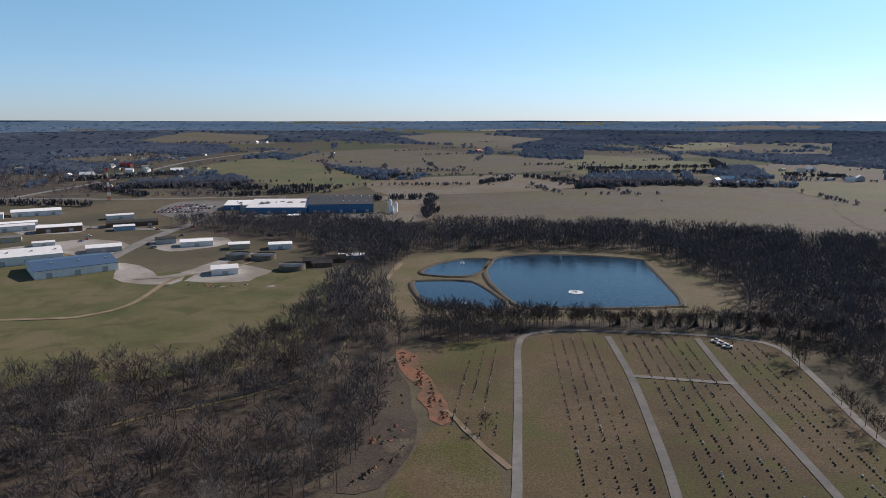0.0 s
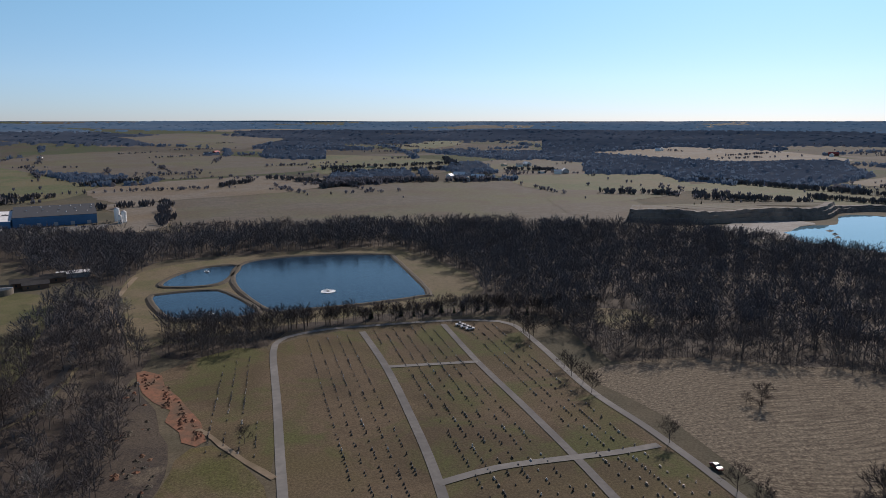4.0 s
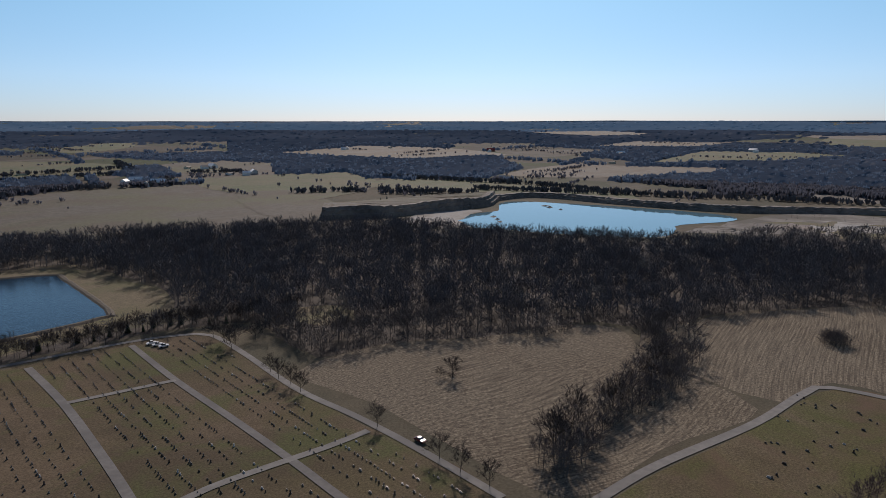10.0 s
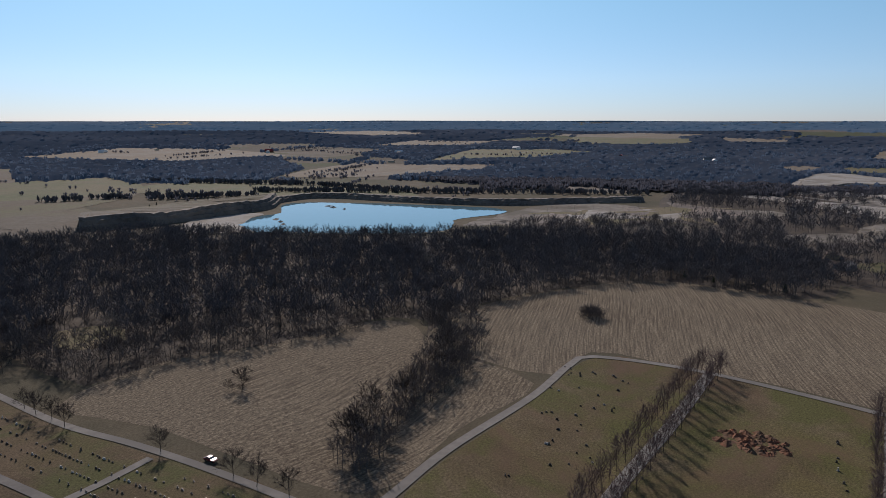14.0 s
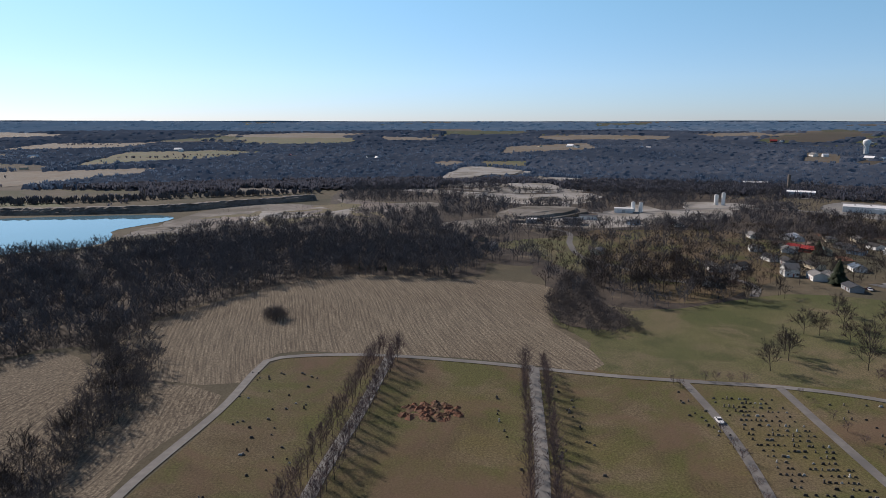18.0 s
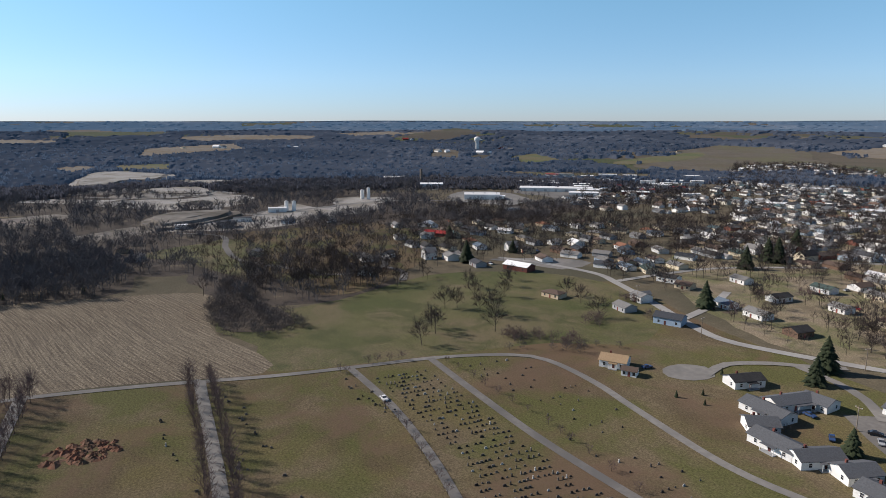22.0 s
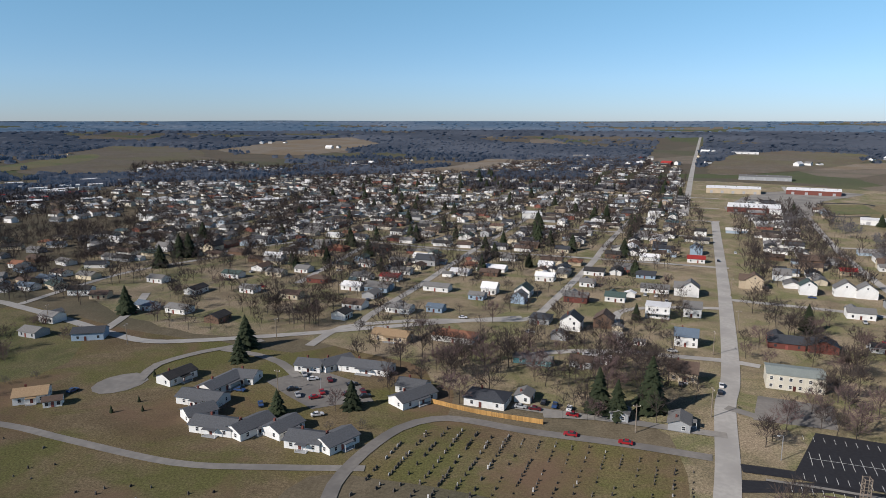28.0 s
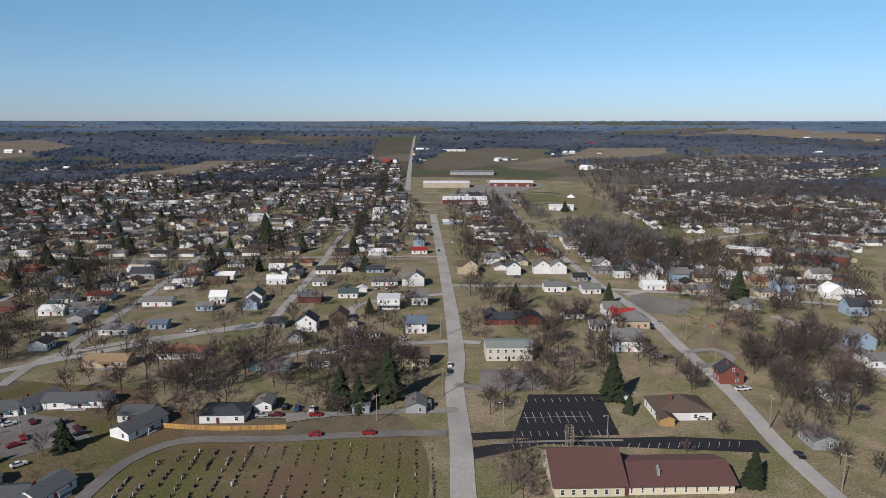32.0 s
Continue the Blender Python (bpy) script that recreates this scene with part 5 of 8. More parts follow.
SPRUCE = conifer(1, 10, 3.1, "spruce", "tall dark green spruce with drooping tiers")
PINE = conifer(2, 10, 3.6, "pine", "broad dark green pine beside houses")
CEDAR = conifer(3, 10, 2.6, "cedar", "small dark red cedar on open grass")


def pick(kinds):
    return kinds[int(rng.integers(0, len(kinds)))]


# avenue rows on both sides of the two pale lanes
for ax, ay, bx, by, n in ((152, 29, 279, 6, 21), (150, -35, 258, -53, 18)):
    d = np.array((bx - ax, by - ay)) / np.hypot(bx - ax, by - ay)
    s = np.array((d[1], -d[0]))
    for i in range(n):
        for side in (-3.7, 3.7):
            q = np.array((ax, ay)) + d * (np.hypot(bx - ax, by - ay) * i / (n - 1)) + s * (side + rng.normal() * 0.3)
            plant(pick(YOUNG), q[0], q[1], rng.uniform(9.5, 12.0) if ay > 0 else rng.uniform(8.5, 11))
for x, y, h in ((162, 267, 9), (143, 226, 8), (141, 217, 9), (141, 209, 9), (139, 200, 9), (139, 157, 9), (137, 127, 9), (135, 117, 9), (135, 106, 9), (150, 274, 11), (152, 268, 11), (150, 284, 9), (147, 262, 10)):
    plant(pick(OAK), x, y, h)
for x, y, h in ((251, -149, 13), (262, -163, 13), (297, -191, 13), (294, -197, 12), (281, -203, 12), (270, -205, 15), (305, -216, 13), (299, -233, 12), (270, -166, 12), (265, -261, 12), (240, -249, 12), (281, -265, 12), (327, -227, 12), (249, -189, 15), (14, 206, 7), (318, -250, 11), (330, -262, 11),
                (387, -148, 14), (376, -153, 15), (384, -164, 14), (379, -170, 15), (369, -175, 15), (376, -186, 14), (371, -192, 15), (354, -193, 13), (362, -180, 14), (380, -140, 15)):
    plant(pick(OAK), x, y, h)
for x, y in ((241, -191), (235, -193), (229, -202), (220, -208), (214, -206), (234, -237), (238, -248), (256, -288), (250, -289), (222, -271)):
    scatter("thicket", np.array((x, y)) + rng.normal(size=(9, 2)) * 3.0, BUSH, REDTWIG, 3.0, 6.0, "reddish bare thicket on the pasture")
for x, y, h in ((189, 168, 10), (185, 171, 5), (186, 166, 4), (192, 170, 4), (162, 103, 15), (168, 106, 14), (188, 112, 13), (204, 106, 12), (230, 104, 12), (250, 112, 13)):
    plant(pick(OAK), x, y, h)
for x, y, h in ((337, 67, 8), (340, 64, 7), (334, 65, 7), (341, 69, 6), (210, -199, 6), (205, -203, 6), (214, -195, 5), (225, -179, 4), (223, -185, 4), (230, -188, 4), (186, 170, 3.5), (207, -215, 4), (200, -222, 4)):
    plant(pick(SHRUB), x, y, h)
for x, y in ((227, -147), (217, -146.5), (206, -146), (197, -145), (188, -145), (179, -144), (170, -144), (158, -143), (151, -142), (145, -141), (136, -140), (125, -138), (113, -136)):
    plant(pick(CRAB), x, y, rng.uniform(3.2, 4.4))
for x, y in ((240, -104), (236, -105), (188, -102), (197, -102), (180, -101), (171, -99), (164, -97), (156, -95), (148, -93), (140, -91), (243, -118), (242, -122), (241, -127), (239, -132)):
    plant(pick(CRAB), x, y, rng.uniform(4.0, 5.6))
# hedge trees round the lagoons
for i in range(46):
    s = i / 45
    x, y = np.interp(s, [0, 0.3, 1], [40, 80, 200]), np.interp(s, [0, 0.3, 0.7, 1], [322, 320, 312, 292])
    plant(pick(OAK), x + rng.normal() * 2, y + rng.normal() * 3, rng.uniform(8, 12.5))
for x, y, h in ((-96, 214, 16), (-60, 250, 14), (-112, 230, 15), (-75, 288, 14), (-130, 222, 13), (-84, 252, 12)):
    plant(pick(OAK), x, y, h)
for x, y, h in ((-58, 152, 13), (-40, 190, 12), (-118, 200, 14), (-45, 240, 13), (-30, 360, 14), (214, 268, 12), (330, 240, 13), (320, 180, 13), (400, 190, 14)):
    plant(SYCAMORE, x, y, h)
for x, y, h in ((92, -206, 8), (129, -253, 10), (134, -270, 13), (221, -311, 13), (269, -420, 14), (275, -455, 15), (269, -458, 16), (293, -523, 14), (163, -523, 13), (120, -558, 12), (14, -581, 12), (11, -557, 14), (402, -321, 9), (391, -270, 14), (484, -316, 10), (68, -215, 9)):
    plant(PINE, x, y, h * 1.2)
for x, y, h in ((-36, -229, 16), (-18, -226, 13), (-24, -222, 11), (-115, -209, 14), (-125, -146, 9), (-123, -335, 11), (-253, -322, 15), (-309, -343, 8), (-115, -197, 6), (-175, -328, 10), (-44, -343, 7), (-286, -439, 13), (-220, -445, 10), (158, -450, 10), (172, -484, 9), (159, -517, 9), (147, -546, 10), (113, -549, 12)):
    plant(SPRUCE, x, y, h * 1.3)
for x, y, h in ((-54, -693, 14), (10, -603, 14), (13, -635, 15), (142, -651, 12), (111, -1177, 14), (124, -1134, 15), (105, -1160, 13), (-313, -698, 11), (-255, -766, 12)):
    plant(PINE, x, y, h * 1.2)
for i in range(34):
    x, y = ((10, 640), (28, 632), (45, 636), (70, 640))[i % 4]
    plant(CEDAR, x + rng.normal() * 10, y + rng.normal() * 8, rng.uniform(4, 8))
for x, y in ((0, 700), (-10, 690), (150, 316), (146, 318), (118, 322), (126, 321), (88, 324), (104, 323), (110, 320), (132, 318), (138, 320), (160, 306), (166, 300), (560, 205), (300, 205), (480, 92), (455, 30), (447, 12), (440, -15), (437, -28), (580, 640), (600, 650), (640, 640), (655, 620)):
    plant(CEDAR, x, y, rng.uniform(3.5, 6.5))
for x, y, h in ((150, -198, 3), (140, -201, 2.4), (146, -208, 2.6), (155, -232, 3.2), (128, -219, 3)):
    plant(CEDAR, x, y, h)

# ---- gravestones ----
GRANITE = mat("grey_granite", (0.16, 0.138, 0.115), (0.1, 0.088, 0.075), 6.0, 0.5, 0.38, 0.0, rand=0.45, spec=0.5, island=True)
DARKSTONE = mat("black_granite", (0.055, 0.048, 0.045), (0.03, 0.027, 0.026), 6.0, 0.5, 0.32, 0.0, rand=0.3, spec=0.5, island=True)
PALESTONE = mat("pale_marble", (0.5, 0.49, 0.47), (0.38, 0.37, 0.35), 5.0, 0.5, 0.6, 0.0, rand=0.2)


def stone_mesh(kind):
    """A slab with a curved or straight top."""
    w, h, d = ((1.0, 0.75, 0.22), (0.7, 0.95, 0.2), (1.3, 0.7, 0.25), (0.5, 1.3, 0.45))[kind]
    tops = [(-w / 2, h * 0.82), (-w * 0.3, h * 0.96), (0, h), (w * 0.3, h * 0.96), (w / 2, h * 0.82)] if kind != 2 else [(-w / 2, h * 0.94), (-w * 0.46, h), (w * 0.46, h), (w / 2, h * 0.94)]
    ring = [(-w / 2, 0.18)] + tops + [(w / 2, 0.18)]
    n = len(ring)
    v = [(x, -d / 2, z) for x, z in ring] + [(x, d / 2, z) for x, z in ring]
    f = [tuple(range(n)), tuple(range(2 * n - 1, n - 1, -1))] + [(i, n + i, n + (i + 1) % n, (i + 1) % n) for i in range(n)]
    bw, bd = w / 2 + 0.15, d / 2 + 0.12
    bv = [(x, y, z) for z in (-0.1, 0.2) for x, y in ((-bw, -bd), (bw, -bd), (bw, bd), (-bw, bd))]
    bf = [(4, 5, 6, 7), (0, 1, 5, 4), (1, 2, 6, 5), (2, 3, 7, 6), (3, 0, 4, 7)]
    return v, f, bv, bf


STONES = []
for kind in range(4):
    v, f, bv, bf = stone_mesh(kind)
    for m, word in ((DARKSTONE, "polished dark granite"), (GRANITE, "weathered grey granite"), (PALESTONE, "pale marble")):
        base = tagged(new("gravestone"), word + " gravestone on a low plinth", "gravestone", "gravestones in rows")
        new("slab", mesh_of("slab", v, f, m)).parent = base
        new("plinth", mesh_of("plinth", bv, bf, GRANITE)).parent = base
        STONES.append(base)


def grave_rows(ax, ay, heading, rows, pitch, length, gap, outline, keep=0.8, turn=0):
    """Places of gravestones: rows along the heading, set one pitch apart, inside an outline."""
    d = np.array((math.sin(radians(heading)), math.cos(radians(heading))))
    s = np.array((d[1], -d[0]))
    out = []
    for i in range(rows):
        t = rng.uniform(0, gap)
        while t < length:
            q = np.array((ax, ay)) + s * pitch * i + d * t
            if rng.uniform() < keep and inside(outline, q[0], q[1]):
                out.append((q[0] + rng.normal() * 0.1, q[1] + rng.normal() * 0.1, heading + 90 + turn + rng.normal() * 2))
            t += gap * rng.choice([0.8, 0.8, 1, 1, 1.6, 2.6])
    return out


SEC_A = [(33, 110), (40, 250), (47, 302), (70, 303), (69, 253), (58, 166), (50, 110)]
SEC_B = [(62, 110), (72, 166), (81, 250), (82, 304), (112, 302), (107, 246), (101, 160), (99, 110)]
SEC_C = [(109, 110), (111, 160), (118, 246), (123, 299), (142, 293), (143, 255), (134, 207), (131, 165), (130, 110)]
SEC_N = [(229, -112), (226, -134), (196, -133), (150, -128), (95, -126), (95, -85), (160, -106), (205, -112)]
SEC_SE = [(33, -207), (5, -202), (-44, -194), (-37, -160), (-28, -120), (60, -120), (52, -170), (44, -196)]
SEC_W = [(-3, 205), (17, 195), (27, 290), (14, 288)]
SEC_E = [(222, -152), (214, -172), (186, -178), (150, -172), (109, -164), (80, -166), (62, -160), (90, -140), (150, -140)]
near_graves = grave_rows(44, -222, 12, 20, -5.1, 100, 2.3, SEC_SE, 0.95)
rest_se = near_graves[170:]
near_graves = near_graves[:170]
north = grave_rows(98, -140, 8, 40, 3.6, 60, 1.8, SEC_N, 0.9)
rows_of = grave_rows(33, 95, 5, 10, 4.7, 215, 2.2, SEC_A, 0.95) + grave_rows(62, 95, 6, 12, 4.7, 215, 2.2, SEC_B, 0.95) + grave_rows(107, 95, 6, 9, 4.7, 215, 2.2, SEC_C, 0.95)
rows_of += grave_rows(0, 190, 8, 4, 5.0, 110, 2.4, SEC_W, 0.85)
edge = grave_rows(80, -180, 8, 26, 6.0, 60, 3.0, SEC_E, 0.28)
edge += [(x + rng.normal() * 2, y + rng.normal() * 2, 95 + rng.normal() * 5) for x, y in [(rng.uniform(165, 262), rng.uniform(32, 62)) for _ in range(46)] if x - 150 > (62 - y) * 1.5]
edge += [(186 + 3 * rng.normal(), -47 + rng.normal() * 2, 98) for _ in range(14)] + [(rng.uniform(160, 240), rng.choice([-58, -33]) + rng.normal(), 98) for _ in range(26)] + [(rng.uniform(196, 232), -101 + rng.normal() * 2.5, 98) for _ in range(16)]
weights = [0.1, 0.13, 0.06, 0.08, 0.12, 0.07, 0.1, 0.16, 0.05, 0.04, 0.06, 0.03]
for x, y, a in near_graves + north[:60]:
    copy_thing(STONES[int(rng.choice(12, p=weights))], pose(x, y, 0.12, 0, 0, -a))


def stone_field(places, name, material, label):
    vs, fs, at = [], [], 0
    for x, y, a in places:
        v, f, bv, bf = stone_mesh(int(rng.choice([0, 0, 0, 1, 2, 2, 3])))
        c, s, k = math.cos(-radians(a)), math.sin(-radians(a)), rng.uniform(0.5, 0.85)
        for part_v, part_f in ((v, f), (bv, bf)):
            vs += [(x + (p[0] * c - p[1] * s) * k, y + (p[0] * s + p[1] * c) * k, 0.12 + p[2] * k) for p in part_v]
            fs += [tuple(i + at for i in q) for q in part_f]
            at += len(part_v)
    tagged(new(name, mesh_of(name, vs, fs, material)), label, "gravestone", kind="stuff")


rest = rest_se + north[60:] + rows_of + edge
mark = rng.uniform(size=len(rest))
stone_field([q for q, k in zip(rest, mark) if k < 0.4], "gravestones", DARKSTONE, "rows of polished dark granite gravestones")
stone_field([q for q, k in zip(rest, mark) if 0.4 <= k < 0.93], "gravestones", GRANITE, "rows of weathered grey gravestones")
stone_field([q for q, k in zip(rest, mark) if k >= 0.93], "gravestones", PALESTONE, "scattered pale marble gravestones")

# ---- houses ----
def palette(name, base, dark, rough=0.8, fine=2.0, rand=0.12):
    return mat(name, base, dark, fine, 0.25, rough, 0.15, c=tuple(0.85 * k for k in base), rand=rand, local=True)


ROOF = {
    "f": palette("blue_grey_shingles", (0.115, 0.12, 0.13), (0.085, 0.09, 0.098)),
    "s": palette("slate_shingles", (0.055, 0.06, 0.07), (0.04, 0.043, 0.05)), "g": palette("grey_shingles", (0.2, 0.196, 0.19), (0.145, 0.143, 0.14)),
    "b": palette("brown_shingles", (0.12, 0.085, 0.065), (0.085, 0.06, 0.05)), "t": palette("green_shingles", (0.07, 0.105, 0.095), (0.05, 0.075, 0.07)),
    "r": palette("red_metal_roof", (0.36, 0.045, 0.04), (0.28, 0.035, 0.03), 0.5), "o": palette("rust_shingles", (0.26, 0.125, 0.075), (0.19, 0.09, 0.06)),
    "w": palette("white_metal_roof", (0.84, 0.84, 0.84), (0.74, 0.74, 0.74), 0.6), "u": palette("blue_shingles", (0.12, 0.16, 0.21), (0.09, 0.12, 0.155)),
    "y": palette("tan_shingles", (0.36, 0.255, 0.15), (0.29, 0.2, 0.12)), "k": palette("black_shingles", (0.035, 0.034, 0.035), (0.05, 0.048, 0.046)),
}
WALL = {
    "w": palette("white_siding", (0.78, 0.78, 0.76), (0.7, 0.7, 0.68), rand=0.06), "c": palette("cream_siding", (0.68, 0.6, 0.45), (0.6, 0.53, 0.4)),
    "g": palette("grey_siding", (0.36, 0.37, 0.38), (0.3, 0.31, 0.32)), "t": palette("tan_siding", (0.5, 0.41, 0.29), (0.43, 0.35, 0.25)),
    "u": palette("blue_siding", (0.33, 0.43, 0.54), (0.28, 0.37, 0.47)), "r": palette("red_brick", (0.2, 0.07, 0.055), (0.15, 0.055, 0.044), 0.9, 6.0),
    "n": palette("brown_siding", (0.16, 0.1, 0.07), (0.12, 0.08, 0.055)), "e": palette("teal_siding", (0.14, 0.33, 0.36), (0.12, 0.28, 0.3)),
    "y": palette("raw_boards", (0.5, 0.32, 0.13), (0.42, 0.26, 0.1)),
}
TRIM = mat("white_trim", (0.8, 0.8, 0.78), (0.72, 0.72, 0.7), 3.0, 0.3, 0.6, 0.0)
GLASS = mat("window_glass", (0.03, 0.035, 0.045), (0.05, 0.055, 0.065), 0.6, 0.2, 0.08, 0.0, spec=0.8)
DOORRED = mat("door_paint", (0.2, 0.06, 0.05), (0.15, 0.05, 0.04), 2.0, 0.3, 0.6, 0.0, rand=0.6)
BRICK = WALL["r"]
WORD_ROOF = {"f": "blue grey", "s": "slate grey", "g": "grey", "b": "brown", "t": "green", "r": "red metal", "o": "rust brown", "w": "white metal", "u": "blue grey", "y": "tan", "k": "black"}
WORD_WALL = {"w": "white clapboard", "c": "cream", "g": "grey", "t": "tan", "u": "pale blue", "r": "red brick", "n": "brown", "e": "teal", "y": "raw board"}


def box(x0, x1, y0, y1, z0, z1):
    v = [(x, y, z) for z in (z0, z1) for x, y in ((x0, y0), (x1, y0), (x1, y1), (x0, y1))]
    return v, [(3, 2, 1, 0), (4, 5, 6, 7), (0, 1, 5, 4), (1, 2, 6, 5), (2, 3, 7, 6), (3, 0, 4, 7)]


def gable_walls(l, w, h, rise):
    """Walls with gable ends; the ridge runs along x."""
    v = [(x, y, z) for x in (-l / 2, l / 2) for y, z in ((-w / 2, -0.3), (-w / 2, h), (0, h + rise), (w / 2, h), (w / 2, -0.3))]
    return v, [(0, 1, 2, 3, 4), (9, 8, 7, 6, 5), (0, 5, 6, 1), (4, 3, 8, 9)]


def gable_roof(l, w, h, rise, over=0.45, thick=0.18):
    s = rise / (w / 2)
    top, low = h + rise + 0.04, h - over * s + 0.04
    ys = (-w / 2 - over, 0, w / 2 + over)
    v = [(x, y, z + dz) for x in (-l / 2 - over, l / 2 + over) for dz in (0, thick) for y, z in zip(ys, (low, top, low))]
    return v, [(0, 1, 7, 6), (1, 2, 8, 7), (9, 10, 4, 3), (10, 11, 5, 4), (0, 3, 4, 1), (1, 4, 5, 2), (7, 10, 9, 6), (8, 11, 10, 7), (6, 9, 3, 0), (2, 5, 11, 8)]


def hip_roof(l, w, h, rise, over=0.45):
    a, b, k = l / 2 + over, w / 2 + over, max(0.2, l / 2 - w / 2)
    z0 = h - 0.08
    v = [(-a, -b, z0), (a, -b, z0), (a, b, z0), (-a, b, z0), (-a, -b, z0 + 0.16), (a, -b, z0 + 0.16), (a, b, z0 + 0.16), (-a, b, z0 + 0.16), (-k, 0, z0 + rise), (k, 0, z0 + rise)]
    return v, [(3, 2, 1, 0), (0, 1, 5, 4), (1, 2, 6, 5), (2, 3, 7, 6), (3, 0, 4, 7), (4, 5, 9, 8), (6, 7, 8, 9), (5, 6, 9), (7, 4, 8)]


def piece(name, vf, material, parent, label="", at=None):
    ob = new(name, mesh_of(name, vf[0], vf[1], material))
    ob.parent = parent
    if at is not None:
        ob.matrix_basis = at
    if label:
        ob["label"] = label
    return ob


PANE_MESH, FRAME_MESH, DOOR_MESH = {}, {}, {}


def window(parent, x, y, z, turn, w=1.0, h=1.3, detail=True):
    key = (w, h)
    if key not in FRAME_MESH:
        v, f = [], []
        for q in (box(-w / 2 - 0.09, -w / 2, -0.03, 0.07, -h / 2, h / 2), box(w / 2, w / 2 + 0.09, -0.03, 0.07, -h / 2, h / 2), box(-w / 2 - 0.09, w / 2 + 0.09, -0.03, 0.07, h / 2, h / 2 + 0.09), box(-w / 2 - 0.14, w / 2 + 0.14, -0.03, 0.1, -h / 2 - 0.09, -h / 2), box(-w / 2, w / 2, -0.03, 0.05, -0.03, 0.03)):
            f += [tuple(i + len(v) for i in k) for k in q[1]]
            v += q[0]
        FRAME_MESH[key] = mesh_of("window", v, f, TRIM)
        PANE_MESH[key] = mesh_of("pane", *box(-w / 2, w / 2, -0.03, 0.03, -h / 2, h / 2), GLASS)
    ob = new("window", FRAME_MESH[key] if detail else PANE_MESH[key])
    ob.parent = parent
    ob.matrix_basis = pose(x, y, z, 0, 0, turn)
    if detail:
        new("pane", PANE_MESH[key]).parent = ob
    return ob


def door(parent, x, y, turn, w=1.0, h=2.05):
    if not DOOR_MESH:
        DOOR_MESH["m"] = mesh_of("door", *box(-w / 2, w / 2, -0.03, 0.08, 0, h), DOORRED)
    ob = new("door", DOOR_MESH["m"])
    ob.parent = parent
    ob.matrix_basis = pose(x, y, 0, 0, 0, turn)
    return ob


def house(x, y, l, w, h, heading, code, detail=2, name="house", label="", group="houses of the town"):
    """A house whose ridge points along the heading. detail: 2 near, 1 middle, 0 far."""
    roof, wall, kind = code.split()
    base = tagged(new(name), label or WORD_WALL[wall] + " house with a " + WORD_ROOF[roof] + " roof on a grass yard", "house", group)
    base.matrix_basis = pose(x, y, float(land(x, y)), 0, 0, 90 - heading)
    rise = w * 0.5 * (0.4 if h < 4 else 0.7)
    if kind == "hip":
        piece("wall", box(-l / 2, l / 2, -w / 2, w / 2, -0.3, h), WALL[wall], base)
        piece("roof", hip_roof(l, w, h, rise), ROOF[roof], base)
    else:
        piece("wall", gable_walls(l, w, h, rise), WALL[wall], base)
        piece("roof", gable_roof(l, w, h, rise), ROOF[roof], base)
    if kind == "ell":
        at = pose(l * 0.22, -w * 0.42, 0, 0, 0, 90)
        piece("wing_wall", gable_walls(w * 0.9, l * 0.42, h * 0.98, rise * 0.85), WALL[wall], base, at=at)
        piece("wing_roof", gable_roof(w * 0.9, l * 0.42, h * 0.98, rise * 0.85), ROOF[roof], base, at=at)
    if detail:
        door(base, rng.uniform(-0.1, 0.1) * l, w / 2, 0)
        places = [(-l * 0.33, w / 2, 0), (l * 0.3, w / 2, 0), (-l * 0.3, -w / 2, 180), (l * 0.1, -w / 2, 180), (l / 2, w * 0.2, -90), (-l / 2, -w * 0.2, 90)]
        for px_, py_, turn in places if detail > 1 else places[:4]:
            window(base, px_, py_, min(1.6, h * 0.55), turn, detail=detail > 1)
            if h > 4.5 and detail > 1:
                window(base, px_, py_, 4.1, turn, detail=False)
        if h > 4.5:
            window(base, l / 2, 0, h + rise * 0.3, -90, 0.8, 1.0, detail > 1)
    if detail > 1:
        piece("chimney", box(l * 0.16, l * 0.16 + 0.7, -0.2 * w, -0.2 * w + 0.6, h, h + rise + 0.7), BRICK, base, "brick chimney")
        if kind != "hip" and l > 8 and h < 5:
            piece("porch_roof", box(-l * 0.2, l * 0.12, w / 2, w / 2 + 1.9, 2.5, 2.66), ROOF[roof], base, at=pose(0, 0, 0))
            for sx in (-l * 0.19, l * 0.11):
                piece("porch_post", box(sx - 0.07, sx + 0.07, w / 2 + 1.7, w / 2 + 1.84, -0.1, 2.5), TRIM, base)
            piece("porch_floor", box(-l * 0.2, l * 0.12, w / 2, w / 2 + 1.9, -0.2, 0.25), WALL["g"], base)
    return base


PINE_STREET = [
    (21, -228, 15, 10, 3, 102, "s w hip"),
    (8, -233, 7, 6, 2.6, 12, "g w gab"),
    (6, -272, 16, 6, 2.6, 102, "g e gab"),
    (-14, -272, 9, 7, 3, 102, "b g gab"),
    (-22, -277, 5, 8, 2.6, 12, "w w gab"),
    (-53, -264, 11, 9, 4, 102, "b t gab"),
    (-44, -219, 9, 7, 2.8, 12, "g g gab"),
    (-25, -222, 6, 6, 3, 12, "g g gab"),
    (72, -293, 18, 9, 3, 102, "y t gab"),
    (43, -297, 20, 10, 3, 102, "o w hip"),
    (-41, -303, 5, 3, 2.2, 102, "g w gab"),
    (-33, -323, 4, 5, 2.4, 12, "g c gab"),
]
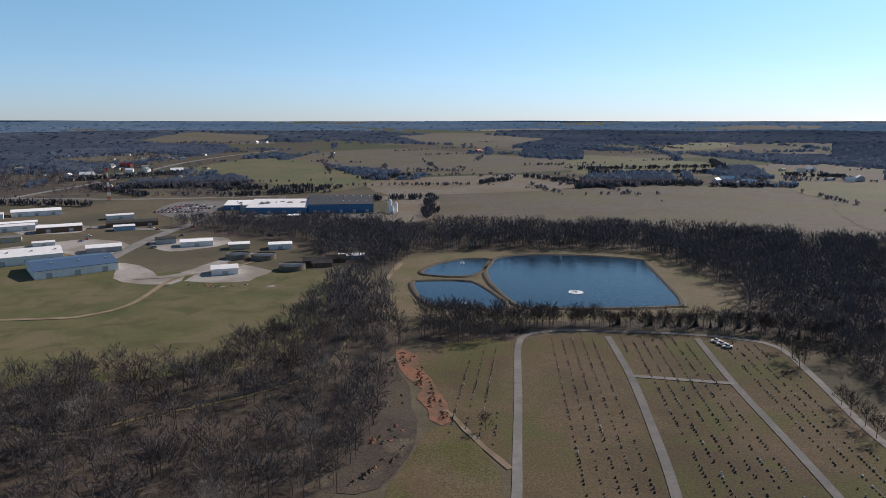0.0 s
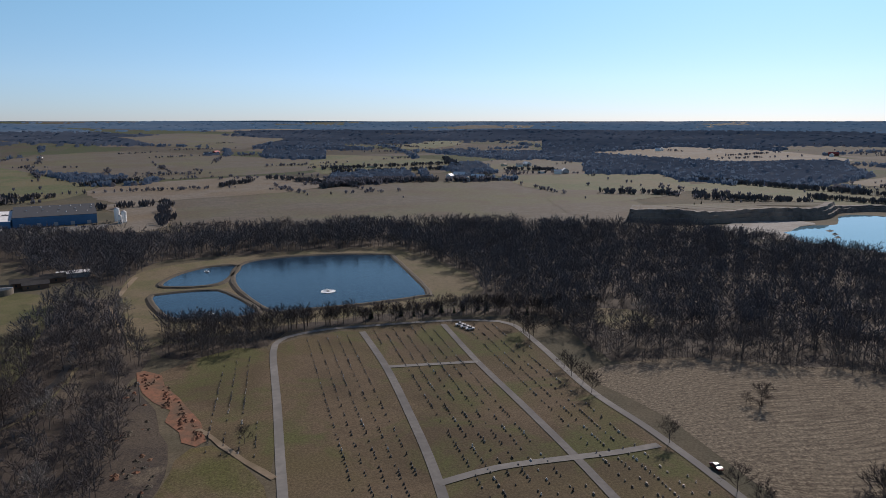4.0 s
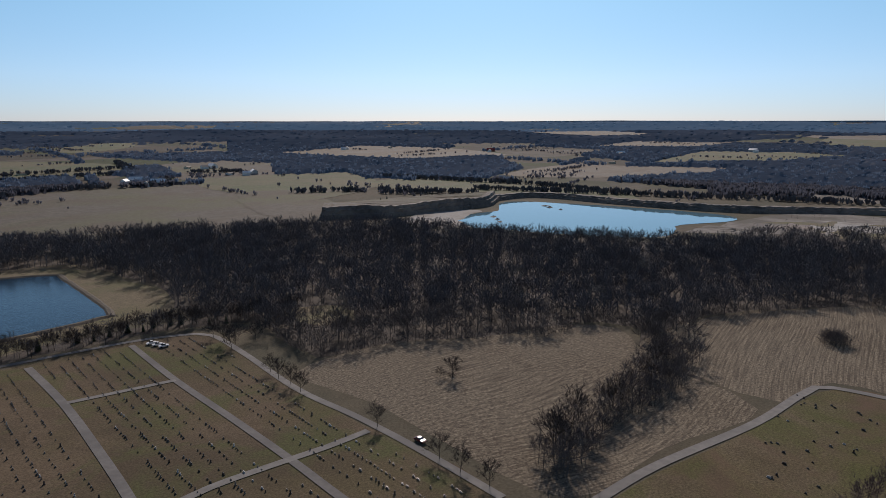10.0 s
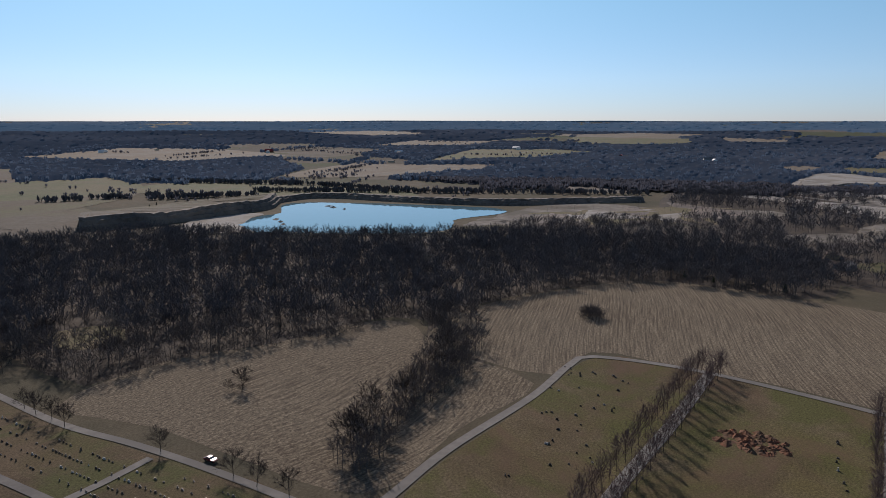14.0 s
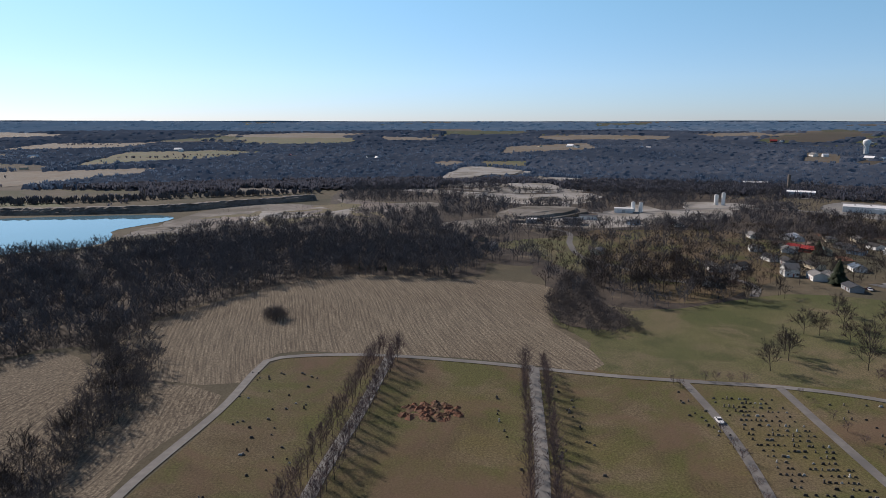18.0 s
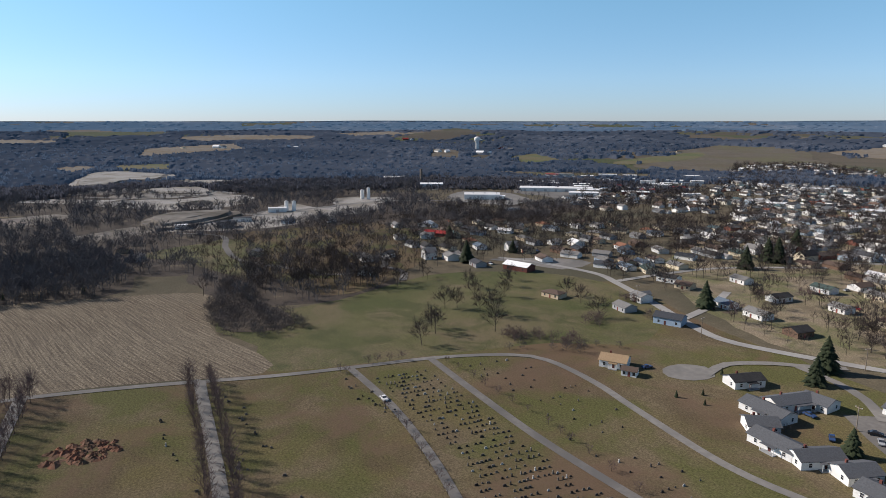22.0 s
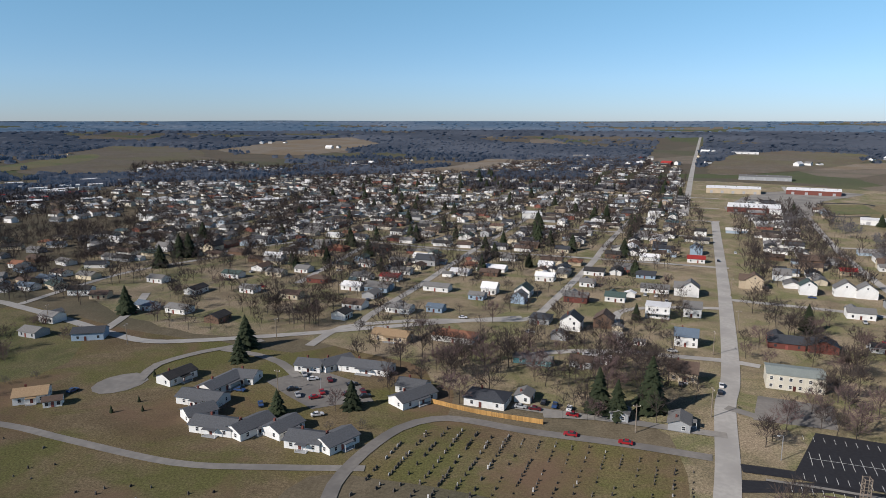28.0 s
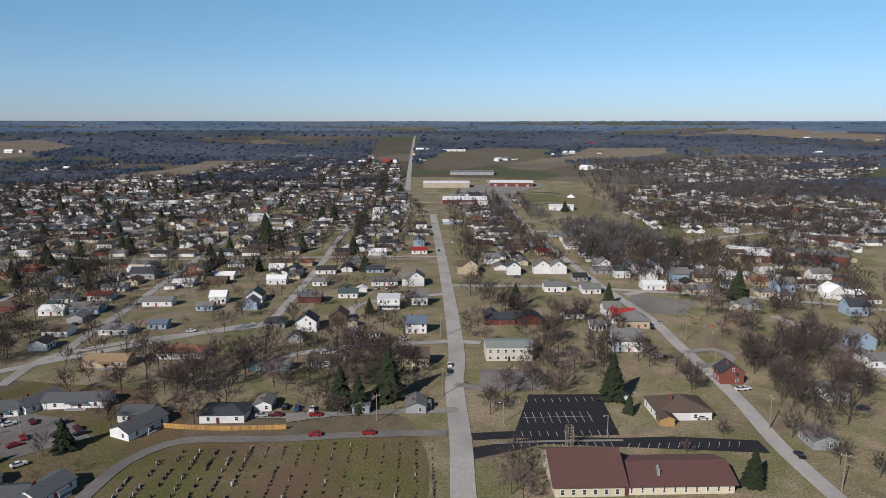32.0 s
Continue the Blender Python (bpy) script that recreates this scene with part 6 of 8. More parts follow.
MILL_ROW = [
    (105, -343, 12, 9, 3, 102, "b w gab"),
    (106, -322, 8, 8, 3.4, 12, "k w gab"),
    (79, -339, 14, 8, 3, 102, "g w ell"),
    (60, -343, 9, 7, 2.8, 102, "u u gab"),
    (4, -332, 10, 10, 3, 102, "s g hip"),
    (-11, -323, 9, 10, 5, 12, "s w gab"),
    (-5, -306, 6, 7, 2.8, 12, "g g gab"),
    (-62, -307, 10, 8, 5, 102, "u w gab"),
    (-27, -330, 10, 9, 4.5, 12, "b n gab"),
    (102, -366, 10, 8, 2.8, 12, "g g gab"),
    (118, -382, 13, 8, 3, 102, "w w gab"),
    (103, -387, 17, 7, 2.8, 102, "g w gab"),
    (67, -388, 16, 8, 3, 102, "g w gab"),
]
OAK_ROW = [
    (35, -386, 9, 8, 4, 102, "w w gab"),
    (15, -384, 10, 9, 4, 12, "t w gab"),
    (17, -368, 8, 8, 4, 12, "g u gab"),
    (41, -372, 9, 7, 2.8, 102, "g u gab"),
    (-15, -376, 13, 9, 3.6, 102, "g r ell"),
    (-37, -381, 11, 9, 3.2, 102, "t w ell"),
    (-46, -390, 4, 6, 2.6, 12, "w w gab"),
    (-74, -356, 9, 8, 5, 102, "g w gab"),
    (-62, -405, 16, 9, 3, 102, "g w gab"),
    (-81, -400, 10, 10, 5.4, 12, "g w ell"),
    (-23, -414, 9, 8, 3, 102, "g w ell"),
    (-29, -447, 13, 9, 3, 102, "k w gab"),
    (3, -425, 12, 9, 3.4, 102, "w w ell"),
]
ELM_ROW = [
    (6, -443, 8, 7, 3, 12, "b c gab"),
    (-46, -507, 11, 9, 3.4, 102, "k n gab"),
    (-55, -532, 9, 9, 3.4, 12, "g w ell"),
    (-104, -500, 12, 9, 3, 102, "r w gab"),
    (-110, -531, 9, 9, 5, 12, "u u gab"),
    (-9, -523, 11, 9, 3, 102, "s c ell"),
    (-23, -566, 9, 9, 3.2, 12, "s w gab"),
    (71, -568, 10, 9, 3.6, 12, "t w ell"),
    (50, -538, 12, 8, 3, 102, "g w gab"),
    (95, -478, 10, 8, 3, 102, "w w gab"),
    (87, -487, 10, 9, 3, 12, "t w gab"),
    (98, -429, 14, 8, 3, 102, "g w gab"),
    (166, -501, 16, 9, 3, 102, "o r hip"),
]
WEST_ROW = [
    (145, -397, 13, 9, 3, 102, "b r hip"),
    (101, -409, 13, 8, 3, 102, "r w gab"),
    (141, -440, 12, 9, 3, 102, "t t hip"),
    (137, -466, 10, 8, 3, 12, "t u gab"),
    (128, -448, 10, 8, 3, 102, "g w gab"),
    (134, -508, 17, 8, 3, 102, "k r gab"),
    (132, -551, 12, 8, 3, 102, "k r hip"),
    (137, -584, 12, 9, 3.4, 102, "k w gab"),
    (169, -604, 10, 8, 3, 102, "g w gab"),
    (177, -569, 12, 8, 3, 102, "o t gab"),
    (176, -662, 14, 8, 3, 102, "k w gab"),
    (196, -667, 14, 8, 3, 102, "k t gab"),
]
CHESTNUT_ROW = [
    (-106, -312, 15, 11, 3, 102, "s r ell"),
    (-120, -308, 10, 12, 3.4, 12, "s r gab"),
    (-123, -424, 9, 10, 6, 12, "b t ell"),
    (-150, -414, 8, 9, 5.6, 12, "t w gab"),
    (-170, -413, 8, 12, 5, 12, "g w gab"),
    (-180, -410, 8, 11, 5, 12, "g w gab"),
    (-185, -387, 9, 9, 3, 102, "k g gab"),
    (-159, -366, 13, 9, 3.6, 102, "g w ell"),
    (-178, -357, 11, 10, 3.2, 102, "g w ell"),
    (-216, -389, 10, 8, 5, 102, "t w hip"),
    (-228, -376, 10, 9, 4, 12, "g w gab"),
    (-243, -394, 9, 9, 4, 12, "u w gab"),
    (-247, -372, 11, 9, 5, 102, "g u ell"),
]
SPRUCE_ROW = [
    (-268, -380, 9, 8, 3, 102, "g w gab"),
    (-146, -310, 10, 6, 2.8, 102, "s w gab"),
    (-168, -312, 9, 8, 4, 102, "g w gab"),
    (-167, -298, 12, 8, 4, 102, "r w ell"),
    (-169, -290, 13, 11, 4, 102, "g t hip"),
    (-150, -291, 8, 6, 3, 102, "g w gab"),
    (-148, -260, 13, 11, 5.4, 102, "g w ell"),
    (-148, -289, 6, 5, 2.6, 102, "g w gab"),
    (-266, -347, 8, 7, 3, 102, "g w gab"),
    (-293, -333, 11, 9, 5, 102, "g u ell"),
    (-293, -281, 11, 9, 5.4, 102, "s u gab"),
    (-311, -314, 12, 10, 4, 12, "w w ell"),
    (-319, -309, 11, 9, 3, 102, "w w gab"),
]
RIVER_ROW = [
    (-289, -349, 13, 9, 3, 102, "o t gab"),
    (-132, -194, 13, 19, 3.2, 12, "b w hip"),
    (-123, -187, 4, 5, 2.8, 12, "b y gab"),
    (-118, -208, 4, 4, 2.6, 12, "g w gab"),
    (-168, -215, 7, 9, 5, 12, "s r gab"),
    (-162, -163, 9, 8, 3.2, 12, "g g gab"),
    (-251, -236, 9, 10, 5, 12, "g u gab"),
    (-241, -216, 13, 9, 3.4, 102, "g w ell"),
    (-195, -192, 9, 8, 3.4, 12, "g w gab"),
    (-215, -412, 9, 9, 5, 12, "g w ell"),
    (-283, -502, 9, 9, 4, 12, "b c gab"),
    (-226, -489, 10, 8, 3, 102, "g w gab"),
    (-195, -473, 10, 8, 3, 102, "r t gab"),
]
HILL_ROW = [
    (352, -287, 20, 10, 3.4, 75, "w r gab"),
    (284, -258, 12, 8, 2.8, 80, "b t hip"),
    (213, -272, 14, 9, 3.6, 70, "s u gab"),
    (250, -293, 10, 8, 3.6, 102, "g w ell"),
    (242, -271, 11, 8, 2.8, 102, "g g gab"),
    (338, -354, 13, 8, 2.8, 102, "g u gab"),
    (313, -350, 13, 8, 2.8, 102, "u w gab"),
    (315, -370, 14, 8, 2.8, 102, "u w gab"),
    (273, -345, 13, 8, 3.4, 80, "k w gab"),
    (256, -339, 10, 8, 2.8, 80, "b t gab"),
    (400, -386, 12, 9, 3, 102, "w w gab"),
    (412, -373, 9, 8, 3, 12, "g w gab"),
    (398, -409, 12, 8, 3, 102, "b c gab"),
]
FARM_ROW = [
    (367, -405, 11, 9, 3, 102, "o w gab"),
    (410, -326, 9, 8, 4.6, 12, "g w gab"),
    (398, -332, 13, 9, 3, 102, "k t gab"),
    (453, -274, 13, 9, 3, 102, "k g gab"),
    (418, -255, 9, 9, 5, 12, "g w ell"),
    (406, -266, 12, 9, 3.6, 102, "g w gab"),
    (377, -270, 12, 8, 2.8, 102, "s g gab"),
    (500, -314, 24, 9, 3, 60, "r r gab"),
    (547, -337, 13, 8, 3, 102, "u w gab"),
    (567, -373, 16, 8, 3, 102, "k n gab"),
    (377, -367, 12, 9, 3, 102, "s n gab"),
    (216, -322, 11, 8, 3, 102, "u w gab"),
    (195, -319, 13, 8, 3, 102, "g w gab"),
]
COURT = [
    (246, -381, 12, 8, 3, 102, "g w gab"),
    (205, -401, 13, 8, 3, 102, "t w gab"),
    (177, -366, 10, 8, 3, 102, "g w gab"),
    (147, -357, 12, 8, 3, 102, "b c gab"),
    (174, -478, 14, 8, 3, 102, "o t hip"),
    (118, -383, 12, 8, 3, 102, "w w gab"),
    (102, -381, 15, 8, 3, 102, "g u gab"),
    (208, -359, 12, 8, 3, 12, "k w gab"),
    (179, -410, 12, 8, 3, 102, "g c gab"),
    (167, -307, 10, 9, 3, 12, "k n gab"),
    (186, -204, 11, 9, 3, 60, "y w gab"),
    (175, -201, 6, 5, 2.4, 60, "b w gab"),
    (144, -230, 13, 8, 3, 21, "k w gab"),
]
COURT_FLATS = [
    (118, -200, 10, 8.5, 2.8, 40),
    (107, -192, 16, 8.5, 2.8, 97),
    (96, -193, 14, 8.5, 2.8, 28),
    (123, -212, 17, 8.5, 2.8, 98),
    (123, -226, 18, 8.5, 2.8, 17),
    (117, -234, 10, 8.5, 2.8, 91),
    (85, -194, 11, 8.5, 2.8, 25),
    (74, -187, 12, 8.5, 2.8, 96),
    (65, -188, 12, 8.5, 2.8, 32),
    (96, -250, 11, 8.5, 2.8, 94),
    (87, -254, 14, 8.5, 2.8, 41),
    (73, -252, 22, 8.5, 2.8, 99),
    (48, -225, 16, 8.5, 2.8, 39),
    (50, -235, 11, 8.5, 2.8, 103),
]

for block in (PINE_STREET, MILL_ROW, OAK_ROW, ELM_ROW, WEST_ROW, CHESTNUT_ROW, SPRUCE_ROW, RIVER_ROW, HILL_ROW, FARM_ROW, COURT):
    for x, y, l, w, h, heading, code in block:
        r = math.hypot(x, y)
        small = l * w < 36
        house(x, y, l, w, h, heading, code, 2 if r < 325 and not small else 1, "shed" if small else "house", ("small " + WORD_WALL[code.split()[1]] + " garden shed behind a house") if small else "")
for x, y, l, w, h, heading in COURT_FLATS:
    house(x, y, l, w, h, heading, "f w gab", 2, "apartment_house", "low white siding flats with grey shingle roofs", "flats round the car park")
TAKEN = [(q[0], q[1]) for block in (PINE_STREET, MILL_ROW, OAK_ROW, ELM_ROW, WEST_ROW, CHESTNUT_ROW, SPRUCE_ROW, RIVER_ROW, HILL_ROW, FARM_ROW, COURT, COURT_FLATS) for q in block]


# the rest of the town: lots along streets that follow the long street
def lots(outline, along, across, keep, avoid=11):
    """Lot places in an outline, in blocks that follow the long street."""
    u, v = np.array((-0.217, -0.976)), np.array((-0.976, 0.217))
    q = np.array(outline, float)
    mid, out = q.mean(0), []
    for i in range(-60, 61):
        for j in range(-60, 61):
            p = mid + u * (i * along) + v * (j * across + (3 if j % 2 else -3)) + rng.normal(size=2) * 2.2
            if rng.uniform() > keep or not inside(outline, p[0], p[1]):
                continue
            if any((p[0] - a) ** 2 + (p[1] - b) ** 2 < avoid ** 2 for a, b in TAKEN):
                continue
            if any(near_line(line, p) < clear for line, clear in STREET_LINES):
                continue
            TAKEN.append((p[0], p[1]))
            out.append((p[0], p[1]))
    return out


def near_line(pts, p):
    a, b = pts[:-1], pts[1:]
    d = b - a
    t = np.clip(((p - a) * d).sum(1) / (d * d).sum(1), 0, 1)
    return np.hypot(*(a + d * t[:, None] - p).T).min()


STREET_LINES = [(np.array(q, float), c) for q, c in (
    ([(-41, -141), (-84, -328), (-125, -515), (-160, -700), (-184, -966), (-262, -1350)], 12), ([(-142, -131), (-183, -298), (-195, -395), (-226, -577), (-290, -850), (-345, -1090)], 10),
    ([(107, -277), (95, -311), (28, -330), (9, -338), (-5, -385), (-30, -487), (-45, -560), (-82, -720)], 9), ([(95, -306), (92, -335), (81, -391), (62, -510), (38, -640), (10, -790)], 9),
    ([(157, -390), (153, -470), (148, -540), (128, -660), (100, -800)], 9), ([(260, -470), (199, -542), (138, -537), (74, -517), (-122, -480)], 9),
    ([(-146, -608), (264, -699)], 8), ([(-168, -710), (290, -812)], 8), ([(-192, -818), (320, -932)], 8), ([(-215, -925), (340, -1048)], 8),
    ([(392, -300), (316, -322), (247, -297), (183, -271), (110, -296), (14, -338)], 10), ([(-97, -393), (-199, -356), (-330, -270)], 10), ([(-230, -575), (-309, -530), (-294, -466), (-399, -511), (-520, -540)], 10))]
TOWN = [
    ([(240, -470), (300, -700), (393, -1102), (203, -1107), (10, -1069), (-229, -1207), (-161, -761), (-110, -500), (-60, -440), (60, -420), (160, -380)], 18.5, 25, 0.93),
    ([(-120, -430), (-175, -700), (-240, -900), (-320, -860), (-225, -560), (-205, -420)], 18.5, 25, 0.9),
    ([(-210, -390), (-236, -574), (-290, -600), (-300, -470), (-330, -440), (-400, -480), (-383, -380), (-300, -330)], 23, 29, 0.6),
    ([(-400, -530), (-352, -600), (-420, -800), (-673, -1033), (-1000, -960), (-640, -560), (-420, -400)], 22, 28, 0.85),
    ([(300, -420), (360, -460), (420, -620), (519, -780), (519, -1037), (300, -1150), (250, -760), (230, -560), (250, -450)], 18.5, 25, 0.93),
    ([(867, -1285), (775, -1417), (599, -1320), (520, -1040), (530, -830), (600, -840)], 21, 27, 0.75),
    ([(586, -1267), (475, -1416), (329, -1560), (300, -1240), (150, -1250), (100, -1500), (-200, -1700), (-245, -1350), (-180, -1080), (10, -1069), (203, -1107), (393, -1102), (457, -1050)], 20, 26, 0.85),
    ([(-625, -1235), (-886, -1365), (-1352, -1258), (-1000, -960), (-700, -1060)], 22, 28, 0.8),
    ([(-340, -584), (-454, -640), (-575, -635), (-646, -593), (-472, -429), (-400, -500), (-360, -540)], 22, 28, 0.7),
    ([(-221, -491), (-325, -492), (-420, -411), (-310, -290), (-237, -290), (-215, -330)], 21, 27, 0.7),
    ([(-178, -553), (-229, -553), (-264, -482), (-300, -400), (-262, -330), (-215, -300), (-200, -400)], 17, 22, 0.9),
    ([(460, -640), (540, -550), (650, -600), (729, -738), (640, -850), (530, -800), (470, -700)], 24, 30, 0.7),
    ([(-250, -200), (-330, -230), (-420, -330), (-330, -330), (-262, -262)], 24, 30, 0.6),
]
mix = ["g w gab", "s w gab", "b c ell", "g w ell", "k c gab", "g g gab", "b t gab", "t c gab", "o t hip", "u w gab", "g c hip", "s g gab", "s u gab", "b w gab", "g c gab", "k w gab", "w w gab", "g t hip", "k g gab", "b n gab"]
far_lots = []
for outline, along, across, keep in TOWN:
    for x, y in lots(outline, along, across, keep):
        far_lots.append((x, y, float(rng.uniform(10, 16)), float(rng.uniform(7.5, 9.5)), float(rng.choice([2.4, 2.5, 2.7, 2.8, 2.8, 3, 4.4])), float(rng.choice([12, 102, 102])), mix[int(rng.integers(0, len(mix)))]))
far_lots.sort(key=lambda q: math.hypot(q[0], q[1]))
for q in far_lots[:115]:
    house(*q, detail=1 if math.hypot(q[0], q[1]) < 470 else 0)


def far_houses(places, name, label, roof, wall):
    """The distant rest of the town, walls and roofs."""
    for what, material in (("wall", wall), ("roof", roof)):
        vs, fs, at = [], [], 0
        for x, y, l, w, h, heading, code in places:
            rise = w * 0.21
            v, f = gable_walls(l, w, h, rise) if what == "wall" else gable_roof(l, w, h, rise)
            m = pose(x, y, float(land(x, y)), 0, 0, 90 - heading)
            vs += [tuple(m @ Vector(k)) for k in v]
            fs += [tuple(i + at for i in k) for k in f]
            at += len(v)
        if vs:
            tagged(new(name, mesh_of(name, vs, fs, material)), label, "house", kind="stuff")


def islands(name, stops, rough=0.8):
    """One surface for many houses: each takes one of the colours."""
    m = mat(name, (0.5, 0.5, 0.5), (0.4, 0.4, 0.4), 1.0, 0.1, rough, 0.0)
    n, l = m.node_tree.nodes, m.node_tree.links
    geo = n.new("ShaderNodeNewGeometry")
    ramp = n.new("ShaderNodeValToRGB")
    ramp.color_ramp.interpolation = "CONSTANT"
    for k, (at, c) in enumerate(stops):
        e = ramp.color_ramp.elements[0] if k == 0 else ramp.color_ramp.elements.new(at)
        e.position, e.color = at, (*c, 1)
    l.new(geo.outputs["Random Per Island"], ramp.inputs[0])
    l.new(ramp.outputs[0], n["Principled BSDF"].inputs["Base Color"])
    return m


FARROOF = islands("town_roofs", [(0.0, (0.15, 0.148, 0.145)), (0.22, (0.06, 0.062, 0.068)), (0.4, (0.1, 0.08, 0.068)), (0.55, (0.24, 0.235, 0.23)), (0.7, (0.04, 0.04, 0.042)), (0.8, (0.62, 0.62, 0.61)), (0.9, (0.15, 0.1, 0.075)), (0.96, (0.07, 0.11, 0.12))])
FARWALL = islands("town_walls", [(0.0, (0.8, 0.8, 0.78)), (0.5, (0.6, 0.56, 0.47)), (0.65, (0.38, 0.39, 0.4)), (0.75, (0.45, 0.36, 0.27)), (0.85, (0.25, 0.1, 0.075)), (0.93, (0.34, 0.42, 0.5))])
far_houses(far_lots[115:], "distant_houses", "small houses of the far side of town", FARROOF, FARWALL)
garages = []
for x, y, l, w, h, heading, code in far_lots:
    if rng.uniform() < 0.75:
        a = rng.uniform(0, 6.283)
        gx_, gy_ = x + 10.5 * math.cos(a), y + 10.5 * math.sin(a)
        if all((gx_ - c) ** 2 + (gy_ - d) ** 2 > 70 for c, d in TAKEN) and all(near_line(line, np.array((gx_, gy_))) > clear * 0.8 for line, clear in STREET_LINES):
            garages.append((gx_, gy_, float(rng.uniform(4, 8)), float(rng.uniform(4, 6)), 2.4, heading, code))
far_houses(garages, "yard_garages", "small garages and sheds behind the town houses", FARROOF, FARWALL)

# bare trees between the houses
yard_spots = []
for outline, along, across, keep in TOWN:
    yard_spots.append(spots(outline, 10.0))
yard_spots = np.vstack(yard_spots)
yard_spots = np.array([p for p in yard_spots if all((p[0] - a) ** 2 + (p[1] - b) ** 2 > 42 for a, b in TAKEN) and all(near_line(line, p) > clear * 0.55 for line, clear in STREET_LINES)])
near_yards = yard_spots[np.hypot(yard_spots[:, 0], yard_spots[:, 1]) < 400]
for p in near_yards[:20]:
    plant(pick(GARDEN), p[0], p[1], rng.uniform(7, 13))
scatter("town_trees", near_yards[20:], MID, TOWNTWIG, 9, 16, "bare trees between the houses of the town", category="trees")
yard_r = np.hypot(yard_spots[:, 0], yard_spots[:, 1])
scatter("town_trees", yard_spots[(yard_r >= 400) & (yard_r < 800)], LOW, TOWNTWIG, 9, 16, "bare trees between the houses of the town", category="trees")
scatter("town_trees", yard_spots[yard_r >= 800], TINY, TOWNTWIG, 8, 13, "bare trees between the houses of the town", category="trees")
NEAR_TOWN = [(115, -290), (60, -225), (-40, -210), (-60, -300), (-80, -420), (60, -420), (160, -400), (230, -330), (200, -290)]
extra = np.array([p for p in spots(NEAR_TOWN, 13) if all((p[0] - a) ** 2 + (p[1] - b) ** 2 > 60 for a, b in TAKEN) and all(near_line(line, p) > clear * 0.6 for line, clear in STREET_LINES)])
for p in extra[:36]:
    plant(pick(GARDEN), p[0], p[1], rng.uniform(8, 13))
scatter("town_trees", extra[36:], MID, TOWNTWIG, 7, 13, "bare trees in the yards near the cemetery", category="trees")
SOUTH = [(-150, -200), (-160, -250), (-130, -330), (-90, -330), (-75, -240), (-60, -205), (-110, -222)]
for p in [q for q in spots(SOUTH, 10) if all((q[0] - a) ** 2 + (q[1] - b) ** 2 > 90 for a, b in TAKEN)][:22]:
    plant(pick(GARDEN), p[0], p[1], rng.uniform(8, 13))
RIVER = [(-178, -190), (-240, -215), (-262, -290), (-215, -300), (-185, -240)]
for p in [q for q in spots(RIVER, 9) if all((q[0] - a) ** 2 + (q[1] - b) ** 2 > 70 for a, b in TAKEN)][:20]:
    plant(pick(GARDEN), p[0], p[1], rng.uniform(9, 15))
HILLSIDE = [(438, -150), (600, -230), (629, -322), (560, -417), (468, -558), (379, -600), (290, -470), (336, -404), (389, -344), (380, -250), (410, -190)]
scatter("town_trees", np.array([q for q in spots(HILLSIDE, 13) if all((q[0] - a) ** 2 + (q[1] - b) ** 2 > 70 for a, b in TAKEN)]), MID, TOWNTWIG, 8, 13, "bare trees round hillside houses", category="trees")


GROVES = [
    ([(425, -537), (279, -548), (150, -545), (85, -380), (72, -296), (123, -301), (169, -326), (214, -339), (265, -366), (292, -363)], 13, 8), ([(160, -327), (97, -348), (51, -336), (31, -308), (19, -234), (37, -238), (64, -281), (101, -286), (125, -292)], 12, 16),
    ([(24, -301), (-7, -311), (-47, -306), (-69, -345), (-50, -240), (-28, -249), (3, -241), (18, -245)], 13, 14), ([(-108, -382), (-142, -398), (-139, -313), (-167, -299), (-146, -247), (-126, -236), (-131, -282), (-109, -280), (-97, -310)], 12, 12),
    ([(618, -132), (542, -175), (494, -207), (414, -219), (386, -160), (382, -98), (399, -82)], 14, 0), ([(457, -126), (450, -183), (405, -230), (353, -221), (355, -182), (373, -130), (406, -111)], 9.5, 8),
    ([(-187, -233), (-225, -255), (-243, -234), (-211, -191), (-179, -169), (-160, -162), (-162, -178), (-176, -199), (-177, -210)], 6.5, 30), ([(-117, -282), (-148, -274), (-118, -213), (-111, -221), (-100, -218), (-101, -241)], 9, 12),
    ([(0, -310), (-35, -301), (-43, -269), (-62, -279), (-49, -220), (-25, -219), (-9, -220), (1, -232)], 12, 12), ([(258, -300), (330, -330), (330, -380), (250, -330)], 12, 6),
]
for outline, gap, single in GROVES:
    p = [q for q in spots(outline, gap) if all((q[0] - a) ** 2 + (q[1] - b) ** 2 > 48 for a, b in TAKEN) and all(near_line(line, q) > clear * 0.6 for line, clear in STREET_LINES)]
    for q in p[:single]:
        plant(pick(GARDEN), q[0], q[1], rng.uniform(9, 15))
    if len(p) > single:
        scatter("town_trees", np.array(p[single:]), MID, TOWNTWIG, 9, 15, "grove of bare trees between town yards", category="trees")


WEST_WOOD = [(-649, -1424), (-887, -1386), (-560, -860), (-345, -500), (-330, -560), (-365, -710), (-512, -1089)]
p = [q for q in spots(WEST_WOOD, 17) if all((q[0] - a) ** 2 + (q[1] - b) ** 2 > 60 for a, b in TAKEN)]
scatter("town_trees", np.array(p), TINY, TOWNTWIG, 8, 13, "bare trees round the school fields", category="trees")
p = [q for q in spots(SLOPE_OPEN, 13) if all((q[0] - a) ** 2 + (q[1] - b) ** 2 > 48 for a, b in TAKEN)]
scatter("town_trees", np.array(p), LOW, TWIG_B, 9, 15, "thin stand of bare trees on the hillside", category="trees")
EAST_WOOD = [(672, -416), (648, -510), (566, -521), (474, -552), (451, -635), (367, -553), (384, -469), (456, -420), (534, -388), (600, -371)]
